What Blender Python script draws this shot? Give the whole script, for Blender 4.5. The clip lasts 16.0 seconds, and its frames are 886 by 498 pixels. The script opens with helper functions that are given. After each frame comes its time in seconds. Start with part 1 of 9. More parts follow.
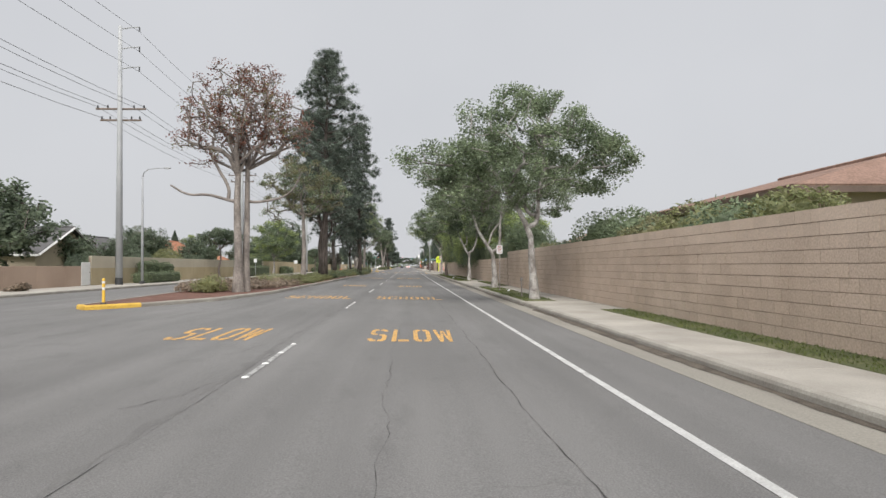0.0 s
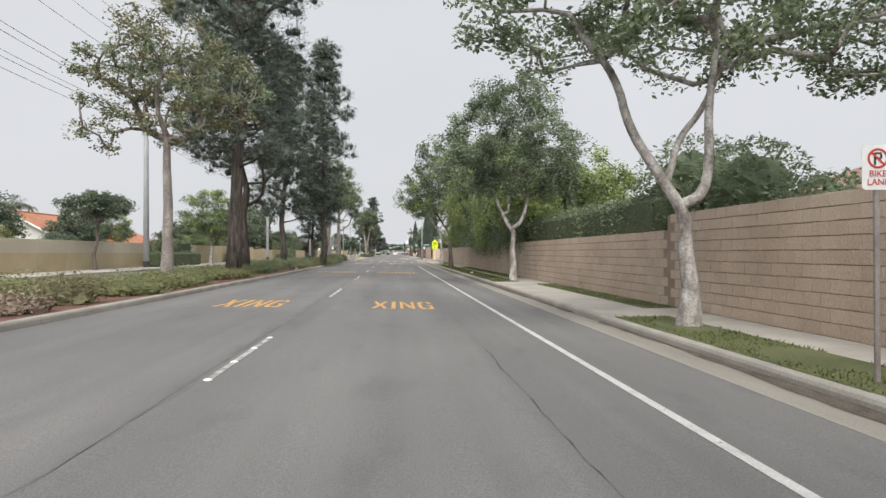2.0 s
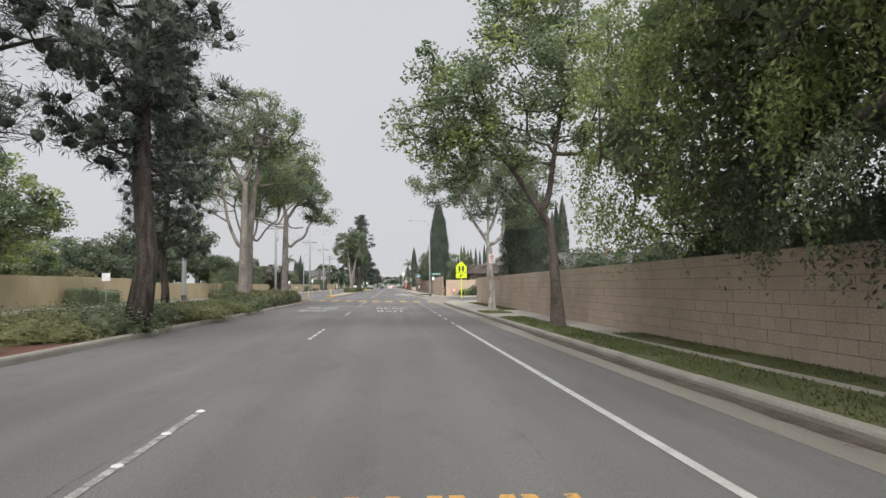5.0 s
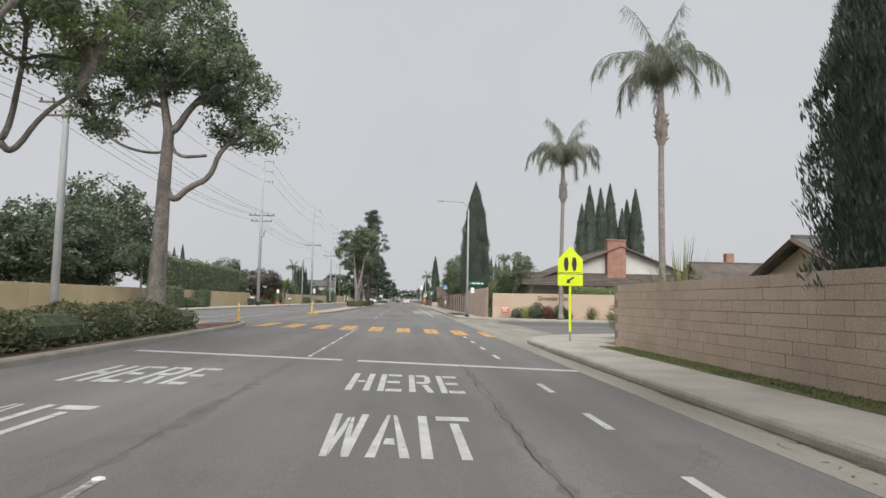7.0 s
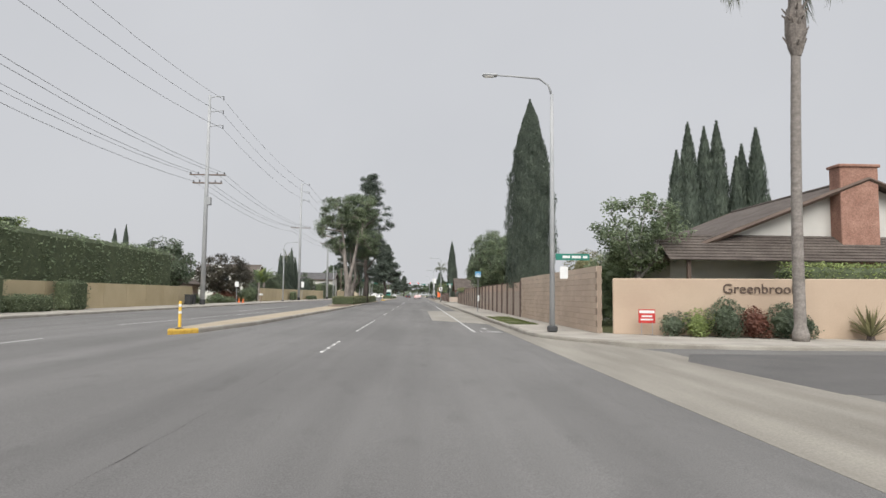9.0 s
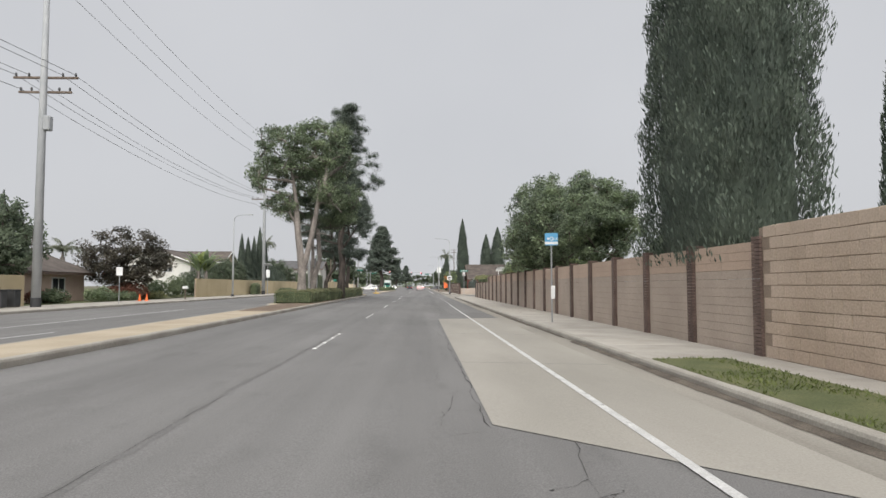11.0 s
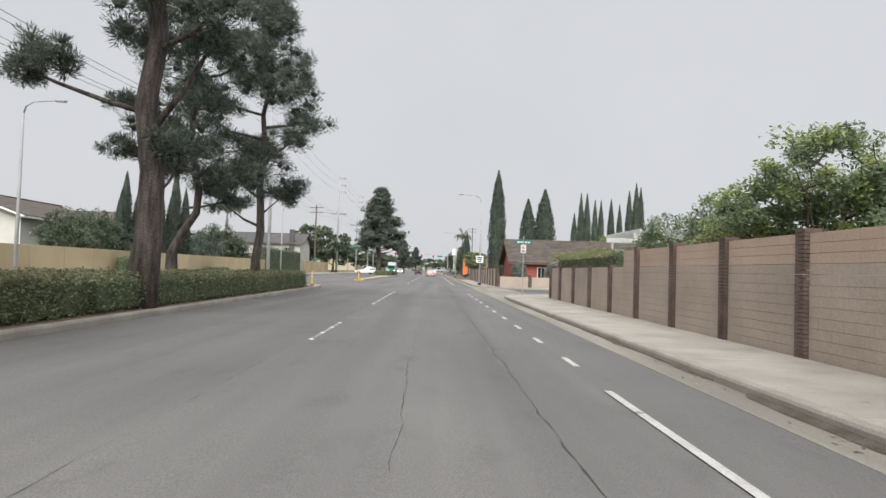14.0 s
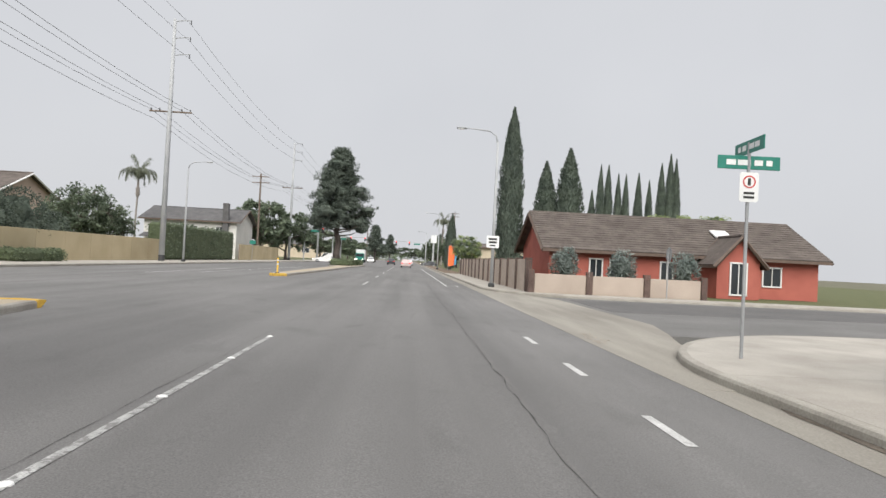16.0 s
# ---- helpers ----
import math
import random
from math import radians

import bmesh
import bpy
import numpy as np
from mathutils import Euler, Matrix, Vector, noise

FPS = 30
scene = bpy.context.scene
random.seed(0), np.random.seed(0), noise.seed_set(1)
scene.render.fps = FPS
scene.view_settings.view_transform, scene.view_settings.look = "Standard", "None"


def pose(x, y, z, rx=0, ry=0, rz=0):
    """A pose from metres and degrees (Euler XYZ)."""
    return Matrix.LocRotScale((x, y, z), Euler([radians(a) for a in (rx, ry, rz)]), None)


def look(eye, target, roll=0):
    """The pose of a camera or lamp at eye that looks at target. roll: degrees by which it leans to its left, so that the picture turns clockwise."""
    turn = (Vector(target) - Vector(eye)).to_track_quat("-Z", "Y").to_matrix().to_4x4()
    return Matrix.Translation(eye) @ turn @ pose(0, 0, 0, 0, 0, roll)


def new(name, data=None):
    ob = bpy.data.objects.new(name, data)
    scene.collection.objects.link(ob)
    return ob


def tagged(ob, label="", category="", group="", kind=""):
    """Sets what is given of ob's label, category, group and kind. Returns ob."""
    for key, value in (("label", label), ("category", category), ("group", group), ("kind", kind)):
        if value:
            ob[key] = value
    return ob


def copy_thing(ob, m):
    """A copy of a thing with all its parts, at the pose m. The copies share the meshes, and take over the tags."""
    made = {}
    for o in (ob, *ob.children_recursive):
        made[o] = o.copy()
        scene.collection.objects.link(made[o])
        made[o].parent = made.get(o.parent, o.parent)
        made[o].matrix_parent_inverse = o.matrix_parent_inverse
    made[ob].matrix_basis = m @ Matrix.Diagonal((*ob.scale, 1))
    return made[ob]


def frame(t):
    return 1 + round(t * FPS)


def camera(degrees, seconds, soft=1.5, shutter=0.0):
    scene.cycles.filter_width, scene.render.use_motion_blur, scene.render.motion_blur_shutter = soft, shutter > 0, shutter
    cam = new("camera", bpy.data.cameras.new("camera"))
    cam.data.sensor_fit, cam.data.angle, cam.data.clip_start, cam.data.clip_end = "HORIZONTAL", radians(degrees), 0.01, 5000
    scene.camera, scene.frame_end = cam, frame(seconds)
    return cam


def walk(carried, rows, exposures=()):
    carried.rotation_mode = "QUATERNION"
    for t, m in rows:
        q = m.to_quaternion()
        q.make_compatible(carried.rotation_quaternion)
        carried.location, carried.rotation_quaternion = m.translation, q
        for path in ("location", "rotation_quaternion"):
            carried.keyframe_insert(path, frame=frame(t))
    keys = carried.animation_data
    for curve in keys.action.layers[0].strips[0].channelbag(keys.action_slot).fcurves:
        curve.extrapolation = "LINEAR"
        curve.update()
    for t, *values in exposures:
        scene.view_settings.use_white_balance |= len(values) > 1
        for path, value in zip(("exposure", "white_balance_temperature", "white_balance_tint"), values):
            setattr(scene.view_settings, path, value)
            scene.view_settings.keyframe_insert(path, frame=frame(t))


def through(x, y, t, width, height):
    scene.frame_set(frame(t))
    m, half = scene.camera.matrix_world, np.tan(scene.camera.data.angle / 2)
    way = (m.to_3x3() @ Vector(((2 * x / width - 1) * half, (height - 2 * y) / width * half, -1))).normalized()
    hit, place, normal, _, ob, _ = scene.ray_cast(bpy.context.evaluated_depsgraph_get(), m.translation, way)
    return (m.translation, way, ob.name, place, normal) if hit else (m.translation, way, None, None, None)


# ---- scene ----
cam = camera(70.1, 16.0, soft=1.5)
PATH = [
    (0.0, pose(-0.127, -8.208, 1.498, 91.495, 0.476, -3.172)),
    (0.5, pose(-0.170, -1.209, 1.419, 90.756, 0.605, -3.688)),
    (1.0, pose(-0.206, 5.911, 1.454, 89.962, 0.589, -4.089)),
    (1.5, pose(-0.218, 13.011, 1.422, 90.040, 0.356, -4.129)),
    (2.0, pose(-0.185, 20.220, 1.465, 90.308, 0.215, -4.359)),
    (2.5, pose(-0.173, 27.345, 1.464, 89.917, 0.413, -4.605)),
    (3.0, pose(-0.163, 34.406, 1.462, 89.052, 0.513, -4.565)),
    (3.5, pose(-0.163, 41.452, 1.432, 88.452, 1.278, -4.201)),
    (4.0, pose(-0.149, 48.576, 1.462, 89.391, 1.116, -4.756)),
    (4.2, pose(-0.147, 51.375, 1.456, 90.280, 0.936, -5.064)),
    (6.3, pose(-0.043, 82.228, 1.445, 95.251, -0.287, -3.818)),
    (6.5, pose(-0.043, 85.231, 1.416, 95.042, -0.456, -3.648)),
    (7.0, pose(-0.043, 92.750, 1.406, 94.696, -1.068, -3.313)),
    (7.5, pose(-0.010, 100.418, 1.393, 94.517, -0.950, -2.985)),
    (8.0, pose(-0.012, 108.092, 1.439, 94.376, -1.542, -2.319)),
    (8.2, pose(-0.012, 111.163, 1.450, 94.422, -1.354, -2.265)),
    (10.3, pose(0.110, 143.325, 1.451, 93.586, 0.144, -2.183)),
    (10.5, pose(0.110, 146.195, 1.453, 93.557, 0.131, -2.055)),
    (11.0, pose(0.109, 153.336, 1.459, 93.324, 0.013, -1.982)),
    (11.5, pose(0.110, 160.428, 1.469, 92.980, -0.317, -2.226)),
    (12.0, pose(0.108, 167.402, 1.465, 92.691, -0.481, -2.361)),
    (12.5, pose(0.086, 174.436, 1.437, 92.706, -0.587, -2.020)),
    (13.0, pose(0.061, 181.419, 1.479, 92.539, -0.910, -1.466)),
    (13.5, pose(0.036, 188.390, 1.478, 92.338, -1.201, -1.013)),
    (14.0, pose(0.027, 195.431, 1.463, 91.944, -1.793, -0.987)),
    (14.5, pose(0.024, 202.567, 1.431, 91.556, -2.187, -1.412)),
    (15.0, pose(0.011, 209.685, 1.453, 91.256, -3.188, -2.097)),
    (15.5, pose(-0.023, 216.749, 1.442, 91.038, -2.888, -2.680)),
    (16.0, pose(-0.062, 223.876, 1.435, 91.132, -2.842, -3.226)),
]
walk(cam, PATH, [(0.0, 0.22), (1.5, 0.32), (2.0, 0.40), (2.5, 0.26), (4.2, 0.24), (6.3, 0.22), (7.0, 0.12), (8.2, 0.15), (10.3, 0.16), (12.0, 0.13), (13.0, 0.16), (13.8, 0.29), (16.0, 0.29)])

# ---- light: one overcast sky, with a weak wide sun behind the cloud ----
SUN_ELEV, SUN_AZIM = radians(46), radians(182)
world = bpy.data.worlds.new("overcast_sky")
scene.world = world
world.use_nodes = True
wn, wl = world.node_tree.nodes, world.node_tree.links
wn.clear()
w_sky = wn.new("ShaderNodeTexSky")
w_sky.sky_type, w_sky.sun_disc = "NISHITA", False
w_sky.sun_elevation, w_sky.sun_rotation = SUN_ELEV, SUN_AZIM
w_sky.air_density, w_sky.dust_density = 1.0, 6.0
w_dim = wn.new("ShaderNodeMixRGB")
w_dim.blend_type, w_dim.inputs[0].default_value = "MULTIPLY", 1.0
w_dim.inputs[2].default_value = (0.06, 0.06, 0.06, 1)
wl.new(w_sky.outputs[0], w_dim.inputs[1])
# the cloud layer: grey, uneven on a broad scale
w_co = wn.new("ShaderNodeTexCoord")
w_no = wn.new("ShaderNodeTexNoise")
w_no.inputs["Scale"].default_value, w_no.inputs["Detail"].default_value = 2.2, 4.0
wl.new(w_co.outputs["Generated"], w_no.inputs["Vector"])
w_ra = wn.new("ShaderNodeValToRGB")
w_ra.color_ramp.elements[0].position, w_ra.color_ramp.elements[0].color = 0.25, (0.568, 0.578, 0.604, 1)
w_ra.color_ramp.elements[1].position, w_ra.color_ramp.elements[1].color = 0.8, (0.628, 0.636, 0.66, 1)
wl.new(w_no.outputs["Fac"], w_ra.inputs["Fac"])
w_mix = wn.new("ShaderNodeMixRGB")
w_mix.inputs[0].default_value = 0.9
wl.new(w_dim.outputs[0], w_mix.inputs[1])
wl.new(w_ra.outputs["Color"], w_mix.inputs[2])
w_bg = wn.new("ShaderNodeBackground")
w_bg.inputs["Strength"].default_value = 1.0
wl.new(w_mix.outputs[0], w_bg.inputs["Color"])
w_out = wn.new("ShaderNodeOutputWorld")
wl.new(w_bg.outputs[0], w_out.inputs["Surface"])

sun = new("sun", bpy.data.lights.new("sun", "SUN"))
sun.data.energy, sun.data.angle, sun.data.color = 3.5, radians(60), (1.0, 0.97, 0.92)
sun.matrix_world = look((0, 0, 50), Vector((0, 0, 50)) - Vector((math.sin(SUN_AZIM) * math.cos(SUN_ELEV), math.cos(SUN_AZIM) * math.cos(SUN_ELEV), math.sin(SUN_ELEV))))


# ---- materials ----
def mat(name, dark, light, rough=0.85, big=0.6, fine=30.0, bump=0.25, grain=0.18, stretch=(1, 1, 1), island=0.0, piece=0.0, metal=0.0, through=0.0):
    """A surface with variation at two scales, in world metres; island and piece vary leaves and pieces one by one."""
    m = bpy.data.materials.new(name)
    m.use_nodes = True
    n, l = m.node_tree.nodes, m.node_tree.links
    b = n["Principled BSDF"]
    b.inputs["Roughness"].default_value, b.inputs["Metallic"].default_value = rough, metal
    geo = n.new("ShaderNodeNewGeometry")
    mp = n.new("ShaderNodeMapping")
    mp.inputs["Scale"].default_value = stretch
    l.new(geo.outputs["Position"], mp.inputs["Vector"])
    n1, n2 = n.new("ShaderNodeTexNoise"), n.new("ShaderNodeTexNoise")
    n1.inputs["Scale"].default_value, n1.inputs["Detail"].default_value = big, 5
    n2.inputs["Scale"].default_value, n2.inputs["Detail"].default_value = fine, 3
    l.new(mp.outputs[0], n1.inputs["Vector"])
    l.new(geo.outputs["Position"], n2.inputs["Vector"])
    ra = n.new("ShaderNodeValToRGB")
    ra.color_ramp.elements[0].position, ra.color_ramp.elements[1].position = 0.32, 0.68
    ra.color_ramp.elements[0].color, ra.color_ramp.elements[1].color = (*dark, 1), (*light, 1)
    l.new(n1.outputs["Fac"], ra.inputs["Fac"])
    out = ra.outputs["Color"]

    def scaled(value, low, high, colour):
        mr = n.new("ShaderNodeMapRange")
        mr.inputs["From Min"].default_value, mr.inputs["From Max"].default_value = (0.3, 0.7) if value.name == "Fac" else (0, 1)
        mr.inputs["To Min"].default_value, mr.inputs["To Max"].default_value = low, high
        l.new(value, mr.inputs["Value"])
        mx = n.new("ShaderNodeVectorMath")
        mx.operation = "SCALE"
        l.new(colour, mx.inputs[0])
        l.new(mr.outputs[0], mx.inputs["Scale"])
        return mx.outputs[0]

    out = scaled(n2.outputs["Fac"], 1 - grain, 1 + grain, out)
    if island:
        out = scaled(geo.outputs["Random Per Island"], 1 - island, 1 + island, out)
    if piece:
        oi = n.new("ShaderNodeObjectInfo")
        out = scaled(oi.outputs["Random"], 1 - piece, 1 + piece, out)
    l.new(out, b.inputs["Base Color"])
    if bump:
        bp = n.new("ShaderNodeBump")
        bp.inputs["Strength"].default_value, bp.inputs["Distance"].default_value = bump, 0.02
        l.new(n2.outputs["Fac"], bp.inputs["Height"])
        l.new(bp.outputs[0], b.inputs["Normal"])
    if through:
        tr, ms = n.new("ShaderNodeBsdfTranslucent"), n.new("ShaderNodeMixShader")
        l.new(out, tr.inputs["Color"])
        ms.inputs[0].default_value = through
        l.new(b.outputs[0], ms.inputs[1])
        l.new(tr.outputs[0], ms.inputs[2])
        l.new(ms.outputs[0], n["Material Output"].inputs["Surface"])
    return m


def glow(name, colour, strength):
    m = bpy.data.materials.new(name)
    m.use_nodes = True
    b = m.node_tree.nodes["Principled BSDF"]
    b.inputs["Base Color"].default_value = b.inputs["Emission Color"].default_value = (*colour, 1)
    b.inputs["Emission Strength"].default_value = strength
    return m


def grey(v, tint=(1, 1, 1)):
    return tuple(v * c for c in tint)


def asphalt():
    """Old asphalt: worn wheel tracks along the street, broad stains, aggregate, and hairline cracks in weak places."""
    m = mat("asphalt", (0.146, 0.143, 0.141), (0.186, 0.182, 0.179), 0.9, 0.9, 70, 0.35, 0.24, stretch=(1.3, 0.035, 1))
    n, l = m.node_tree.nodes, m.node_tree.links
    b = n["Principled BSDF"]
    out = b.inputs["Base Color"].links[0].from_socket
    geo = n.new("ShaderNodeNewGeometry")

    def times(colour, value, a0, a1, low, high):
        mr, mx = n.new("ShaderNodeMapRange"), n.new("ShaderNodeVectorMath")
        mr.inputs["From Min"].default_value, mr.inputs["From Max"].default_value = a0, a1
        mr.inputs["To Min"].default_value, mr.inputs["To Max"].default_value = low, high
        mx.operation = "SCALE"
        l.new(value, mr.inputs["Value"])
        l.new(colour, mx.inputs[0])
        l.new(mr.outputs[0], mx.inputs["Scale"])
        return mx.outputs[0]

    def noise_at(scale, detail, stretch):
        mp, t = n.new("ShaderNodeMapping"), n.new("ShaderNodeTexNoise")
        mp.inputs["Scale"].default_value = stretch
        t.inputs["Scale"].default_value, t.inputs["Detail"].default_value = scale, detail
        l.new(geo.outputs["Position"], mp.inputs["Vector"])
        l.new(mp.outputs[0], t.inputs["Vector"])
        return t.outputs["Fac"], mp.outputs[0]

    patch, _ = noise_at(0.22, 6, (1.4, 0.6, 1))
    blot, _ = noise_at(1.6, 4, (1, 0.45, 1))
    weak, warp = noise_at(0.16, 3, (1.0, 0.5, 1))
    out = times(out, patch, 0.35, 0.65, 0.90, 1.09)
    out = times(out, blot, 0.30, 0.42, 0.88, 1.0)
    warp_n, add = n.new("ShaderNodeTexNoise"), n.new("ShaderNodeMixRGB")
    warp_n.inputs["Scale"].default_value = 2.5
    add.blend_type, add.inputs[0].default_value = "ADD", 0.5
    l.new(geo.outputs["Position"], warp_n.inputs["Vector"])
    l.new(geo.outputs["Position"], add.inputs[1])
    l.new(warp_n.outputs["Color"], add.inputs[2])
    vo = n.new("ShaderNodeTexVoronoi")
    vo.feature = "DISTANCE_TO_EDGE"
    vo.inputs["Scale"].default_value = 0.55
    l.new(add.outputs[0], vo.inputs["Vector"])
    edge, mask, both = n.new("ShaderNodeMapRange"), n.new("ShaderNodeMapRange"), n.new("ShaderNodeMath")
    edge.inputs["From Min"].default_value, edge.inputs["From Max"].default_value = 0.003, 0.010
    edge.inputs["To Min"].default_value, edge.inputs["To Max"].default_value = 1.0, 0.0
    mask.inputs["From Min"].default_value, mask.inputs["From Max"].default_value = 0.60, 0.70
    both.operation = "MULTIPLY"
    l.new(vo.outputs["Distance"], edge.inputs["Value"])
    l.new(weak, mask.inputs["Value"])
    l.new(edge.outputs[0], both.inputs[0])
    l.new(mask.outputs[0], both.inputs[1])
    out = times(out, both.outputs[0], 0.0, 1.0, 1.0, 0.84)
    l.new(out, b.inputs["Base Color"])
    return m


M_ASPHALT = asphalt()
M_OLD_ASPHALT = mat("old_asphalt", (0.13, 0.128, 0.124), (0.175, 0.171, 0.167), 0.9, 0.4, 55, 0.35, 0.2)
M_PATCH = mat("new_asphalt", (0.10, 0.098, 0.097), (0.125, 0.122, 0.12), 0.9, 0.6, 60, 0.3, 0.2)
M_CONCRETE = mat("concrete", (0.32, 0.297, 0.265), (0.43, 0.405, 0.365), 0.88, 0.8, 40, 0.2, 0.10, piece=0.06)
M_KERB = mat("kerb_concrete", (0.27, 0.25, 0.22), (0.38, 0.36, 0.32), 0.9, 1.1, 35, 0.3, 0.14)
M_GUTTER = mat("gutter_concrete", (0.21, 0.195, 0.17), (0.33, 0.31, 0.272), 0.9, 0.5, 35, 0.25, 0.14, stretch=(2, 0.25, 1))
M_MEDIAN = mat("median_concrete", (0.36, 0.30, 0.22), (0.44, 0.375, 0.285), 0.9, 0.9, 40, 0.2, 0.1)
M_GROUND = mat("ground_soil", (0.10, 0.10, 0.065), (0.16, 0.15, 0.10), 0.95, 0.2, 12, 0.4, 0.2)
M_MULCH = mat("red_mulch", (0.115, 0.052, 0.038), (0.19, 0.10, 0.075), 0.95, 1.2, 26, 0.9, 0.4)
M_SOIL = mat("bare_soil", (0.12, 0.085, 0.06), (0.20, 0.15, 0.11), 0.95, 1.2, 26, 0.7, 0.3)
M_GRASS = mat("grass", (0.075, 0.105, 0.03), (0.15, 0.175, 0.055), 0.8, 0.9, 20, 0.3, 0.2, island=0.3, through=0.25)
M_TURF = mat("turf_soil", (0.075, 0.09, 0.035), (0.13, 0.135, 0.06), 0.95, 1.1, 30, 0.6, 0.3)
M_WHITE_LINE = mat("worn_white_paint", (0.46, 0.46, 0.45), (0.60, 0.60, 0.59), 0.7, 3.0, 45, 0.2, 0.16)
M_YELLOW_LINE = mat("worn_yellow_paint", (0.55, 0.31, 0.085), (0.69, 0.405, 0.125), 0.7, 2.2, 40, 0.2, 0.18)


def worn(m, share, scale=7.0):
    """Lets the asphalt show through where traffic has rubbed the paint away."""
    n, l = m.node_tree.nodes, m.node_tree.links
    b = n["Principled BSDF"]
    out = b.inputs["Base Color"].links[0].from_socket
    geo, t, mr, mx = n.new("ShaderNodeNewGeometry"), n.new("ShaderNodeTexNoise"), n.new("ShaderNodeMapRange"), n.new("ShaderNodeMixRGB")
    t.inputs["Scale"].default_value, t.inputs["Detail"].default_value, t.inputs["Roughness"].default_value = scale, 8, 0.72
    mr.inputs["From Min"].default_value, mr.inputs["From Max"].default_value = share, share + 0.07
    mr.inputs["To Min"].default_value, mr.inputs["To Max"].default_value = 0.85, 0.0
    mx.inputs[2].default_value = (0.165, 0.16, 0.155, 1)
    l.new(geo.outputs["Position"], t.inputs["Vector"])
    l.new(t.outputs["Fac"], mr.inputs["Value"])
    l.new(mr.outputs[0], mx.inputs[0])
    l.new(out, mx.inputs[1])
    l.new(mx.outputs[0], b.inputs["Base Color"])
    return m


worn(M_WHITE_LINE, 0.335, 4.0)
worn(M_YELLOW_LINE, 0.40)
M_MARKER = mat("ceramic_marker", (0.75, 0.75, 0.74), (0.82, 0.82, 0.80), 0.35, 4, 40, 0.0, 0.05)
M_CRACK = mat("tar_crack", (0.04, 0.039, 0.038), (0.07, 0.068, 0.066), 0.9, 3, 60, 0.3, 0.2)
M_TAR = mat("tar_band", (0.125, 0.122, 0.12), (0.155, 0.152, 0.148), 0.8, 1.5, 50, 0.2, 0.2)
M_BLOCK = mat("slump_block", (0.44, 0.347, 0.272), (0.54, 0.435, 0.352), 0.93, 0.5, 28, 0.6, 0.14, piece=0.06)
M_MORTAR = mat("mortar", (0.25, 0.195, 0.155), (0.32, 0.255, 0.20), 0.95, 1, 40, 0.4, 0.15)
M_PANEL = mat("buff_panel", (0.375, 0.312, 0.262), (0.455, 0.382, 0.325), 0.93, 0.7, 30, 0.35, 0.12, piece=0.06)
M_PANEL_TOP = mat("pink_panel", (0.44, 0.335, 0.265), (0.51, 0.395, 0.315), 0.93, 0.7, 30, 0.35, 0.1, piece=0.05)
M_BRICK = mat("red_brick", (0.09, 0.062, 0.053), (0.15, 0.105, 0.09), 0.92, 2.5, 40, 0.5, 0.25, piece=0.2)
M_CREAM = mat("cream_wall", (0.42, 0.345, 0.215), (0.50, 0.42, 0.275), 0.93, 0.4, 30, 0.25, 0.08, piece=0.05)
M_TAN_WALL = mat("pinkish_wall", (0.36, 0.265, 0.205), (0.43, 0.325, 0.255), 0.93, 0.4, 30, 0.25, 0.08, piece=0.05)
M_STUCCO = mat("buff_stucco", (0.46, 0.355, 0.27), (0.52, 0.41, 0.315), 0.93, 0.6, 45, 0.3, 0.06)
M_STEEL = mat("galvanised_steel", (0.30, 0.31, 0.32), (0.38, 0.39, 0.40), 0.5, 1.5, 30, 0.05, 0.08, metal=0.35)
M_POLE = mat("grey_pole", (0.33, 0.345, 0.36), (0.42, 0.43, 0.44), 0.7, 0.8, 25, 0.1, 0.1)
M_WOOD_POLE = mat("wood_pole", (0.13, 0.10, 0.08), (0.2, 0.16, 0.13), 0.9, 1.2, 25, 0.4, 0.2, stretch=(4, 4, 0.4))
M_DARK = mat("dark_fitting", (0.03, 0.032, 0.034), (0.05, 0.052, 0.055), 0.6, 2, 30, 0.05, 0.1)
M_WIRE = mat("cable", (0.10, 0.105, 0.11), (0.14, 0.145, 0.15), 0.6, 1, 20, 0, 0.05)
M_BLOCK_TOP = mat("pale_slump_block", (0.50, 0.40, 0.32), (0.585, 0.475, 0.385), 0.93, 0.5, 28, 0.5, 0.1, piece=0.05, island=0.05)


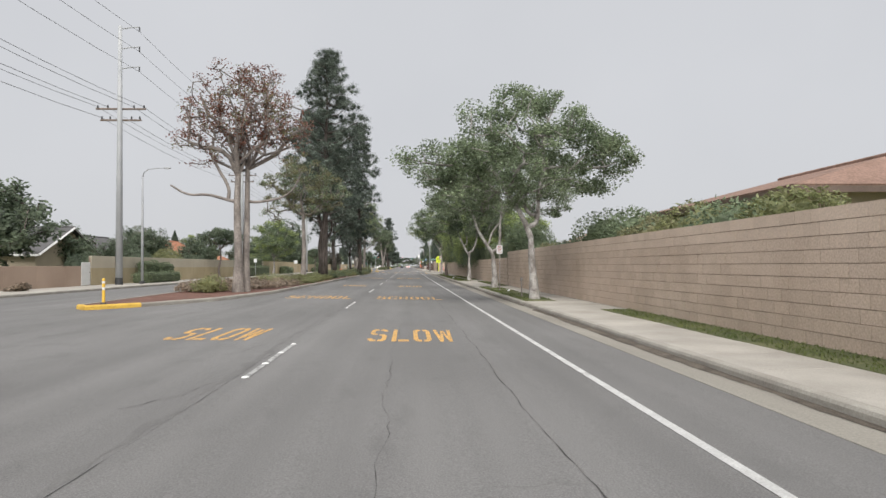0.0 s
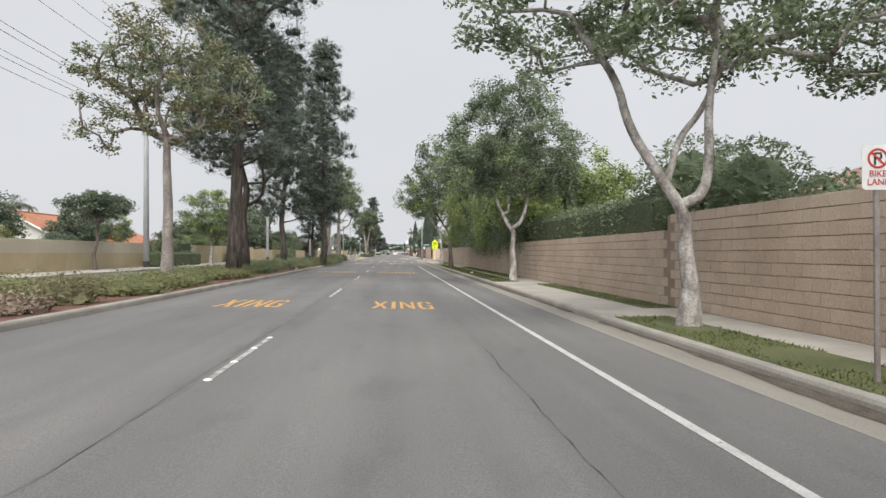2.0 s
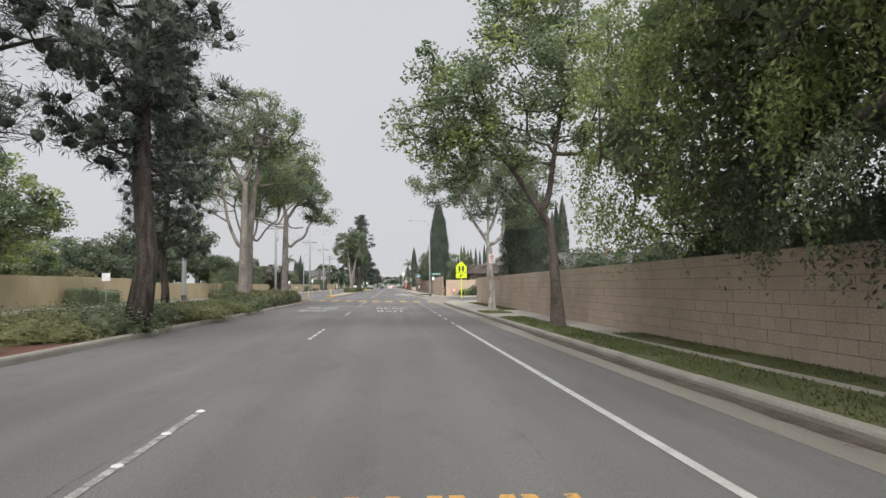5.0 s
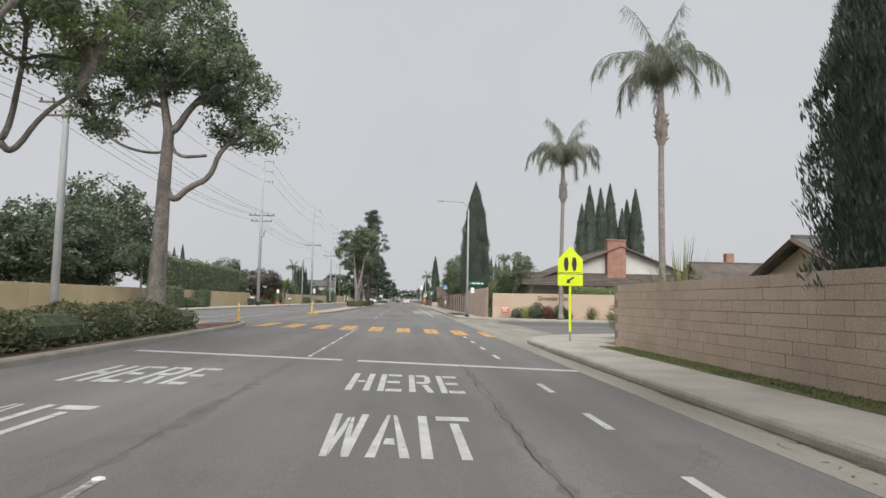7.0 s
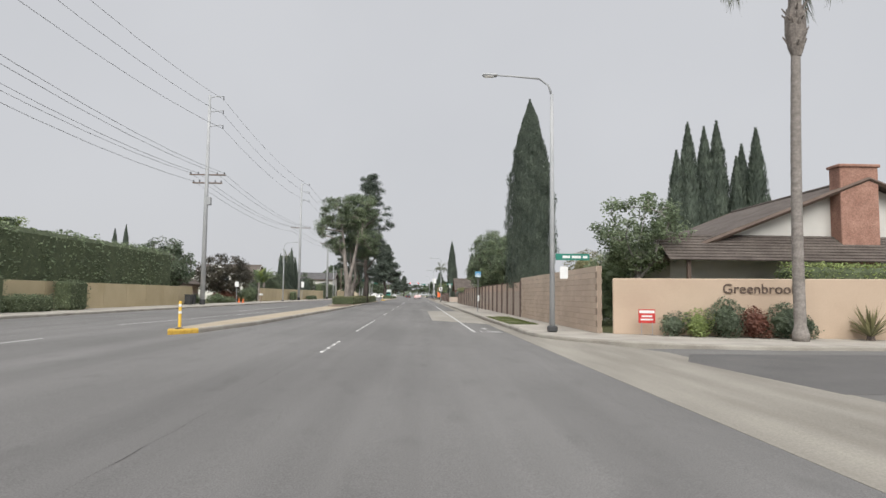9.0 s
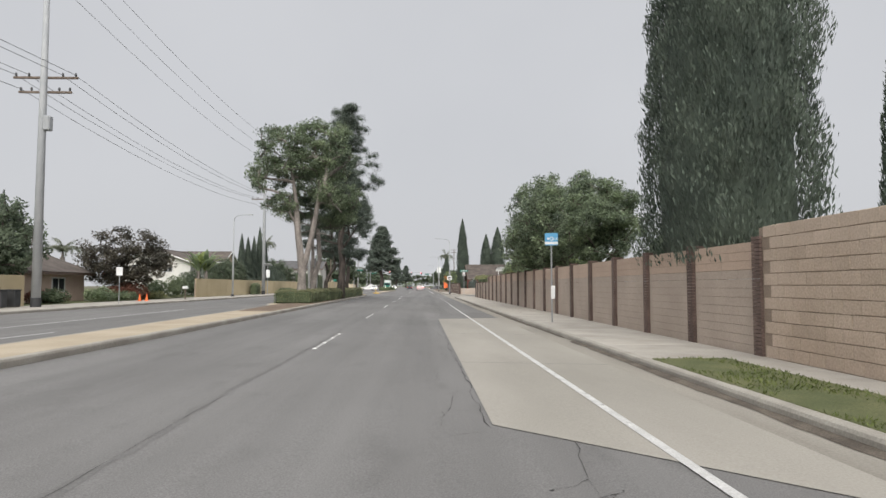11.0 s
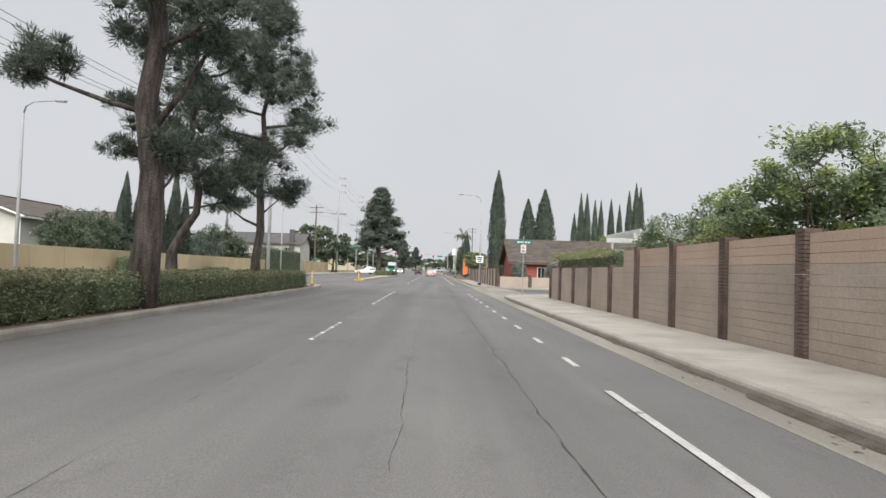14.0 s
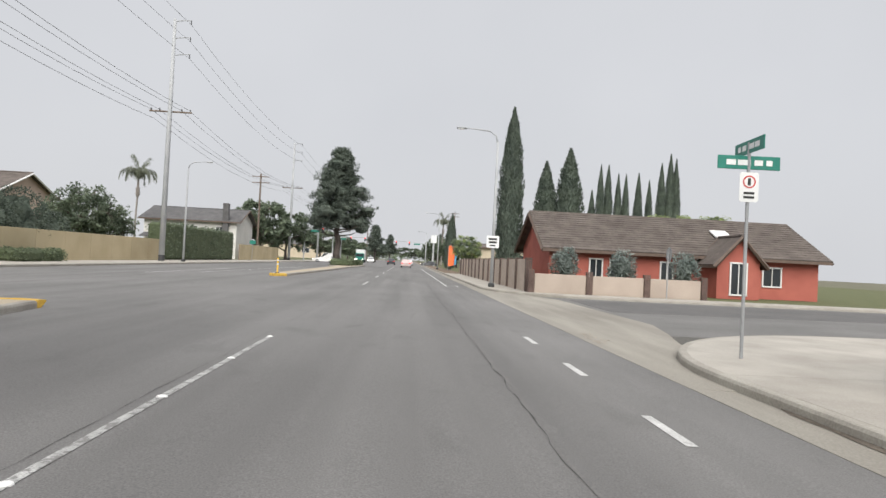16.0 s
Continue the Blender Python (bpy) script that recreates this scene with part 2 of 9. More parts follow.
# ---- mesh helpers ----
class Geo:
    """Vertices and faces of one part."""

    def __init__(self):
        self.v, self.f = [], []

    def add(self, verts, faces):
        k = len(self.v)
        self.v += [tuple(p) for p in verts]
        self.f += [tuple(i + k for i in f) for f in faces]
        return self

    def box(self, c, s, bevel=0.0, m=None):
        hx, hy, hz = s[0] / 2, s[1] / 2, s[2] / 2
        b = min(bevel, hx * 0.9, hy * 0.9, hz * 0.9)
        vs, fs = [], []
        if b <= 0:
            vs = [(x, y, z) for x in (-hx, hx) for y in (-hy, hy) for z in (-hz, hz)]
            fs = [(0, 1, 3, 2), (4, 6, 7, 5), (0, 4, 5, 1), (2, 3, 7, 6), (0, 2, 6, 4), (1, 5, 7, 3)]
        else:
            at = {}
            for sx in (-1, 1):
                for sy in (-1, 1):
                    for sz in (-1, 1):
                        for a in range(3):
                            d = [hx - b, hy - b, hz - b]
                            d[a] += b
                            at[sx, sy, sz, a] = len(vs)
                            vs.append((sx * d[0], sy * d[1], sz * d[2]))
            for a in range(3):
                u, w = [i for i in range(3) if i != a]
                for sa in (-1, 1):
                    q = []
                    for su, sw in ((-1, -1), (1, -1), (1, 1), (-1, 1)):
                        k = [0, 0, 0]
                        k[a], k[u], k[w] = sa, su, sw
                        q.append(at[(*k, a)])
                    fs.append(tuple(q if (sa > 0) == (a != 1) else q[::-1]))
            for a in range(3):
                u, w = [i for i in range(3) if i != a]
                for su in (-1, 1):
                    for sw in (-1, 1):
                        k0, k1 = [0, 0, 0], [0, 0, 0]
                        k0[a], k0[u], k0[w] = -1, su, sw
                        k1[a], k1[u], k1[w] = 1, su, sw
                        q = (at[(*k0, u)], at[(*k1, u)], at[(*k1, w)], at[(*k0, w)])
                        fs.append(q)
            for sx in (-1, 1):
                for sy in (-1, 1):
                    for sz in (-1, 1):
                        fs.append(tuple(at[sx, sy, sz, a] for a in range(3)))
        cv = Vector(c)
        vs = [(m @ Vector(p) if m else Vector(p)) + cv for p in vs]
        return self.add(vs, fs)

    def tube(self, pts, radii, n=8, cap=True):
        pts = [Vector(p) for p in pts]
        radii = [float(r) for r in radii] if hasattr(radii, "__len__") else [float(radii)] * len(pts)
        vs, fs = [], []
        for i, p in enumerate(pts):
            d = (pts[min(i + 1, len(pts) - 1)] - pts[max(i - 1, 0)]).normalized()
            ref = Vector((1, 0, 0)) if abs(d.x) < 0.8 else Vector((0, 1, 0))
            a = d.cross(ref).normalized()
            b = d.cross(a)
            for k in range(n):
                t = 2 * math.pi * k / n
                vs.append(p + radii[i] * (math.cos(t) * a + math.sin(t) * b))
        for i in range(len(pts) - 1):
            for k in range(n):
                j = (k + 1) % n
                fs.append((i * n + k, i * n + j, (i + 1) * n + j, (i + 1) * n + k))
        if cap:
            fs += [tuple(range(n - 1, -1, -1)), tuple(range((len(pts) - 1) * n, len(pts) * n))]
        return self.add(vs, fs)

    def slab(self, poly, z0, z1):
        """A flat polygon (x, y), from z0 up to z1; z may be a function of x and y."""
        za = z0 if callable(z0) else lambda x, y: z0
        zb = z1 if callable(z1) else lambda x, y: z1
        n = len(poly)
        vs = [(x, y, za(x, y)) for x, y in poly] + [(x, y, zb(x, y)) for x, y in poly]
        fs = [tuple(range(n - 1, -1, -1)), tuple(range(n, 2 * n))]
        fs += [(i, (i + 1) % n, n + (i + 1) % n, n + i) for i in range(n)]
        return self.add(vs, fs)

    def wall_poly(self, poly, y0, y1):
        """A polygon in x, z, drawn from y0 to y1."""
        n = len(poly)
        vs = [(x, y0, z) for x, z in poly] + [(x, y1, z) for x, z in poly]
        fs = [tuple(range(n)), tuple(range(2 * n - 1, n - 1, -1))]
        fs += [(i, n + i, n + (i + 1) % n, (i + 1) % n) for i in range(n)]
        return self.add(vs, fs)

    def sweep(self, path, profile, zf=None):
        """A profile of (offset to the right, height) along a path in plan."""
        vs, fs, m = [], [], len(profile)
        for i, (x, y) in enumerate(path):
            x0, y0 = path[max(i - 1, 0)]
            x1, y1 = path[min(i + 1, len(path) - 1)]
            d = Vector((x1 - x0, y1 - y0)).normalized()
            for o, z in profile:
                vs.append((x + d.y * o, y - d.x * o, z + (zf(x, y) if zf else 0)))
        for i in range(len(path) - 1):
            for k in range(m):
                j = (k + 1) % m
                fs.append((i * m + k, i * m + j, (i + 1) * m + j, (i + 1) * m + k))
        fs += [tuple(range(m)), tuple(range(len(vs) - 1, len(vs) - m - 1, -1))]
        return self.add(vs, fs)

    def mesh(self, name, material, smooth=False):
        me = bpy.data.meshes.new(name)
        me.from_pydata(self.v, [], self.f)
        me.materials.append(material)
        bm = bmesh.new()
        bm.from_mesh(me)
        bmesh.ops.recalc_face_normals(bm, faces=bm.faces)
        bm.to_mesh(me)
        bm.free()
        if smooth:
            me.polygons.foreach_set("use_smooth", [True] * len(me.polygons))
        me.update()
        return me


def raw_mesh(name, verts, faces, material, smooth=False):
    """A mesh from arrays, for leaves and needles."""
    me = bpy.data.meshes.new(name)
    nv, nf, k = len(verts), len(faces), faces.shape[1]
    me.vertices.add(nv)
    me.vertices.foreach_set("co", np.asarray(verts, np.float32).ravel())
    me.loops.add(nf * k)
    me.loops.foreach_set("vertex_index", np.asarray(faces, np.int32).ravel())
    me.polygons.add(nf)
    me.polygons.foreach_set("loop_start", np.arange(0, nf * k, k, dtype=np.int32))
    me.update(calc_edges=True)
    me.validate()
    me.materials.append(material)
    return me


def part(name, geo, material, parent, label="", smooth=False):
    ob = new(name, geo.mesh(name, material, smooth) if isinstance(geo, Geo) else geo)
    ob.parent = parent
    if label:
        tagged(ob, label)
    return ob


def thing(name, x, y, z, label, category, group="", turn=0.0, kind=""):
    ob = new(name)
    ob.empty_display_size = 0.2
    ob.matrix_basis = pose(x, y, z, 0, 0, turn)
    return tagged(ob, label, category, group, kind)


def struct(name, geo, material, label, category, smooth=False):
    return tagged(new(name, geo.mesh(name, material, smooth)), label, category, "", "structure")


def arc(cx, cy, r, a0, a1, n=10):
    return [(cx + r * math.cos(radians(a0 + (a1 - a0) * i / n)), cy + r * math.sin(radians(a0 + (a1 - a0) * i / n))) for i in range(n + 1)]


def road_z(x, y=0):
    """The crowned road: it falls towards the gutters on both sides."""
    return -0.022 * x if x > -6.5 else 0.143 + 0.007 * (x + 6.5)

# ---- ground, roads, kerbs, pavements ----
struct("ground", Geo().add([(-1500, -900, -0.30), (1500, -900, -0.30), (1500, 2600, -0.30), (-1500, 2600, -0.30)], [(0, 1, 2, 3)]), M_GROUND, "bare dry soil reaching to the horizon under the street", "ground")

ROAD_X = (-20.3, -13.0, -6.5, 0.0, 3.75)
ROAD_Y = list(range(-60, 901, 20))
g = Geo()
g.add([(x, y, road_z(x)) for y in ROAD_Y for x in ROAD_X],
      [(j * 5 + i, j * 5 + i + 1, j * 5 + i + 6, j * 5 + i + 5) for j in range(len(ROAD_Y) - 1) for i in range(4)])
struct("road", g, M_ASPHALT, "worn grey asphalt street with a low crown and cracks", "road")

SOUTH_1, NORTH_1, SOUTH_2, NORTH_2 = 121.5, 142.0, 239.0, 254.5
KX = 4.35
KZ = road_z(KX)
WALK_Z = KZ + 0.15


def side_road(name, y0, y1, label):
    g = Geo().slab([(6.2, y0 - 0.3), (70, y0 - 0.3), (70, y1 + 0.3), (6.2, y1 + 0.3)], -0.28, lambda x, y: KZ + 0.012)
    return struct(name, g, M_OLD_ASPHALT, label, "road")


side_road("side_road_1", SOUTH_1, NORTH_1, "pale worn asphalt side street joining the avenue")
side_road("side_road_2", SOUTH_2, NORTH_2, "pale worn asphalt side street beside the red house")
g = Geo().slab([(6.9, 133.6), (26, 134.6), (26, 140.6), (7.4, 140.6), (6.5, 138.6)], KZ + 0.0, KZ + 0.018)
struct("road_patch", g, M_PATCH, "darker square of newer asphalt in the side street", "road")
g = Geo().slab([(7.4, 246.2), (30, 247.5), (30, 253.6), (7.6, 253.2)], KZ + 0.0, KZ + 0.018)
struct("road_patch", g, M_PATCH, "darker square of newer asphalt in the side street", "road")
# concrete aprons across the mouths of the side streets
for y0, y1 in ((113.0, 149.0), (232.0, 261.0)):
    g = Geo().slab([(3.75, y0), (4.36, y0), (6.4, y0 + 7.0), (7.0, y0 + 9.5), (7.0, y1 - 8.0), (6.2, y1 - 5.5), (4.36, y1), (3.75, y1)],
                   -0.29, lambda x, y: road_z(3.75) + 0.004 + 0.0 * y)
    struct("cross_gutter", g, M_GUTTER, "stained concrete cross gutter at the side street mouth", "gutter")

# kerb lines of the three blocks on the wall side: straight runs and round corners
R = 6.5
BLOCKS = [
    [(KX, -60), (KX, -20), (KX, 20), (KX, 60), (KX, 90)] + arc(KX + R, SOUTH_1 - R, R, 180, 90, 12) + [(40, SOUTH_1), (70, SOUTH_1)],
    [(70, NORTH_1), (40, NORTH_1)] + arc(KX + R, NORTH_1 + R, R, 270, 180, 12) + [(KX, 170), (KX, 200)] + arc(KX + R, SOUTH_2 - R, R, 180, 90, 12) + [(40, SOUTH_2), (70, SOUTH_2)],
    [(70, NORTH_2), (40, NORTH_2)] + arc(KX + R, NORTH_2 + R, R, 270, 180, 12) + [(KX, 300), (KX, 400), (KX, 700)],
]
for line in BLOCKS:
    g = Geo().sweep(line, [(0, -0.2), (0.0, 0.10), (0.02, 0.14), (0.05, 0.15), (0.16, 0.15), (0.16, -0.2)], lambda x, y: KZ)
    struct("kerb", g, M_KERB, "worn grey concrete kerb with chipped stained face", "kerb")
for y0, y1 in ((-60, 113.0), (149.0, 232.0), (261.0, 700)):
    g = Geo().slab([(3.75, y0), (KX, y0), (KX, y1), (3.75, y1)], -0.29, lambda x, y: road_z(x) + 0.006)
    struct("gutter", g, M_GUTTER, "stained concrete gutter pan along the kerb", "gutter")

# pavement: a bed, and the slabs that lie on it
WX = 6.9
for y0, y1 in ((-60, 115.0), (148.5, 232.5), (261, 700)):
    g = Geo().slab([(KX + 0.16, y0), (WX + 0.3, y0), (WX + 0.3, y1), (KX + 0.16, y1)], -0.29, WALK_Z - 0.012)
    struct("pavement_bed", g, M_SOIL, "bare soil bed under the pavement slabs", "pavement")
corner_polys = [
    [(KX + 0.16, 115.0)] + arc(KX + R, SOUTH_1 - R, R - 0.16, 180, 90, 12) + [(30, SOUTH_1 - 0.16), (30, 117.5), (9.5, 117.5), (WX + 0.2, 115.0)],
    [(30, NORTH_1 + 0.16)] + arc(KX + R, NORTH_1 + R, R - 0.16, 270, 180, 12) + [(WX + 0.2, 148.5), (7.8, 147.4), (30, 147.4)],
    [(KX + 0.16, 232.5)] + arc(KX + R, SOUTH_2 - R, R - 0.16, 180, 90, 12) + [(30, SOUTH_2 - 0.16), (30, 235.5), (9.0, 234.5), (WX + 0.2, 232.5)],
    [(30, NORTH_2 + 0.16)] + arc(KX + R, NORTH_2 + R, R - 0.16, 270, 180, 12) + [(WX, 261), (WX, 256.5), (30, 256.5)],
]
for poly in corner_polys:
    struct("pavement_corner", Geo().slab(poly, -0.29, WALK_Z), M_CONCRETE, "pale concrete pavement corner with a ramp to the road", "pavement")

# the left side of the avenue
LKX, LWX = -20.3, -24.5
LZ = road_z(LKX)
g = Geo().sweep([(LKX, 900), (LKX, 400), (LKX, 200), (LKX, 0), (LKX, -60)], [(0, -0.2), (0.0, 0.10), (0.02, 0.14), (0.05, 0.15), (0.16, 0.15), (0.16, -0.2)], lambda x, y: LZ)
struct("kerb", g, M_KERB, "worn grey concrete kerb across the avenue", "kerb")
g = Geo().slab([(LKX - 0.16, -60), (LKX - 0.16, 900), (LWX - 0.3, 900), (LWX - 0.3, -60)], -0.29, LZ + 0.148)
struct("pavement_left", g, M_CONCRETE, "pale concrete pavement across the avenue", "pavement")
g = Geo().slab([(LWX - 0.3, -60), (LWX - 0.3, 900), (-160, 900), (-160, -60)], -0.29, LZ + 0.13)
struct("yard_left", g, M_TURF, "rough turf of the yards across the avenue", "ground")
for poly in ([(WX + 0.3, -60), (90, -60), (90, 117.4), (WX + 0.3, 114.9)], [(7.8, 147.5), (90, 147.5), (90, 235.4), (9.0, 234.4), (WX + 0.3, 232.4), (WX + 0.3, 148.5)],
             [(WX + 0.01, 256.6), (90, 256.6), (90, 700), (WX + 0.01, 700)]):
    struct("yard_right", Geo().slab(poly, -0.29, WALK_Z - 0.02), M_TURF, "rough turf of the yards behind the wall", "ground")

# ---- medians ----
KERB_PROFILE = [(0, -0.2), (0.0, 0.10), (0.02, 0.14), (0.05, 0.15), (0.17, 0.15), (0.17, -0.2)]


def median(name, poly, fill, height, label):
    """poly runs anticlockwise, so that the kerb's inner side lies to its left."""
    c = Vector((sum(p[0] for p in poly) / len(poly), sum(p[1] for p in poly) / len(poly)))
    loop = poly[::-1] + [poly[-1]]
    g = Geo().sweep(loop, KERB_PROFILE, lambda x, y: road_z(x))
    struct(name + "_kerb", g, M_KERB, "low concrete kerb round the median", "kerb")
    n = len(poly)
    inner = []
    for i, p in enumerate(poly):
        a, b = Vector(poly[i - 1]), Vector(poly[(i + 1) % n])
        d = (b - a).normalized()
        inner.append((p[0] - d.y * 0.16, p[1] + d.x * 0.16))
    return struct(name, Geo().slab(inner, -0.2, lambda x, y: road_z(x) + height), fill, label, "median")


MED_R = -6.75
median("median_1", [(-10.8, 13.3), (-9.5, 14.6), (-7.8, 18.0), (-6.9, 24.0), (MED_R, 40), (MED_R, 80), (MED_R, 105), (-6.9, 119), (-7.4, 122.3), (-8.3, 122.3), (-9.0, 118), (-11.0, 100), (-12.5, 85), (-12.7, 50), (-12.4, 30), (-11.8, 18), (-11.5, 14.2)],
       M_MULCH, 0.13, "planted median with red bark mulch")
median("median_2", [(-7.7, 143.6), (-7.1, 144.6), (-6.6, 150), (-6.48, 170), (-6.55, 190), (-6.8, 220), (-6.8, 234), (-7.2, 236.6), (-8.2, 236.6), (-8.9, 233), (-10.2, 225), (-10.2, 196), (-9.0, 191), (-8.5, 170), (-8.3, 150), (-8.0, 144.4)],
       M_MEDIAN, 0.147, "narrow median paved in tan concrete")
median("median_3", [(-7.6, 260.2), (-7.0, 261.0), (MED_R, 280), (MED_R, 304), (-6.4, 307), (-6.4, 320), (-7.5, 325), (-10.0, 325), (-10.6, 316), (-10.4, 307), (-8.7, 302), (-8.4, 280), (-8.0, 261.0)],
       M_MEDIAN, 0.147, "narrow median paved in tan concrete")
g = Geo().slab([(-9.0, 190.6), (-8.55, 183.5), (-6.75, 182.8), (-6.8, 191.0), (-6.98, 233.5), (-7.5, 235.5), (-8.6, 233), (-9.95, 224)], 0.1, lambda x, y: road_z(x) + 0.152)
struct("planting_bed", g, M_SOIL, "bare brown soil bed in the median", "ground")
g = Geo().slab([(-8.0, 107), (-7.0, 107), (-7.05, 115), (-7.5, 117.2), (-8.4, 117.2), (-8.9, 115)], 0.1, lambda x, y: road_z(x) + 0.152)
struct("median_tip", g, M_SOIL, "bare soil and concrete tip of the median", "ground")


# ---- road markings: thin paint on the asphalt ----
def paint(poly, lift=0.005):
    return Geo().add([(x, y, road_z(x) + lift) for x, y in poly], [tuple(range(len(poly)))])


def stripe(x0, x1, y0, y1, lift=0.005):
    return paint([(x0, y0), (x1, y0), (x1, y1), (x0, y1)], lift)


LANE_X, EDGE_X = -2.27, 2.37
M_DASH = worn(mat("thin_white_paint", (0.30, 0.30, 0.295), (0.52, 0.52, 0.51), 0.75, 5.0, 50, 0.2, 0.25), 0.44, 11.0)
dash_ends = [(-23.0, -19.6), (-9.4, -6.0), (0.2, 3.8), (13.9, 17.2), (27.4, 31.0), (40.9, 45.0), (53.8, 57.6), (67.0, 70.4), (80.2, 83.8), (94.0, 97.7), (107.8, 122.2),
             (139.0, 142.4), (147.9, 157.6), (167.6, 172.0), (181.2, 184.8), (194.8, 198.3), (207.7, 211.6), (220.6, 234.6), (256.6, 260.4), (270, 273.5), (283.5, 287), (297, 300.5), (310.5, 314), (324, 327.5), (350, 353), (364, 367), (378, 381)]
for y0, y1 in dash_ends:
    dash = thing("lane_dash", LANE_X, (y0 + y1) / 2, road_z(LANE_X), "worn white lane dash set with round white markers", "road marking", "lane dashes", kind="structure")
    h = (y1 - y0) / 2
    part("stripe", Geo().add([(-0.042, -h, 0.005), (0.042, -h, 0.005), (0.044, 0, 0.005), (0.042, h, 0.005), (-0.042, h, 0.005), (-0.04, 0, 0.005)], [(0, 1, 2, 3, 4, 5)]), M_DASH, dash)
    n_mark = 4 if h < 3 else int(h * 2 / 1.9)
    for i in range(n_mark):
        yy = -h + 2 * h * (i + 0.04) / (n_mark - 0.92)
        part("marker", Geo().tube([(0, yy, 0.0), (0, yy, 0.012), (0, yy, 0.019)], [0.052, 0.046, 0.024], 10), M_MARKER, dash)
for y0, y1 in ((-60, 86.5), (157.6, 203.7), (262, 330)):
    tagged(new("edge_line", stripe(EDGE_X - 0.055, EDGE_X + 0.055, y0, y1, 0.014 if y0 == 157.6 else 0.005).mesh("edge_line", M_WHITE_LINE)), "long solid white edge line, slightly worn", "road marking", "", "structure")
tagged(new("edge_line", stripe(EDGE_X - 0.055, EDGE_X + 0.055, 149.5, 157.6).mesh("edge_line", M_WHITE_LINE)), "long solid white edge line, slightly worn", "road marking", "", "structure")
for y in [87.4 + 3.22 * i for i in range(4)] + [100.1 + 2.98 * i for i in range(7) if i != 2] + [205.9 + 3.33 * i for i in range(10)]:
    tagged(new("edge_dash", stripe(EDGE_X - 0.055 + (y > 200) * 0.1, EDGE_X + 0.055 + (y > 200) * 0.1, y, y + 1.08).mesh("edge_dash", M_WHITE_LINE)), "short worn white dash of the bicycle lane line", "road marking", "edge dashes", "structure")
for i in range(16):
    x = 3.68 - 1.275 * i
    if -9.3 < x < -6.9:
        continue
    bar = thing("crosswalk_bar", x, 122.62 - 0.1 * x - 0.05 * max(0, x) ** 2, road_z(x), "yellow crosswalk bar, split by a dark seam", "crosswalk", "crosswalk bars", kind="structure")
    for s in (-0.16, 0.16):
        sl = -0.022 if x > -6.5 else 0.007
        part("paint_half", Geo().add([(s - 0.145, -2.08, sl * (s - 0.145) + 0.005), (s + 0.145, -2.08, sl * (s + 0.145) + 0.005), (s + 0.145, 2.08, sl * (s + 0.145) + 0.005), (s - 0.145, 2.08, sl * (s - 0.145) + 0.005)], [(0, 1, 2, 3)]), M_YELLOW_LINE, bar)
for x0, x1 in ((-6.2, -1.45), (-1.1, 3.75)):
    tagged(new("limit_line", paint([(x0, 106.92 - 0.12 * x0), (x1, 106.92 - 0.12 * x1), (x1, 107.24 - 0.12 * x1), (x0, 107.24 - 0.12 * x0)]).mesh("limit_line", M_WHITE_LINE)), "white limit line across the lane before the crosswalk", "road marking", "", "structure")
# left-turn and far-side lines seen across the medians
for poly in ([(-12.2, 150), (-12.1, 150), (-10.4, 172), (-10.5, 172)], [(-12.9, 128), (-12.78, 128), (-12.78, 141), (-12.9, 141)], [(-16.4, 126.6), (-9.4, 126.6), (-9.4, 126.9), (-16.4, 126.9)], [(-10.6, 133), (-10.48, 133), (-10.48, 142), (-10.6, 142)], [(-13.5, 172), (-13.38, 172), (-13.38, 190), (-13.5, 190)],
             [(-13.6, 40), (-13.5, 40), (-13.5, 60), (-13.6, 60)], [(-12.3, 262), (-12.2, 262), (-10.8, 300), (-10.9, 300)], [(-13.9, 258), (-13.8, 258), (-13.8, 274), (-13.9, 274)]):
    tagged(new("turn_line", paint(poly).mesh("turn_line", M_WHITE_LINE)), "thin white line across the far lanes", "road marking", "", "structure")

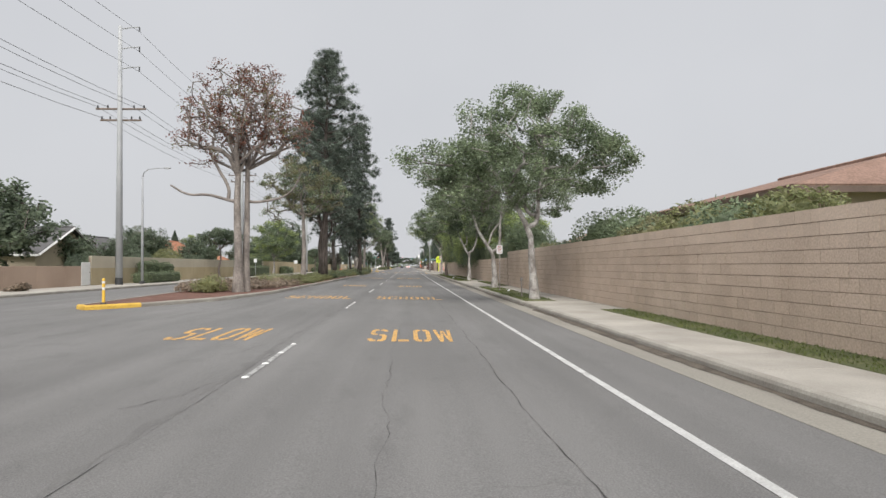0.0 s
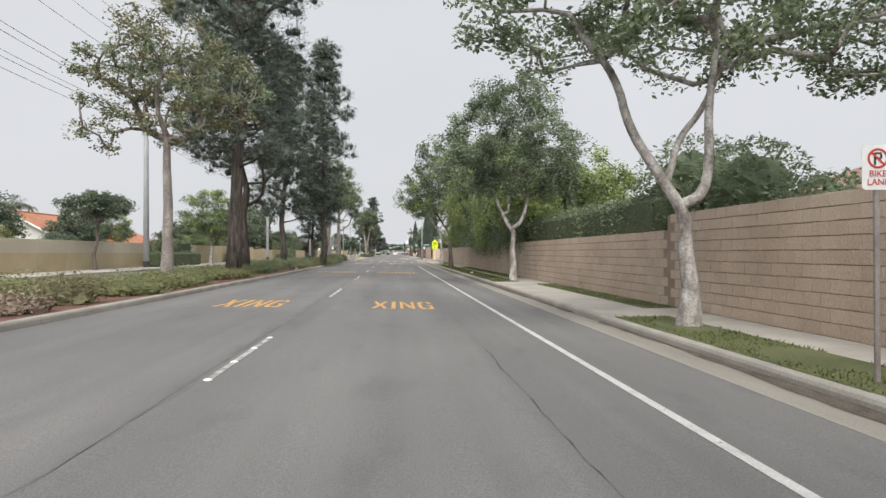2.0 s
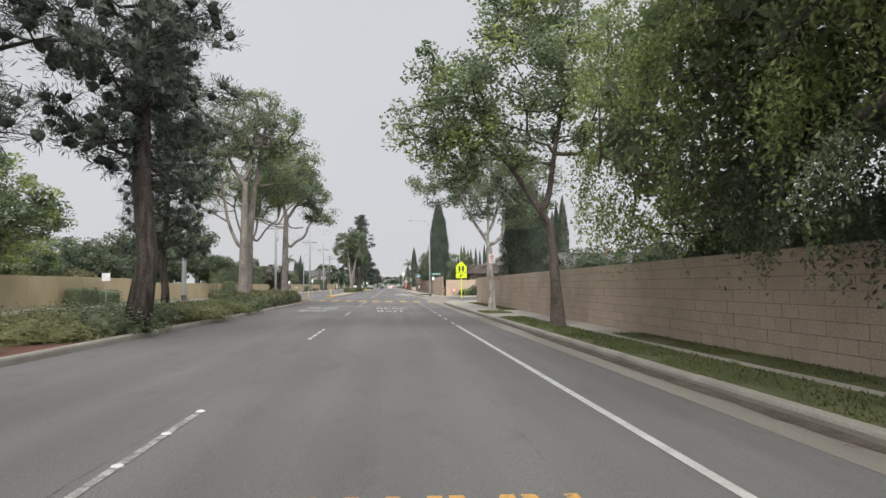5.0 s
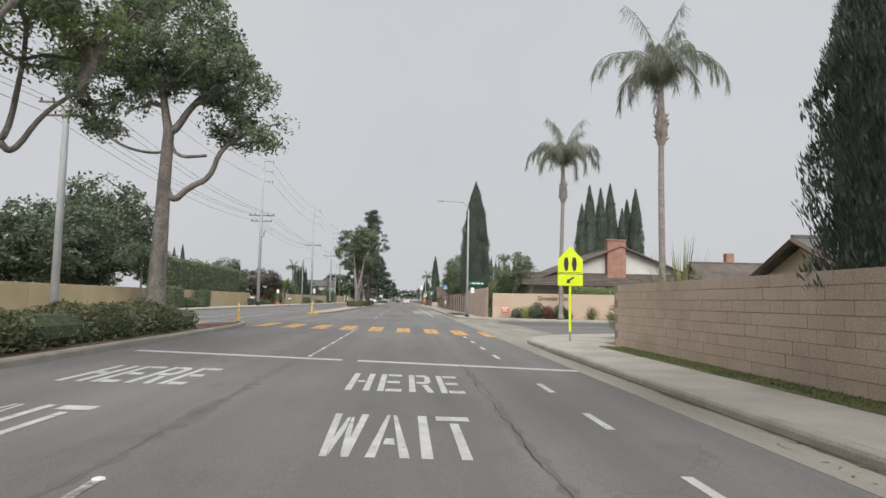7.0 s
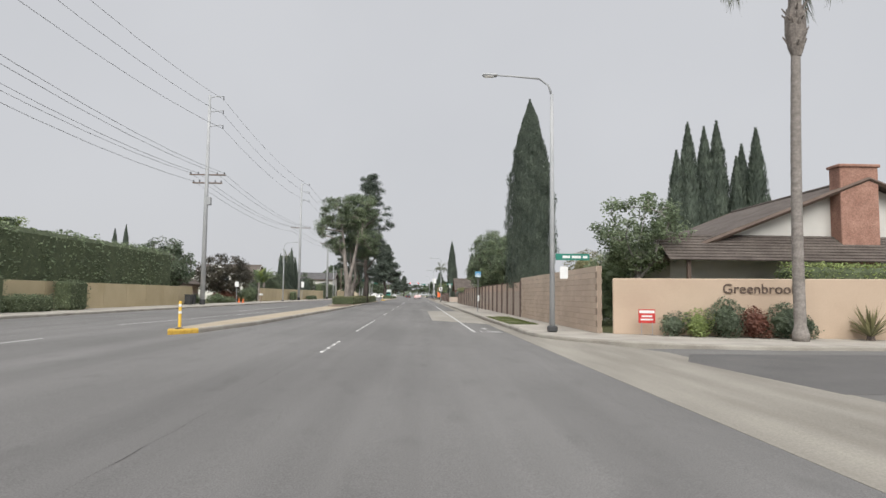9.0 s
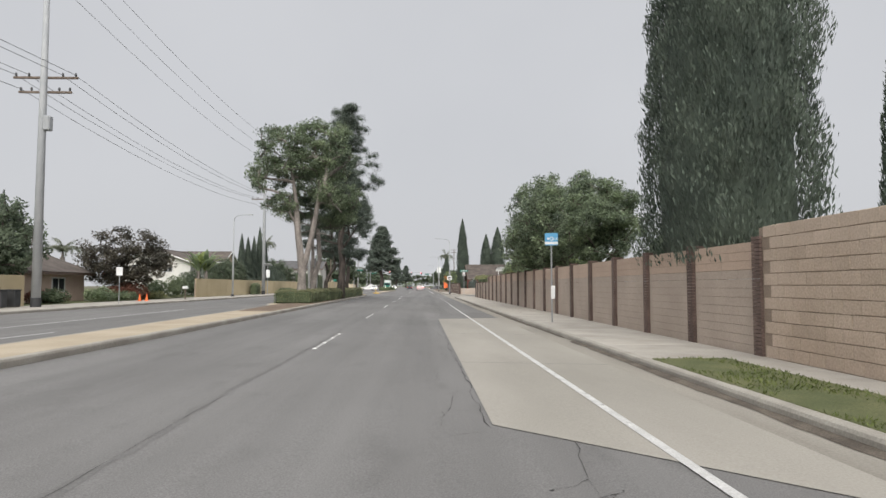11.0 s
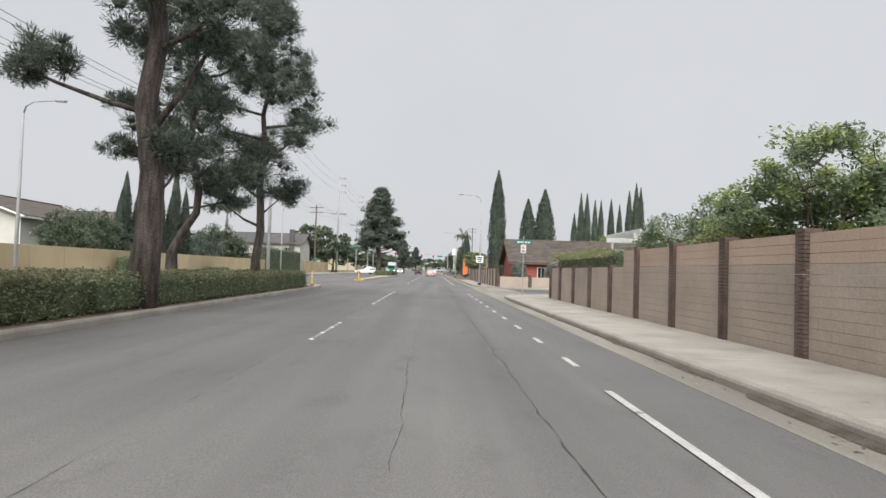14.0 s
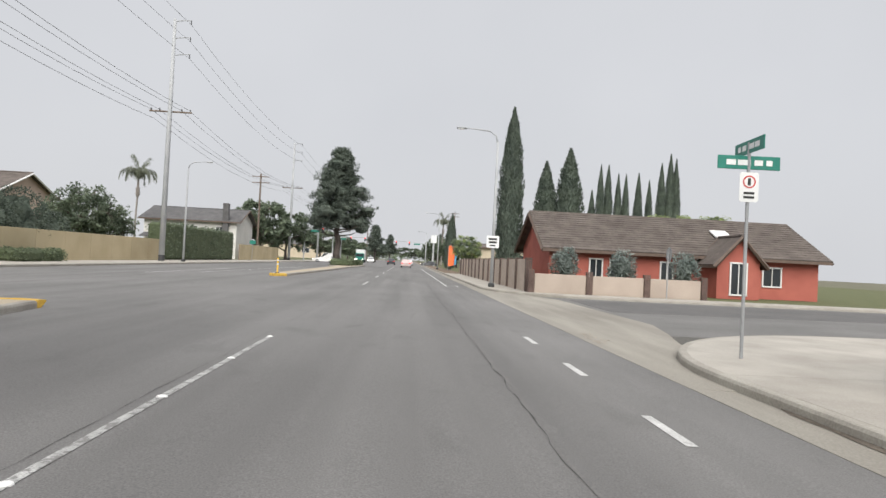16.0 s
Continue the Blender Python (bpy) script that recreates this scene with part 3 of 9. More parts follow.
# letters on the road: strokes of a stencil, in a cell one wide and one high
STENCIL = {
    "S": [[(0.95, 0.80), (0.95, 0.88), (0.80, 1), (0.55, 1), (0.55, 0.87), (0.70, 0.87), (0.72, 0.80)], [(0.45, 1), (0.2, 1), (0.05, 0.88), (0.05, 0.60), (0.2, 0.49), (0.45, 0.49), (0.45, 0.61), (0.3, 0.62), (0.28, 0.68), (0.28, 0.82), (0.33, 0.87), (0.45, 0.87)],
          [(0.55, 0.55), (0.80, 0.55), (0.95, 0.44), (0.95, 0.12), (0.8, 0), (0.55, 0), (0.55, 0.13), (0.68, 0.13), (0.72, 0.18), (0.72, 0.37), (0.68, 0.43), (0.55, 0.43)], [(0.45, 0), (0.2, 0), (0.05, 0.12), (0.05, 0.2), (0.28, 0.2), (0.3, 0.13), (0.45, 0.13)]],
    "L": [[(0.1, 0), (0.33, 0), (0.33, 1), (0.1, 1)], [(0.42, 0), (0.95, 0), (0.95, 0.14), (0.42, 0.14)]],
    "O": [[(0.45, 1), (0.22, 1), (0.05, 0.85), (0.05, 0.15), (0.22, 0), (0.45, 0), (0.45, 0.13), (0.33, 0.14), (0.28, 0.22), (0.28, 0.78), (0.33, 0.86), (0.45, 0.87)], [(0.55, 1), (0.78, 1), (0.95, 0.85), (0.95, 0.15), (0.78, 0), (0.55, 0), (0.55, 0.13), (0.67, 0.14), (0.72, 0.22), (0.72, 0.78), (0.67, 0.86), (0.55, 0.87)]],
    "W": [[(0.02, 1), (0.22, 1), (0.36, 0), (0.2, 0)], [(0.38, 0.02), (0.5, 0.55), (0.5, 0.9), (0.42, 0.9), (0.3, 0.3)], [(0.64, 0.02), (0.53, 0.55), (0.53, 0.9), (0.6, 0.9), (0.72, 0.3)], [(0.98, 1), (0.78, 1), (0.66, 0), (0.82, 0)]],
    "C": [[(0.5, 1), (0.22, 1), (0.05, 0.85), (0.05, 0.15), (0.22, 0), (0.5, 0), (0.5, 0.13), (0.33, 0.14), (0.28, 0.22), (0.28, 0.78), (0.33, 0.86), (0.5, 0.87)], [(0.6, 1), (0.8, 1), (0.95, 0.88), (0.95, 0.72), (0.72, 0.72), (0.7, 0.84), (0.6, 0.87)], [(0.6, 0), (0.8, 0), (0.95, 0.12), (0.95, 0.28), (0.72, 0.28), (0.7, 0.16), (0.6, 0.13)]],
    "H": [[(0.07, 0), (0.3, 0), (0.3, 1), (0.07, 1)], [(0.7, 0), (0.93, 0), (0.93, 1), (0.7, 1)], [(0.36, 0.44), (0.64, 0.44), (0.64, 0.56), (0.36, 0.56)]],
    "X": [[(0.02, 1), (0.26, 1), (0.48, 0.58), (0.36, 0.42)], [(0.98, 1), (0.74, 1), (0.02, 0), (0.26, 0)], [(0.98, 0), (0.74, 0), (0.54, 0.4), (0.66, 0.55)]],
    "I": [[(0.36, 0), (0.64, 0), (0.64, 1), (0.36, 1)]],
    "N": [[(0.05, 0), (0.25, 0), (0.25, 1), (0.05, 1)], [(0.75, 0), (0.95, 0), (0.95, 1), (0.75, 1)], [(0.3, 0.98), (0.3, 0.62), (0.7, 0.02), (0.7, 0.38)]],
    "G": [[(0.5, 1), (0.22, 1), (0.05, 0.85), (0.05, 0.15), (0.22, 0), (0.5, 0), (0.5, 0.13), (0.33, 0.14), (0.28, 0.22), (0.28, 0.78), (0.33, 0.86), (0.5, 0.87)], [(0.6, 1), (0.8, 1), (0.95, 0.88), (0.95, 0.72), (0.72, 0.72), (0.7, 0.84), (0.6, 0.87)], [(0.6, 0), (0.95, 0), (0.95, 0.5), (0.58, 0.5), (0.58, 0.38), (0.74, 0.38), (0.74, 0.13), (0.6, 0.13)]],
    "E": [[(0.07, 0), (0.3, 0), (0.3, 1), (0.07, 1)], [(0.36, 0.87), (0.93, 0.87), (0.93, 1), (0.36, 1)], [(0.36, 0.44), (0.85, 0.44), (0.85, 0.57), (0.36, 0.57)], [(0.36, 0), (0.93, 0), (0.93, 0.13), (0.36, 0.13)]],
    "R": [[(0.07, 0), (0.3, 0), (0.3, 1), (0.07, 1)], [(0.36, 1), (0.78, 1), (0.93, 0.88), (0.93, 0.58), (0.78, 0.45), (0.36, 0.45), (0.36, 0.57), (0.65, 0.57), (0.7, 0.62), (0.7, 0.83), (0.65, 0.88), (0.36, 0.88)], [(0.55, 0.4), (0.78, 0.4), (0.96, 0), (0.72, 0)]],
    "A": [[(0.02, 0), (0.24, 0), (0.46, 1), (0.36, 1)], [(0.98, 0), (0.76, 0), (0.53, 1), (0.63, 1)], [(0.36, 0.25), (0.64, 0.25), (0.6, 0.38), (0.4, 0.38)]],
    "T": [[(0.38, 0), (0.62, 0), (0.62, 0.8), (0.38, 0.8)], [(0.03, 0.87), (0.97, 0.87), (0.97, 1), (0.03, 1)]],
}


def road_word(word, x0, x1, y0, y1, material, colour):
    """The word painted between x0 and x1, from y0 (foot) to y1."""
    word_ob = thing("painted_word", (x0 + x1) / 2, y0, road_z((x0 + x1) / 2), f"{colour} stencilled word {word} painted on the asphalt", "road marking", "road words", kind="structure")
    zc, xc, n = road_z((x0 + x1) / 2), (x0 + x1) / 2, len(word)
    at, total = 0.0, sum(0.5 if ch == "I" else 1.0 for ch in word)
    for ch in word:
        w = (x1 - x0) / total * (0.5 if ch == "I" else 1.0)
        g = Geo()
        for poly in STENCIL[ch]:
            pts = [(x0 + at + w * ((0.06 + 0.88 * u) if ch != "I" else 0.5 + 1.6 * (u - 0.5)), y0 + (y1 - y0) * v) for u, v in poly]
            bmt = [(px - xc, py - y0, road_z(px) - zc + 0.005) for px, py in pts]
            g.add(bmt, [tuple(range(len(bmt)))])
        me = g.mesh("letter", material)
        bm = bmesh.new()
        bm.from_mesh(me)
        bmesh.ops.triangulate(bm, faces=bm.faces[:])
        bm.to_mesh(me)
        bm.free()
        part("letter", me, material, word_ob)
        at += w


for dx in (0.0, -4.05):
    road_word("SLOW", -1.0 + dx * 0.98, 0.86 + dx, 4.3, 6.6, M_YELLOW_LINE, "yellow")
    road_word("SCHOOL", -1.6 + dx, 1.42 + dx, 19.9, 22.2, M_YELLOW_LINE, "yellow")
    road_word("XING", -0.85 + dx, 0.9 + dx, 36.7, 39.0, M_YELLOW_LINE, "yellow")
    road_word("SCHOOL", -1.5 + dx * 1.05, 1.52 + dx * 1.05, 64.8, 67.3, M_YELLOW_LINE, "yellow")
    road_word("WAIT", -0.9 + dx * 1.08, 0.78 + dx * 1.08, 98.5, 100.6, M_WHITE_LINE, "white")
    road_word("HERE", -1.02 + dx * 1.06, 0.97 + dx * 1.06, 102.6, 104.8, M_WHITE_LINE, "white")

road_word("LANE", 2.66, 3.62, 149.85, 150.9, M_WHITE_LINE, "white")


def lane_arrow(x, y):
    """A straight arrow of two pieces: shaft and swept head."""
    ar = thing("lane_arrow", x, y, road_z(x), "white arrow painted in the bicycle lane", "road marking", "lane arrows", kind="structure")
    def flat(pts):
        return Geo().add([(px, py, -0.022 * px + 0.005) for px, py in pts], [tuple(range(len(pts)))])
    part("shaft", flat([(-0.07, 0.0), (0.07, 0.0), (0.03, 0.9), (-0.03, 0.9)]), M_WHITE_LINE, ar)
    part("head", flat([(-0.22, 0.72), (-0.05, 0.92), (0.0, 1.0), (0.05, 0.92), (0.24, 0.6), (0.04, 1.2), (-0.02, 1.2)]), M_WHITE_LINE, ar)


lane_arrow(3.08, 152.0)
lane_arrow(3.1, 262.4)

# bus stop pad of pale concrete let into the asphalt
M_PALE = mat("pale_concrete", (0.27, 0.255, 0.225), (0.345, 0.325, 0.29), 0.9, 0.5, 45, 0.2, 0.1, stretch=(1, 0.3, 1))
pad = struct("bus_pad", Geo().add([(x, y, road_z(x) + 0.0065) for x, y in ((0.9, 160.4), (3.74, 157.7), (3.74, 183.0), (0.9, 181.2))], [(0, 1, 2, 3)]), M_TAR, "pale concrete bus stop pad let into the asphalt", "road")
for i, (y0, y1) in enumerate(((158.4, 165.6), (165.63, 173.0), (173.03, 181.8))):
    g = Geo().add([(x, y, road_z(x) + 0.009) for x, y in ((0.87, y0 + (1.7 if i == 0 else 0)), (3.76, y0 - (1.0 if i == 0 else 0)), (3.76, y1 + (1.6 if i == 2 else 0)), (0.87, y1 - (0.4 if i == 2 else 0)))], [(0, 1, 2, 3)])
    part("slab", g, M_PALE, pad)


def crack(pts, width, label="dark crack filled with tar in the asphalt", lift=0.004, material=None, seed=0, sway=1.0):
    rng = random.Random(seed)
    out_l, out_r = [], []
    line = []
    for (x0, y0), (x1, y1) in zip(pts, pts[1:]):
        n = max(7, int(math.hypot(x1 - x0, y1 - y0) / 0.22))
        for i in range(n):
            t = i / n
            line.append((x0 + (x1 - x0) * t, y0 + (y1 - y0) * t))
    jx = jy = 0.0
    for i, (x, y) in enumerate(line):
        jx = jx * 0.8 + sway * rng.uniform(-0.035, 0.035)
        jy = jy * 0.8 + rng.uniform(-0.03, 0.03)
        w = width * max(0.12, rng.uniform(-0.35, 1.0))
        d = Vector((line[min(i + 1, len(line) - 1)][0] - line[max(i - 1, 0)][0], line[min(i + 1, len(line) - 1)][1] - line[max(i - 1, 0)][1])).normalized()
        out_l.append((x + jx - d.y * w / 2, y + jy + d.x * w / 2))
        out_r.append((x + jx + d.y * w / 2, y + jy - d.x * w / 2))
    n = len(line)
    g = Geo().add([(x, y, road_z(x) + lift) for x, y in out_l + out_r], [(i, i + 1, n + i + 1, n + i) for i in range(n - 1)])
    return struct("road_crack", g, material or M_CRACK, label, "crack")


crack([(1.15, -30), (1.1, 10), (1.18, 30)], 0.020, seed=1, sway=0.6)
crack([(1.18, 30), (1.2, 50), (1.15, 84)], 0.007, seed=7, sway=0.5)
crack([(1.15, 84), (1.2, 100), (1.1, 121)], 0.026, seed=8)
crack([(0.80, 160), (0.82, 182)], 0.03, seed=2)
crack([(1.15, 184), (1.25, 200), (1.2, 262)], 0.03, seed=3, sway=0.75)
crack([(-2.42, -20), (-2.38, 40), (-2.45, 90), (-2.4, 150), (-2.42, 270)], 0.010, seed=4, sway=0.35)
crack([(-0.35, -5), (-0.4, 3), (-0.3, 8)], 0.012, seed=5)
crack([(-0.25, 200), (-0.3, 214)], 0.012, seed=6)
for i, pts in enumerate(([(-3.1, -1.6), (-2.7, -0.9), (-2.4, 0.4)], [(-3.6, 1.5), (-3.0, 2.6), (-2.5, 5.0)], [(-0.75, 170.8), (-0.6, 172.4), (-0.7, 173.6), (-0.4, 176.2)], [(-1.3, 172.0), (-1.2, 173.4)], [(-0.8, 220.4), (-0.5, 222.2), (-0.75, 224.0), (-0.3, 224.6)], [(-0.55, 222.2), (-0.1, 223.3)], [(-0.6, 223.6), (-1.1, 225.3)],
                         [(0.1, 239.4), (0.3, 241), (0.15, 242.6)], [(1.3, 88.0), (1.5, 89.2), (1.4, 90.3)], [(1.5, 155), (1.35, 158), (1.7, 160)], [(-4.7, 112.5), (-4.2, 114.2), (-3.6, 114.8)], [(-5.6, 6.0), (-4.8, 9.2), (-4.4, 12)])):
    crack(pts, 0.013, seed=20 + i)
# broad seams sealed with tar, smoother and darker than the asphalt
for i, (x, y0, y1, w) in enumerate(((-2.5, -10, 60, 0.22), (-2.48, 84, 112, 0.34), (1.2, 82, 119, 0.2), (-2.45, 152, 196, 0.2), (1.22, 205, 262, 0.14))):
    crack([(x, y0), (x + 0.05, (y0 + y1) / 2), (x, y1)], w, "broad worn tar seam along the lane", 0.002, M_TAR, seed=40 + i)
for x, y in ((-4.6, 44.9), (-4.55, 226.7)):
    hole = thing("manhole_cover", x, y, road_z(x), "round iron manhole cover in a concrete ring", "manhole", "manholes", kind="structure")
    part("ring", Geo().tube([(0, 0, -0.02), (0, 0, 0.006)], [0.43, 0.43], 24), M_GUTTER, hole)
    part("lid", Geo().tube([(0, 0, 0.0), (0, 0, 0.010)], [0.36, 0.36], 24), M_OLD_ASPHALT, hole)


# broken patches where fine cracks cross each other
def broken(cx, cy, wx, wy, n, width, seed):
    r = random.Random(seed)
    for k in range(n):
        x0, y0 = cx + r.uniform(-wx, wx) / 2, cy + r.uniform(-wy, wy) / 2
        if k % 2:
            crack([(x0, y0), (x0 + r.uniform(-0.12, 0.12), y0 + r.uniform(0.5, 1.4))], width, lift=0.006, seed=seed * 50 + k)
        else:
            crack([(x0 - r.uniform(0.1, 0.3), y0 - 0.15), (x0 + r.uniform(0.1, 0.3), y0 + 0.15)], width, lift=0.006, seed=seed * 50 + k)


for k in range(9):
    broken(0.52, 160.5 + 2.2 * k, 0.5, 2.4, 4, 0.014, 20 + k)
broken(1.6, 182.4, 1.8, 0.7, 9, 0.022, 31)
broken(-0.95, 220.2, 0.45, 2.8, 14, 0.018, 1)
broken(1.3, 156.4, 0.4, 3.4, 9, 0.03, 2)
broken(0.6, 219.5, 1.2, 4.0, 7, 0.014, 3)


# ---- plants ----
def leaf_mat(name, dark, light, through=0.4, rough=0.5):
    return mat(name, dark, light, rough, 0.7, 9, 0.0, 0.12, island=0.42, through=through)


L_GREEN = leaf_mat("leaf_green", (0.159, 0.204, 0.128), (0.298, 0.361, 0.222), 0.5)
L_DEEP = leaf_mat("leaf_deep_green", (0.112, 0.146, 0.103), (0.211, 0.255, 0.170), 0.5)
L_LIME = leaf_mat("leaf_yellow_green", (0.250, 0.312, 0.125), (0.400, 0.470, 0.195), 0.5)
L_RED = leaf_mat("leaf_dry_red", (0.170, 0.075, 0.055), (0.290, 0.140, 0.100))
L_OLIVE = leaf_mat("leaf_olive", (0.172, 0.168, 0.088), (0.285, 0.278, 0.152))
L_PINE = leaf_mat("pine_needles", (0.076, 0.098, 0.081), (0.144, 0.174, 0.139), 0.3, 0.7)
L_CYPRESS = leaf_mat("cypress_scales", (0.076, 0.100, 0.080), (0.132, 0.164, 0.126), 0.25, 0.75)
L_HEDGE = leaf_mat("hedge_leaf", (0.128, 0.165, 0.101), (0.231, 0.274, 0.162), 0.45)
L_JUNIPER = leaf_mat("juniper_leaf", (0.185, 0.207, 0.095), (0.330, 0.336, 0.168), 0.45)
L_DRY = leaf_mat("dry_groundcover", (0.200, 0.155, 0.115), (0.370, 0.295, 0.225), 0.2)
L_PALM = leaf_mat("palm_leaf", (0.180, 0.200, 0.150), (0.290, 0.312, 0.235), 0.5)
L_PURPLE = leaf_mat("leaf_dark_purple", (0.075, 0.075, 0.062), (0.150, 0.132, 0.102))
M_BARK = mat("pale_mottled_bark", (0.15, 0.132, 0.12), (0.47, 0.45, 0.43), 0.92, 5.0, 22, 0.8, 0.3, stretch=(1, 1, 0.6))
M_BARK_DARK = mat("dark_pine_bark", (0.075, 0.060, 0.053), (0.17, 0.14, 0.124), 0.95, 3.0, 14, 1.0, 0.35, stretch=(1, 1, 0.25))
M_BARK_PINE = mat("furrowed_pine_bark", (0.035, 0.029, 0.026), (0.135, 0.112, 0.098), 0.95, 9.0, 26, 1.0, 0.4, stretch=(1, 1, 0.16))
M_BARK_TAN = mat("tan_bark", (0.145, 0.127, 0.115), (0.30, 0.268, 0.243), 0.92, 3.2, 14, 0.8, 0.28, stretch=(1, 1, 0.45))
M_PALM_TRUNK = mat("grey_palm_trunk", (0.19, 0.172, 0.158), (0.29, 0.265, 0.245), 0.92, 2.0, 14, 0.6, 0.2, stretch=(1, 1, 3.0))
# Dark green core; the shade between hedge leaves is put into its colour.
M_INNER_SHADE = mat("hedge_inside_shade", (0.06, 0.078, 0.042), (0.095, 0.118, 0.062), 0.95, 2, 14, 0.8, 0.4)


def leaves(rng, centres, size, slim, up=0.7, droop=0.0, spread=None):
    """Diamond leaves, one at each centre, as arrays of vertices and faces."""
    n = len(centres)
    d = rng.normal(size=(n, 3))
    d[:, 2] = d[:, 2] * 0.6 - droop
    d /= np.linalg.norm(d, axis=1, keepdims=True)
    nn = rng.normal(size=(n, 3))
    nn[:, 2] = np.abs(nn[:, 2]) + up
    s = np.cross(d, nn)
    s /= np.linalg.norm(s, axis=1, keepdims=True) + 1e-9
    ln = size * rng.uniform(0.65, 1.3, (n, 1))
    v = np.stack([centres - d * ln / 2, centres + s * ln * slim / 2 + d * ln * 0.06, centres + d * ln / 2, centres - s * ln * slim / 2 + d * ln * 0.06], 1).reshape(-1, 3)
    return v, np.arange(4 * n).reshape(n, 4)


def in_blobs(rng, blobs, n, shell=0.55):
    """Points in a union of ellipsoids (x, y, z, rx, ry, rz), more of them near the surface."""
    vol = np.array([b[3] * b[4] * b[5] for b in blobs]) ** 0.8
    pick = rng.choice(len(blobs), n, p=vol / vol.sum())
    b = np.array(blobs)[pick]
    d = rng.normal(size=(n, 3))
    d /= np.linalg.norm(d, axis=1, keepdims=True)
    r = rng.uniform(shell**3, 1, (n, 1)) ** (1 / 3)
    return b[:, :3] + d * r * b[:, 3:]


def limbs(rng, trunk, tips, base_r, tip_r=0.016, wobble=0.12, sides=7, mains=5, boughs=(), shun=1.0):
    """Trunk points and tips joined into a branching frame, thick where many tips hang on."""
    pts = [np.array(p, float) for p in trunk]
    parent = [-1] + list(range(len(trunk) - 1))
    fork = max(1, len(trunk) // 2)
    fixed = {}
    for line, r0, r1 in boughs:
        last = int(np.argmin([np.linalg.norm(q - np.array(line[0])) for q in pts]))
        line = [pts[last]] + [np.array(q, float) for q in line]
        for _ in range(2):
            line = [line[0]] + [q for a, b in zip(line, line[1:]) for q in (a * 0.75 + b * 0.25, a * 0.25 + b * 0.75)] + [line[-1]]
        line = line[1:]
        for i, q in enumerate(line):
            pts.append(np.array(q, float))
            parent.append(last)
            last = len(pts) - 1
            fixed[last] = r0 + (r1 - r0) * i / max(1, len(line) - 1)
    stem = len(pts)
    # a few main limbs first, each sweeping up and out from the fork
    far = [int(np.argmax(np.linalg.norm((tips - pts[-1])[:, :2], axis=1)))]
    while len(far) < min(mains, len(tips)):
        gap = np.min([np.linalg.norm((tips - tips[k]) * (1, 1, 0.7), axis=1) for k in far], axis=0)
        far.append(int(np.argmax(gap)))
    rest = [k for k in np.argsort(np.linalg.norm(tips - pts[-1], axis=1)) if k not in far]
    for k in far + rest:
        tip = tips[k]
        main = k in far
        arr = np.array(pts[:stem] if main else pts)
        dist = np.linalg.norm(arr - tip, axis=1) + np.maximum(0, arr[:, 2] - tip[2]) * 1.2
        dist[:fork] += 50
        dist[list(fixed)] *= shun
        j = int(np.argmin(dist))
        a = pts[j]
        ln = np.linalg.norm(tip - a)
        steps = max(2, int(ln / 0.6))
        ctrl = a + (tip - a) * (0.3, 0.3, 0.62) + rng.normal(size=3) * wobble * ln * 0.5
        last = j
        ph = rng.normal(size=3)
        for i in range(1, steps + 1):
            t = i / steps
            q = a * (1 - t) ** 2 + ctrl * 2 * t * (1 - t) + tip * t * t
            q = q + ph * wobble * 0.22 * ln * math.sin(2 * math.pi * t) + rng.normal(size=3) * wobble * 0.25 * (t < 1)
            pts.append(q)
            parent.append(last)
            last = len(pts) - 1
    load = np.zeros(len(pts))
    kids = np.zeros(len(pts), int)
    for j in parent[1:]:
        kids[j] += 1
    for i in range(len(pts) - 1, -1, -1):
        if kids[i] == 0:
            load[i] += 1
        if parent[i] >= 0:
            load[parent[i]] += load[i]
    rad = np.maximum(tip_r, base_r * 0.95 * (load / load[0]) ** 0.46)
    for i in range(len(trunk)):
        rad[i] = base_r * (1 - 0.42 * i / max(1, len(trunk) - 1))
    rad[0] *= 1.3
    for i, r in fixed.items():
        rad[i] = r
    g = Geo()
    for i in range(1, len(pts)):
        j = parent[i]
        r0 = min(rad[j], rad[i] * 1.35) if i >= len(trunk) and j not in fixed else rad[j]
        if i in fixed and j not in fixed:
            r0 = rad[i]
        q = pts[i] + (pts[i] - pts[j]) * 0.06
        g.tube([pts[j], q], [r0, rad[i]], sides if rad[i] > 0.05 else 4, cap=False)
    for i in [len(trunk) - 1] + [k for k in fixed if k + 1 not in fixed or parent[k + 1] != k]:
        d = pts[i] - pts[parent[i]]
        d /= np.linalg.norm(d)
        g.tube([pts[i], pts[i] + d * rad[i] * 0.6, pts[i] + d * rad[i] * 1.0], [rad[i], rad[i] * 0.75, rad[i] * 0.2], sides)
    return g


def ball(g, blob, q0, seed):
    """An uneven leafy ellipsoid, the closed inside of a dense crown."""
    x, y, z, rx, ry, rz = blob
    rng = np.random.default_rng(seed)
    vs, fs = [], []
    nu, nv = 13, 22
    for i in range(nu):
        th = math.pi * i / (nu - 1)
        for k in range(nv):
            ph = 2 * math.pi * k / nv
            q = q0 + 0.06 * math.sin(3 * ph + seed + i) + rng.uniform(-0.16, 0.05)
            vs.append((x + q * rx * math.sin(th) * math.cos(ph), y + q * ry * math.sin(th) * math.sin(ph), z + q * rz * math.cos(th)))
    for i in range(nu - 1):
        for k in range(nv):
            j = (k + 1) % nv
            fs.append((i * nv + k, i * nv + j, (i + 1) * nv + j, (i + 1) * nv + k))
    return g.add(vs, fs)


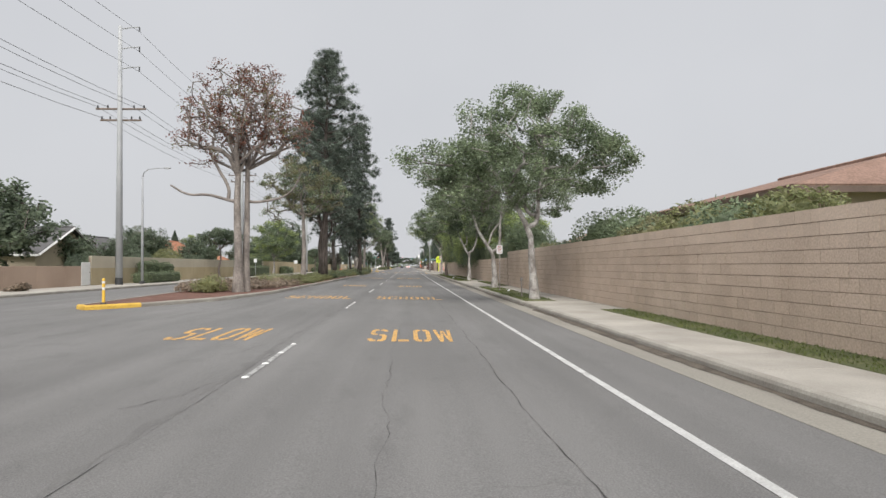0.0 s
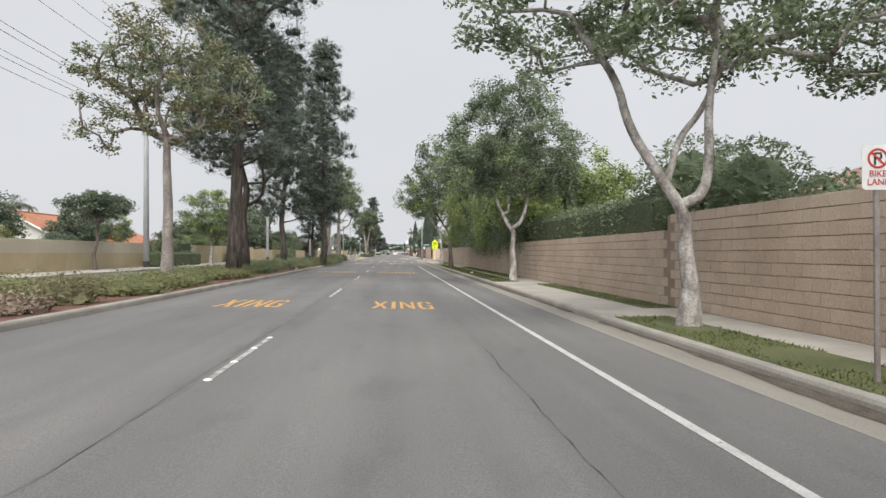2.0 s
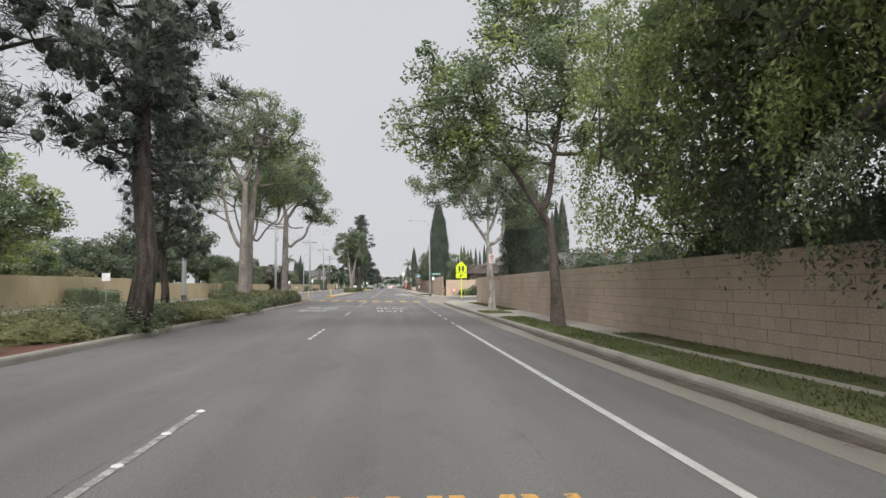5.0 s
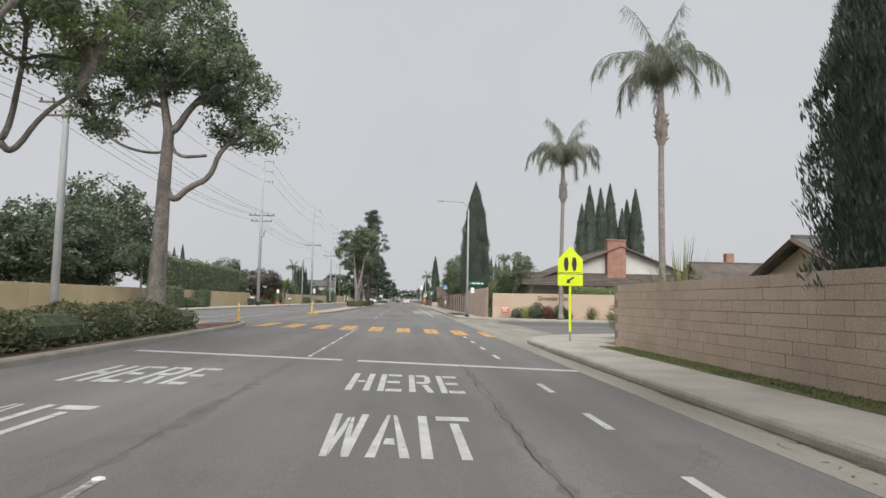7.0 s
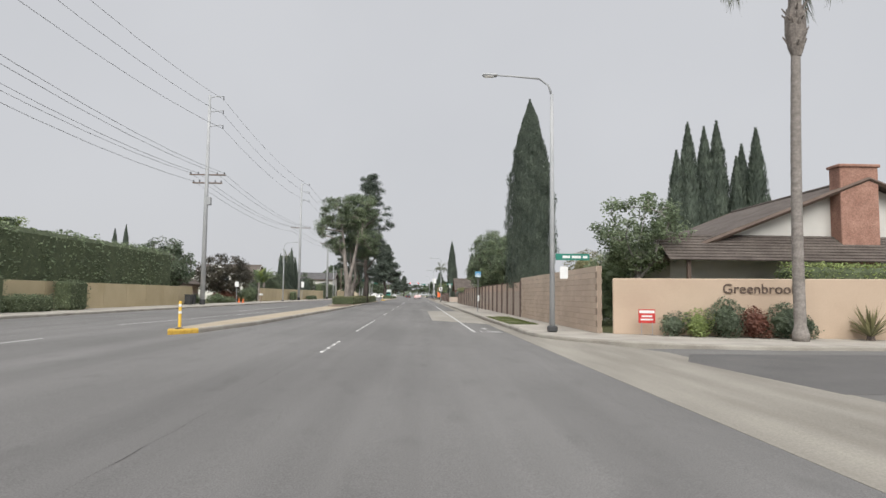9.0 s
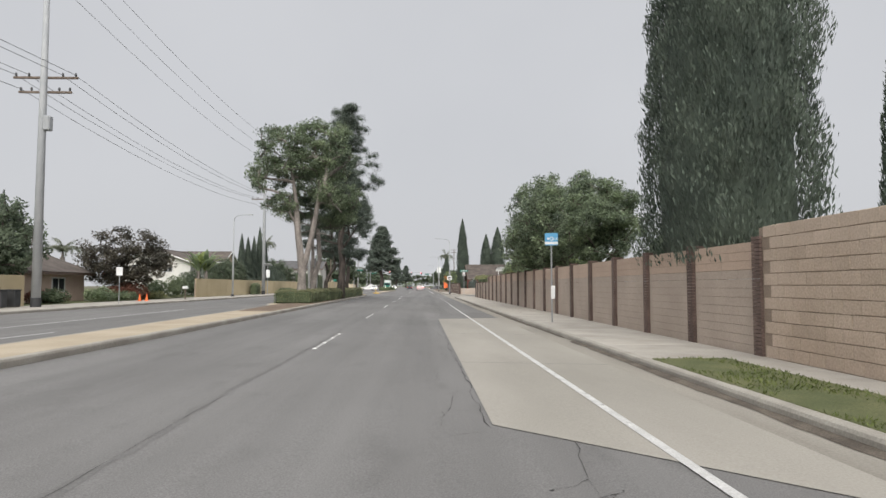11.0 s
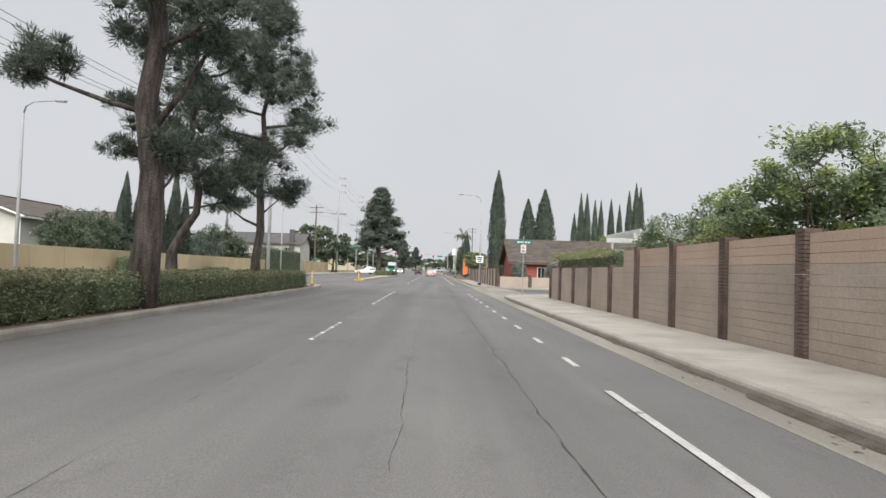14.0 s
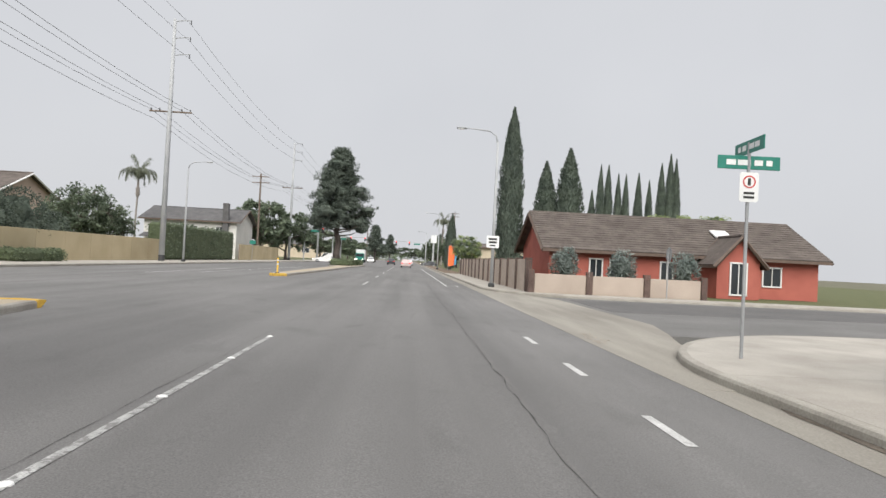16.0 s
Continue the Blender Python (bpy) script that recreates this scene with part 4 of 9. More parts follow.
def tree(name, seed, trunk, blobs, base_r, tips, per_tip, leaf, slim, leaf_m, bark_m, label, clump=0.6, shell=0.45, droop=0.1, category="tree", lean_leaf=None, second=None, wobble=0.12, flat=0.7, heart=0.0, mains=5, boughs=(), shun=1.0):
    """A tapered, forking trunk and a crown of small leaves in clumps at the ends of the limbs, standing at the origin."""
    rng = np.random.default_rng(seed)
    root = thing(name, 0, 0, 0, label, category)
    tp = in_blobs(rng, blobs, tips, shell)
    part("trunk", limbs(rng, trunk, tp, base_r, wobble=wobble, mains=mains, boughs=boughs, shun=shun), bark_m, root, smooth=True)
    if heart:
        small = [(*b[:3], b[3] * heart, b[4] * heart, b[5] * heart) for b in blobs]
        area = sum(4 * math.pi * (b[3] * b[4] * b[5]) ** (2 / 3) for b in small)
        v, f = leaves(rng, in_blobs(rng, small, int(area * 36), 0.6), 0.33, 0.6, up=0.2, droop=0.3)
        part("inner_crown", raw_mesh("inner_crown", v, f, leaf_m), leaf_m, root)
    split = second[1] if second else 0.0
    use = rng.uniform(size=tips) < split
    for sel, m, nm in ((~use, leaf_m, "crown"), (use, second[0] if second else None, "dry_crown")):
        c = tp[sel]
        if not len(c) or m is None:
            continue
        off = rng.normal(size=(len(c), per_tip, 3))
        off *= rng.uniform(0, 1, (len(c), per_tip, 1)) ** 0.5 / np.linalg.norm(off, axis=2, keepdims=True) * clump * np.array([1.05, 1.05, 1.05 * flat])
        cc = (c[:, None] + off * rng.uniform(0.6, 1.25, (len(c), 1, 1))).reshape(-1, 3)
        v, f = leaves(rng, cc, leaf, slim, droop=droop)
        part(nm, raw_mesh(nm, v, f, m), m, root)
    return root


def small_ball(g, mid, r, rng):
    """A rough, low-cost ellipsoid for the shaded middle of a needle cloud."""
    vs = [tuple(mid + r * (rng.uniform(0.5, 1.15)) * np.array([math.sin(math.pi * i / 4) * math.cos(2 * math.pi * k / 7), math.sin(math.pi * i / 4) * math.sin(2 * math.pi * k / 7), math.cos(math.pi * i / 4)])) for i in range(5) for k in range(7)]
    return g.add(vs, [(i * 7 + k, i * 7 + (k + 1) % 7, (i + 1) * 7 + (k + 1) % 7, (i + 1) * 7 + k) for i in range(4) for k in range(7)])


def pine(name, seed, height, first, base_r, spread, clouds, needles, label, lean=(0, 0), cone=0.0, boughs=(), fine=1.0, line=()):
    """A tall pine: a straight dark trunk, limbs sweeping out and up, each ending in a flat cloud of needle tufts, sky between."""
    rng = np.random.default_rng(seed)
    root = thing(name, 0, 0, 0, label, "pine tree")
    n = 10
    trunk = [np.array((lean[0] * (i / n) ** 1.3 + rng.normal() * 0.1 * (i > 0), lean[1] * i / n + rng.normal() * 0.1 * (i > 0), height * 0.97 * i / n)) for i in range(n + 1)]
    if line:
        zs = [q[1] for q in line]
        trunk = [np.array((np.interp(height * 0.97 * i / n, zs, [q[0] for q in line]), 0.0, height * 0.97 * i / n)) for i in range(n + 1)]
    g = Geo()
    if line:
        low = [q for q in line if q[1] < trunk[-1][2]]
        g.tube([(q[0], 0, q[1]) for q in low], [q[2] for q in low], 10)
    else:
        g.tube(trunk, [base_r * (1.25 if i == 0 else 1 - 0.88 * i / n) for i in range(n + 1)], 10)
    tufts, inner = [], Geo()
    for way, r0, r1 in boughs:
        g.tube(way, [r0 + (r1 - r0) * i / (len(way) - 1) for i in range(len(way))], 8)
        ends = [np.array(way[-1], float)] + ([np.array(way[-2], float) * 0.5 + np.array(way[-1], float) * 0.5 + np.array((0, 0, 0.45))] if len(way) > 3 else [])
        for mid in ends:
            d = rng.normal(size=(11, 3))
            d /= np.linalg.norm(d, axis=1, keepdims=True)
            q = mid + (0, 0, 0.12) + d * rng.uniform(0.3, 1.0, (11, 1)) * np.array([0.85, 0.85, 0.42])
            puff = rng.uniform(0.3, 0.44, (11, 1))
            for e, w in zip(q, puff[:, 0]):
                g.tube([mid, e], [0.022, 0.009], 4, cap=False)
                small_ball(inner, e, np.array([0.36, 0.36, 0.3]) * w, rng)
            tufts.append(np.concatenate([q, puff], 1))
    for c in range(clouds):
        h = ((c + rng.uniform(0.1, 0.9)) / clouds) ** 0.9
        z = first + (height - first) * h
        prof = 1.02 - h**1.5 if cone else (0.75 + 0.25 * math.sin(math.pi * min(1, h * 1.25))) * (1 - 0.78 * h**2.9)
        a = c * 2.39996 + rng.normal() * 0.35
        r = spread * prof * (rng.uniform(0.15, 0.95) if cone else rng.uniform(0.35, 0.9))
        k = min(n - 1, int((z - 0.35 * r) / (height * 0.97) * n))
        t = (z - 0.35 * r) / (height * 0.97) * n - k
        base = trunk[k] * (1 - t) + trunk[k + 1] * t
        mid = np.array((base[0] + r * math.cos(a), base[1] + r * math.sin(a), z))
        bend = base + (mid - base) * (0.55, 0.55, 0.25) + rng.normal(size=3) * 0.12
        g.tube([base, bend, mid], [0.04 + 0.02 * r, 0.03 + 0.012 * r, 0.018], 5, cap=False)
        size = (0.62 + 0.5 * prof) * rng.uniform(0.8, 1.25) * (1.3 if cone else 1.05)
        m = 15 if cone else 12
        d = rng.normal(size=(m, 3))
        d /= np.linalg.norm(d, axis=1, keepdims=True)
        q = mid + d * rng.uniform(0.25, 1.0, (m, 1)) ** 0.6 * np.array([1.2, 1.2, 0.6]) * size
        puff = rng.uniform(0.8, 1.2, (m, 1)) * (0.27 + 0.12 * size if cone else 0.37 + 0.15 * size)
        for e in q[:6]:
            g.tube([bend * 0.4 + mid * 0.6, e], [0.022, 0.009], 4, cap=False)
        if cone:
            small_ball(inner, mid, np.array([1.0, 1.0, 0.56]) * size * 0.7, rng)
        else:
            for e, w in zip(q, puff[:, 0]):
                small_ball(inner, e, np.array([0.36, 0.36, 0.3]) * w, rng)
        tufts.append(np.concatenate([q, puff], 1))
    part("trunk", g, M_BARK_PINE, root, smooth=True)
    part("inner_crown", inner, L_PINE, root)
    tp = np.concatenate(tufts)
    per = max(12, needles // len(tp))
    off = rng.normal(size=(len(tp), per, 3))
    off /= np.linalg.norm(off, axis=2, keepdims=True)
    rr = rng.uniform(0.3, 1.0, (len(tp), per, 1)) ** 0.8 * tp[:, None, 3:]
    c = (tp[:, None, :3] + off * rr * np.array([1.0, 1.0, 0.8])).reshape(-1, 3)
    d = off.reshape(-1, 3) + np.array([0, 0, 0.35]) + rng.normal(size=c.shape) * 0.3
    d /= np.linalg.norm(d, axis=1, keepdims=True)
    s = np.cross(d, rng.normal(size=c.shape))
    s /= np.linalg.norm(s, axis=1, keepdims=True)
    ln, w = rng.uniform(0.20, 0.34, (len(c), 1)) * fine**0.4, rng.uniform(0.016, 0.029, (len(c), 1)) * fine
    v = np.stack([c - d * ln / 2, c + s * w, c + d * ln / 2, c - s * w], 1).reshape(-1, 3)
    part("crown", raw_mesh("crown", v, np.arange(len(v)).reshape(-1, 4), L_PINE), L_PINE, root)
    return root


def cypress(name, seed, height, radius, n, label, foot=0.4, taper=1.9, deep=1.0):
    """A dense narrow column of upright scaly sprays, with a ragged outline."""
    rng = np.random.default_rng(seed)
    root = thing(name, 0, 0, 0, label, "cypress tree")
    zz = np.linspace(foot, height * 0.985, 16)
    prof = lambda h: np.clip(np.minimum(1.0, 0.55 + h * 3.5) * (1 - np.clip((h - 0.25) / 0.75, 0, 1) ** taper), 0.02, 1)
    g = Geo().tube([(0, 0, 0), (0, 0, foot + 0.4)], [0.16, 0.12], 8)
    part("trunk", g, M_BARK_DARK, root)
    core = Geo().tube([(0.05 * math.sin(z), 0, z) for z in zz], [0.8 * radius * float(prof(z / height)) for z in zz], 12)
    core.v = [(x, y * deep, z) for x, y, z in core.v]
    part("core", core, L_CYPRESS, root, smooth=True)
    h = foot / height + (1 - foot / height) * rng.uniform(0, 1, n) ** 0.85
    a = rng.uniform(0, 2 * np.pi, n)
    lump = 1 + 0.045 * np.sin(a * 24 + 2.5 * np.sin(h * 11)) + 0.07 * np.sin(a * 5 + h * 9 + seed) + 0.06 * np.sin(a * 3 - h * 31) + 0.06 * np.sin(h * 60 + a * 7)
    r = radius * prof(h) * lump * rng.uniform(0.88, 1.06, n)
    c = np.stack([r * np.cos(a), deep * r * np.sin(a), h * height], 1)
    d = np.stack([np.cos(a) * 0.3, np.sin(a) * 0.3, np.ones(n)], 1) + rng.normal(size=(n, 3)) * 0.22
    d /= np.linalg.norm(d, axis=1, keepdims=True)
    t = np.stack([-np.sin(a), np.cos(a), np.zeros(n)], 1) + rng.normal(size=(n, 3)) * 0.5
    s = np.cross(d, np.cross(t, d))
    s /= np.linalg.norm(s, axis=1, keepdims=True)
    big = 0.58 if n > 12000 else 1.2
    ln, w = rng.uniform(0.18, 0.42, (n, 1)) * big, rng.uniform(0.022, 0.05, (n, 1)) * big
    v = np.stack([c - d * ln / 2, c + s * w, c + d * ln / 2, c - s * w], 1).reshape(-1, 3)
    part("crown", raw_mesh("crown", v, np.arange(4 * n).reshape(n, 4), L_CYPRESS), L_CYPRESS, root)
    return root


def shrub(name, seed, blobs, n, leaf, slim, leaf_m, label, category="shrub", inner=True, droop=0.0):
    """A rounded shrub: a dark uneven heart under a coat of small leaves."""
    rng = np.random.default_rng(seed)
    root = thing(name, 0, 0, 0, label, category)
    if inner:
        for k, b in enumerate(blobs):
            part("heart", ball(Geo(), b, 0.66, seed + k), leaf_m, root)
    n = max(n, min(4200, int(sum(4 * math.pi * ((b[3] * b[4] * b[5]) ** (2 / 3)) for b in blobs) * 3.2 / (leaf * leaf))))
    c = in_blobs(rng, blobs, n, 0.86)
    c = c * (1 + 0.0) + rng.normal(size=c.shape) * 0.05 + 0.10 * np.stack([np.sin(c[:, 1] * 4 + c[:, 2] * 3), np.sin(c[:, 2] * 4 + c[:, 0] * 5), np.sin(c[:, 0] * 4 + c[:, 1] * 3)], 1)
    c = c[c[:, 2] > 0.02]
    v, f = leaves(rng, c, leaf, slim, droop=droop)
    part("foliage", raw_mesh("foliage", v, f, leaf_m), leaf_m, root)
    return root


def hedge(name, seed, x0, x1, y0, y1, h, n, leaf, leaf_m, label, round_top=0.25, wave=0.05, top_m=None):
    """A clipped hedge: rounded body along y, covered in small leaves."""
    rng = np.random.default_rng(seed)
    cx, cy, ln, wd = (x0 + x1) / 2, (y0 + y1) / 2, y1 - y0, x1 - x0
    root = thing(name, cx, cy, road_z(max(cx, -20)) + 0.13, label, "hedge")
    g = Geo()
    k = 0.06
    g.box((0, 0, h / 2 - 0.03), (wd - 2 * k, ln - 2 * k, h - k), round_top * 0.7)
    part("heart", g, M_INNER_SHADE, root)
    a_side, a_top, a_end = h * ln, wd * ln, h * wd
    tot = 2 * a_side + a_top + 2 * a_end
    u = rng.uniform(0, tot, n)
    p = np.zeros((n, 3))
    r1, r2 = rng.uniform(-0.5, 0.5, n), rng.uniform(0, 1, n)
    top = u < a_top
    side = (u >= a_top) & (u < a_top + 2 * a_side)
    end = ~top & ~side
    sg = np.where(rng.uniform(size=n) < 0.5, -1, 1)
    p[top] = np.stack([rng.uniform(-0.5, 0.5, top.sum()) * wd, r1[top] * ln, np.full(top.sum(), h)], 1)
    p[side] = np.stack([sg[side] * wd / 2, r1[side] * ln, r2[side] * h], 1)
    p[end] = np.stack([r1[end] * wd, sg[end] * ln / 2, r2[end] * h], 1)
    e = np.clip((p[:, 2] - (h - round_top)) / round_top, 0, 1)
    ex = np.clip((np.abs(p[:, 0]) - (wd / 2 - round_top)) / round_top, 0, 1)
    p[:, 2] -= round_top * 0.45 * ex**2 * e
    p[:, 0] -= np.sign(p[:, 0]) * round_top * 0.45 * ex * e**2
    wv = wave * (np.sin(p[:, 1] * 1.7 + seed) + np.sin(p[:, 1] * 0.6 + 2 * seed) + np.sin(p[:, 0] * 4 + p[:, 1] * 3.1) * 0.5)
    p[:, 2] += wv * (p[:, 2] / h)
    p[:, 0] += wv * 0.8
    p += rng.normal(size=p.shape) * leaf * 0.35
    new_growth = rng.uniform(size=n) < np.where(p[:, 2] > h * 0.8, 0.75, 0.28) if top_m else np.zeros(n, bool)
    v, f = leaves(rng, p[~new_growth], leaf, 0.55, up=0.5)
    part("foliage", raw_mesh("foliage", v, f, leaf_m), leaf_m, root)
    if top_m:
        v, f = leaves(rng, p[new_growth], leaf, 0.55, up=0.5)
        part("new_growth", raw_mesh("new_growth", v, f, top_m), top_m, root, "olive and rusty young leaves")
    return root


def palm(name, seed, height, base_r, fronds, length, label):
    """A tall feather palm: ringed trunk, tan husk below the crown, fronds rising and arching over with hanging leaflets."""
    rng = np.random.default_rng(seed)
    root = thing(name, 0, 0, 0, label, "palm tree")
    bend = lambda z: (0.10 * math.sin(z * 0.22 + seed), 0.05 * math.sin(z * 0.3), z)
    zz = np.linspace(0, height, 40)
    g = Geo().tube([bend(z) for z in zz], [base_r * (1.35 if z < 0.3 else 1.0 - 0.25 * z / height) * (1 + 0.03 * (i % 2)) for i, z in enumerate(zz)], 12)
    part("trunk", g, M_PALM_TRUNK, root, smooth=True)
    tx, ty, _ = bend(height)
    g = Geo().tube([(tx, ty, height + q) for q in (-0.8, -0.5, 0.0, 0.6, 1.0, 1.8, 2.8)], [base_r * q for q in (0.8, 1.3, 1.75, 1.7, 1.1, 0.85, 0.6)], 12)
    for k in range(22):
        a, z = rng.uniform(0, 6.283), rng.uniform(height - 0.5, height + 0.8)
        g.tube([(tx + 0.2 * math.cos(a), ty + 0.2 * math.sin(a), z), (tx + 0.5 * base_r * 4.4 * math.cos(a), ty + 0.5 * base_r * 4.4 * math.sin(a), z + rng.uniform(0.1, 0.35))], [0.07, 0.02], 4)
    part("husk", g, M_BARK_TAN, root, "tan fibrous husk below the fronds")
    for i in range(fronds):
        stems, vs = Geo(), []
        a = 2 * math.pi * i * 0.381966 + rng.normal() * 0.15
        el = rng.uniform(1.05, 1.42) if i % 6 else rng.uniform(1.4, 1.52)
        ln = length * rng.uniform(0.75, 1.1)
        pts = []
        p = np.array([tx, ty, height + 2.5])
        e = el
        turn = 0.13 if i % 6 == 0 else rng.uniform(0.30, 0.46)
        for k in range(10):
            pts.append(p.copy())
            p = p + ln / 9 * np.array([math.cos(a) * math.cos(e), math.sin(a) * math.cos(e), math.sin(e)])
            e = max(-1.45, e - turn * (0.55 + 0.9 * k / 9))
        stems.tube([tuple(q) for q in pts], [0.045 - 0.004 * k for k in range(10)], 4, cap=False)
        sd = np.array([-math.sin(a), math.cos(a), 0])
        for k in range(1, 9):
            for t in np.linspace(0, 1, 15, endpoint=False):
                q = pts[k] * (1 - t) + pts[k + 1] * t
                fw = pts[k + 1] - pts[k]
                fw = fw / np.linalg.norm(fw)
                for sg in (-1, 1):
                    d = sd * sg * rng.uniform(0.15, 0.75) + fw * 0.45 + np.array([0, 0, -0.95]) + rng.normal(size=3) * 0.2
                    d /= np.linalg.norm(d)
                    ll = rng.uniform(0.5, 1.15) * (1 - 0.25 * k / 9)
                    w = np.cross(d, fw + rng.normal(size=3) * 0.4)
                    w = w / np.linalg.norm(w) * 0.014
                    vs += [q, q + d * ll * 0.5 + w, q + d * ll + np.array([0, 0, -0.12]), q + d * ll * 0.5 - w]
        stems.add(vs, [(4 * j, 4 * j + 1, 4 * j + 2, 4 * j + 3) for j in range(len(vs) // 4)])
        part("frond", stems, L_PALM, root)
    return root


def put(ob, x, y, z, turn=0.0, size=1.0, tall=None):
    ob.matrix_basis = pose(x, y, z, 0, 0, turn) @ Matrix.Diagonal((size, size, tall or size, 1))
    return ob


def again(ob, x, y, z, turn=0.0, size=1.0, tall=None):
    m = pose(x, y, z, 0, 0, turn) @ Matrix.Diagonal((size, size, tall or size, 1))
    c = copy_thing(ob, Matrix())
    c.matrix_basis = m
    return c


def strands(root, seed, blobs, clumps, low, leaf, shades):
    """Curtains of leaves in clumps, hanging from the outside of a crown down to the height low; shades: material, share and part name."""
    rng = np.random.default_rng(seed)
    mid = np.mean([b[:3] for b in blobs], axis=0)
    top = in_blobs(rng, blobs, clumps, 0.93)
    pick = rng.choice(len(shades), clumps, p=[q[1] for q in shades])
    long = rng.uniform(0.7, 2.6, clumps)
    per, k = 23, 23
    for i, (leaf_m, _, name) in enumerate(shades):
        c0 = top[pick == i]
        if not len(c0):
            continue
        p = (c0[:, None] + rng.normal(size=(len(c0), per, 3)) * (0.24, 0.24, 0.16)).reshape(-1, 3)
        drop = np.repeat(long[pick == i], per) * rng.uniform(0.55, 1.1, len(p))
        drop = np.minimum(drop, np.maximum(0.25, p[:, 2] - low - rng.uniform(0, 1.3, len(p))))
        out = p - mid
        out[:, 2] = 0
        out /= np.linalg.norm(out, axis=1, keepdims=True) + 1e-6
        t = np.linspace(0, 1, k)[None, :, None]
        c = p[:, None] + out[:, None] * (0.5 * np.sin(t * 1.8)) + np.array([0, 0, -1.0]) * t**1.25 * drop[:, None, None]
        c = (c + rng.normal(size=c.shape) * 0.05).reshape(-1, 3)
        v, f = leaves(rng, c, leaf, 0.46, droop=1.0)
        part(name, raw_mesh(name, v, f, leaf_m), leaf_m, root)


# ---- trees along the pavement: forked grey trunks, round leafy crowns ----
WZ = WALK_Z - 0.02
street_label = "leafy street tree with a forked pale grey trunk beside the kerb"
put(tree("street_tree", 11, [(0, 0, 0), (-0.05, 0, 0.9), (-0.1, 0.03, 1.8), (-0.12, 0.05, 2.6)],
         [(-0.6, 0, 6.4, 3.3, 3.2, 2.3), (1.9, -0.2, 5.8, 2.4, 2.6, 1.7), (-2.4, 0.6, 5.0, 2.2, 2.4, 1.7), (-4.3, 0.4, 5.4, 1.3, 1.8, 1.0), (0.2, 0, 7.9, 2.2, 2.0, 1.0), (3.7, 0, 6.2, 1.0, 1.2, 0.7)],
         0.2, 240, 170, 0.135, 0.5, L_GREEN, M_BARK, street_label, clump=0.55, wobble=0.2,
         boughs=[([(-0.4, 0, 3.3), (-0.95, 0.1, 4.3), (-1.7, 0.2, 5.4)], 0.13, 0.07), ([(0.18, 0, 3.2), (0.26, 0.15, 4.2), (0.5, 0, 5.5)], 0.12, 0.06), ([(-0.1, 0.5, 3.6), (-0.3, 1.2, 5.2)], 0.09, 0.05)]), 5.15, 18.0, WZ, 10)
put(tree("street_tree", 12, [(0, 0, 0), (0.05, 0, 0.7), (-0.03, 0.03, 1.4), (-0.05, 0.0, 2.0)],
         [(0.6, 0, 7.0, 3.6, 3.3, 2.4), (3.6, 0, 6.3, 2.3, 2.6, 1.9), (-2.6, 0.4, 6.6, 2.3, 2.4, 1.7), (0.2, 0, 8.6, 2.2, 2.2, 1.0)],
         0.2, 225, 165, 0.135, 0.5, L_GREEN, M_BARK, street_label, clump=0.55, shell=0.5, wobble=0.2,
         boughs=[([(-0.15, 0, 2.3), (-0.6, 0, 3.0), (-1.1, 0, 3.8), (-1.3, 0.1, 4.8), (-2.0, 0.1, 5.7)], 0.13, 0.06), ([(0.3, 0, 2.5), (0.42, 0, 3.2), (0.38, 0, 4.1), (0.6, 0.1, 5.4)], 0.12, 0.06), ([(-0.3, 0.1, 2.9), (-0.12, 0.2, 3.6), (0.42, 0.3, 4.2), (0.9, 0.4, 5.4)], 0.08, 0.05)]), 5.35, 31.8, WZ, -8)
put(tree("street_tree", 13, [(0, 0, 0), (0.05, 0, 0.8), (0.0, 0.05, 1.6), (0.05, 0, 2.4)],
         [(-0.4, 0, 6.6, 3.3, 3.0, 2.6), (1.9, 0, 6.0, 2.0, 2.3, 2.1), (-2.6, 0, 5.8, 2.1, 2.3, 1.8), (0.3, 0, 9.0, 2.0, 2.0, 1.3)],
         0.18, 280, 150, 0.14, 0.5, L_GREEN, M_BARK, street_label, clump=0.55, second=(L_DEEP, 0.45), wobble=0.2,
         boughs=[([(-0.3, 0, 2.9), (-0.85, 0, 4.1), (-1.2, 0, 5.2)], 0.11, 0.06), ([(-0.1, 0.1, 3.4), (-0.3, 0.1, 5.0)], 0.09, 0.05), ([(0.45, 0, 2.9), (0.75, 0, 3.9), (0.8, 0, 5.2)], 0.11, 0.06)]), 5.6, 51.0, WZ, 0)
put(tree("street_tree", 14, [(0, 0, 0), (-0.04, 0, 1.2), (-0.1, 0.05, 2.4), (-0.18, 0, 3.4)],
         [(-1.0, 0, 8.0, 3.2, 3.0, 2.6), (-3.6, 0, 7.4, 2.1, 2.3, 2.0), (-2.3, 0, 5.6, 1.8, 1.8, 1.2), (0, 0, 10.6, 2.4, 2.4, 1.6), (1.8, 0, 7.5, 2.0, 2.4, 2.2)],
         0.22, 220, 140, 0.165, 0.5, L_GREEN, M_BARK_DARK, "tall leafy street tree with a dark forked trunk by the kerb", clump=0.64, wobble=0.2, second=(L_LIME, 0.2),
         boughs=[([(-0.75, 0, 4.2), (-1.5, 0, 5.4), (-2.4, 0, 6.4)], 0.12, 0.06), ([(-0.2, 0.1, 4.2), (0.0, 0.1, 5.6), (0.3, 0, 7.4)], 0.13, 0.06)]), 5.45, 83.6, WZ, 0)
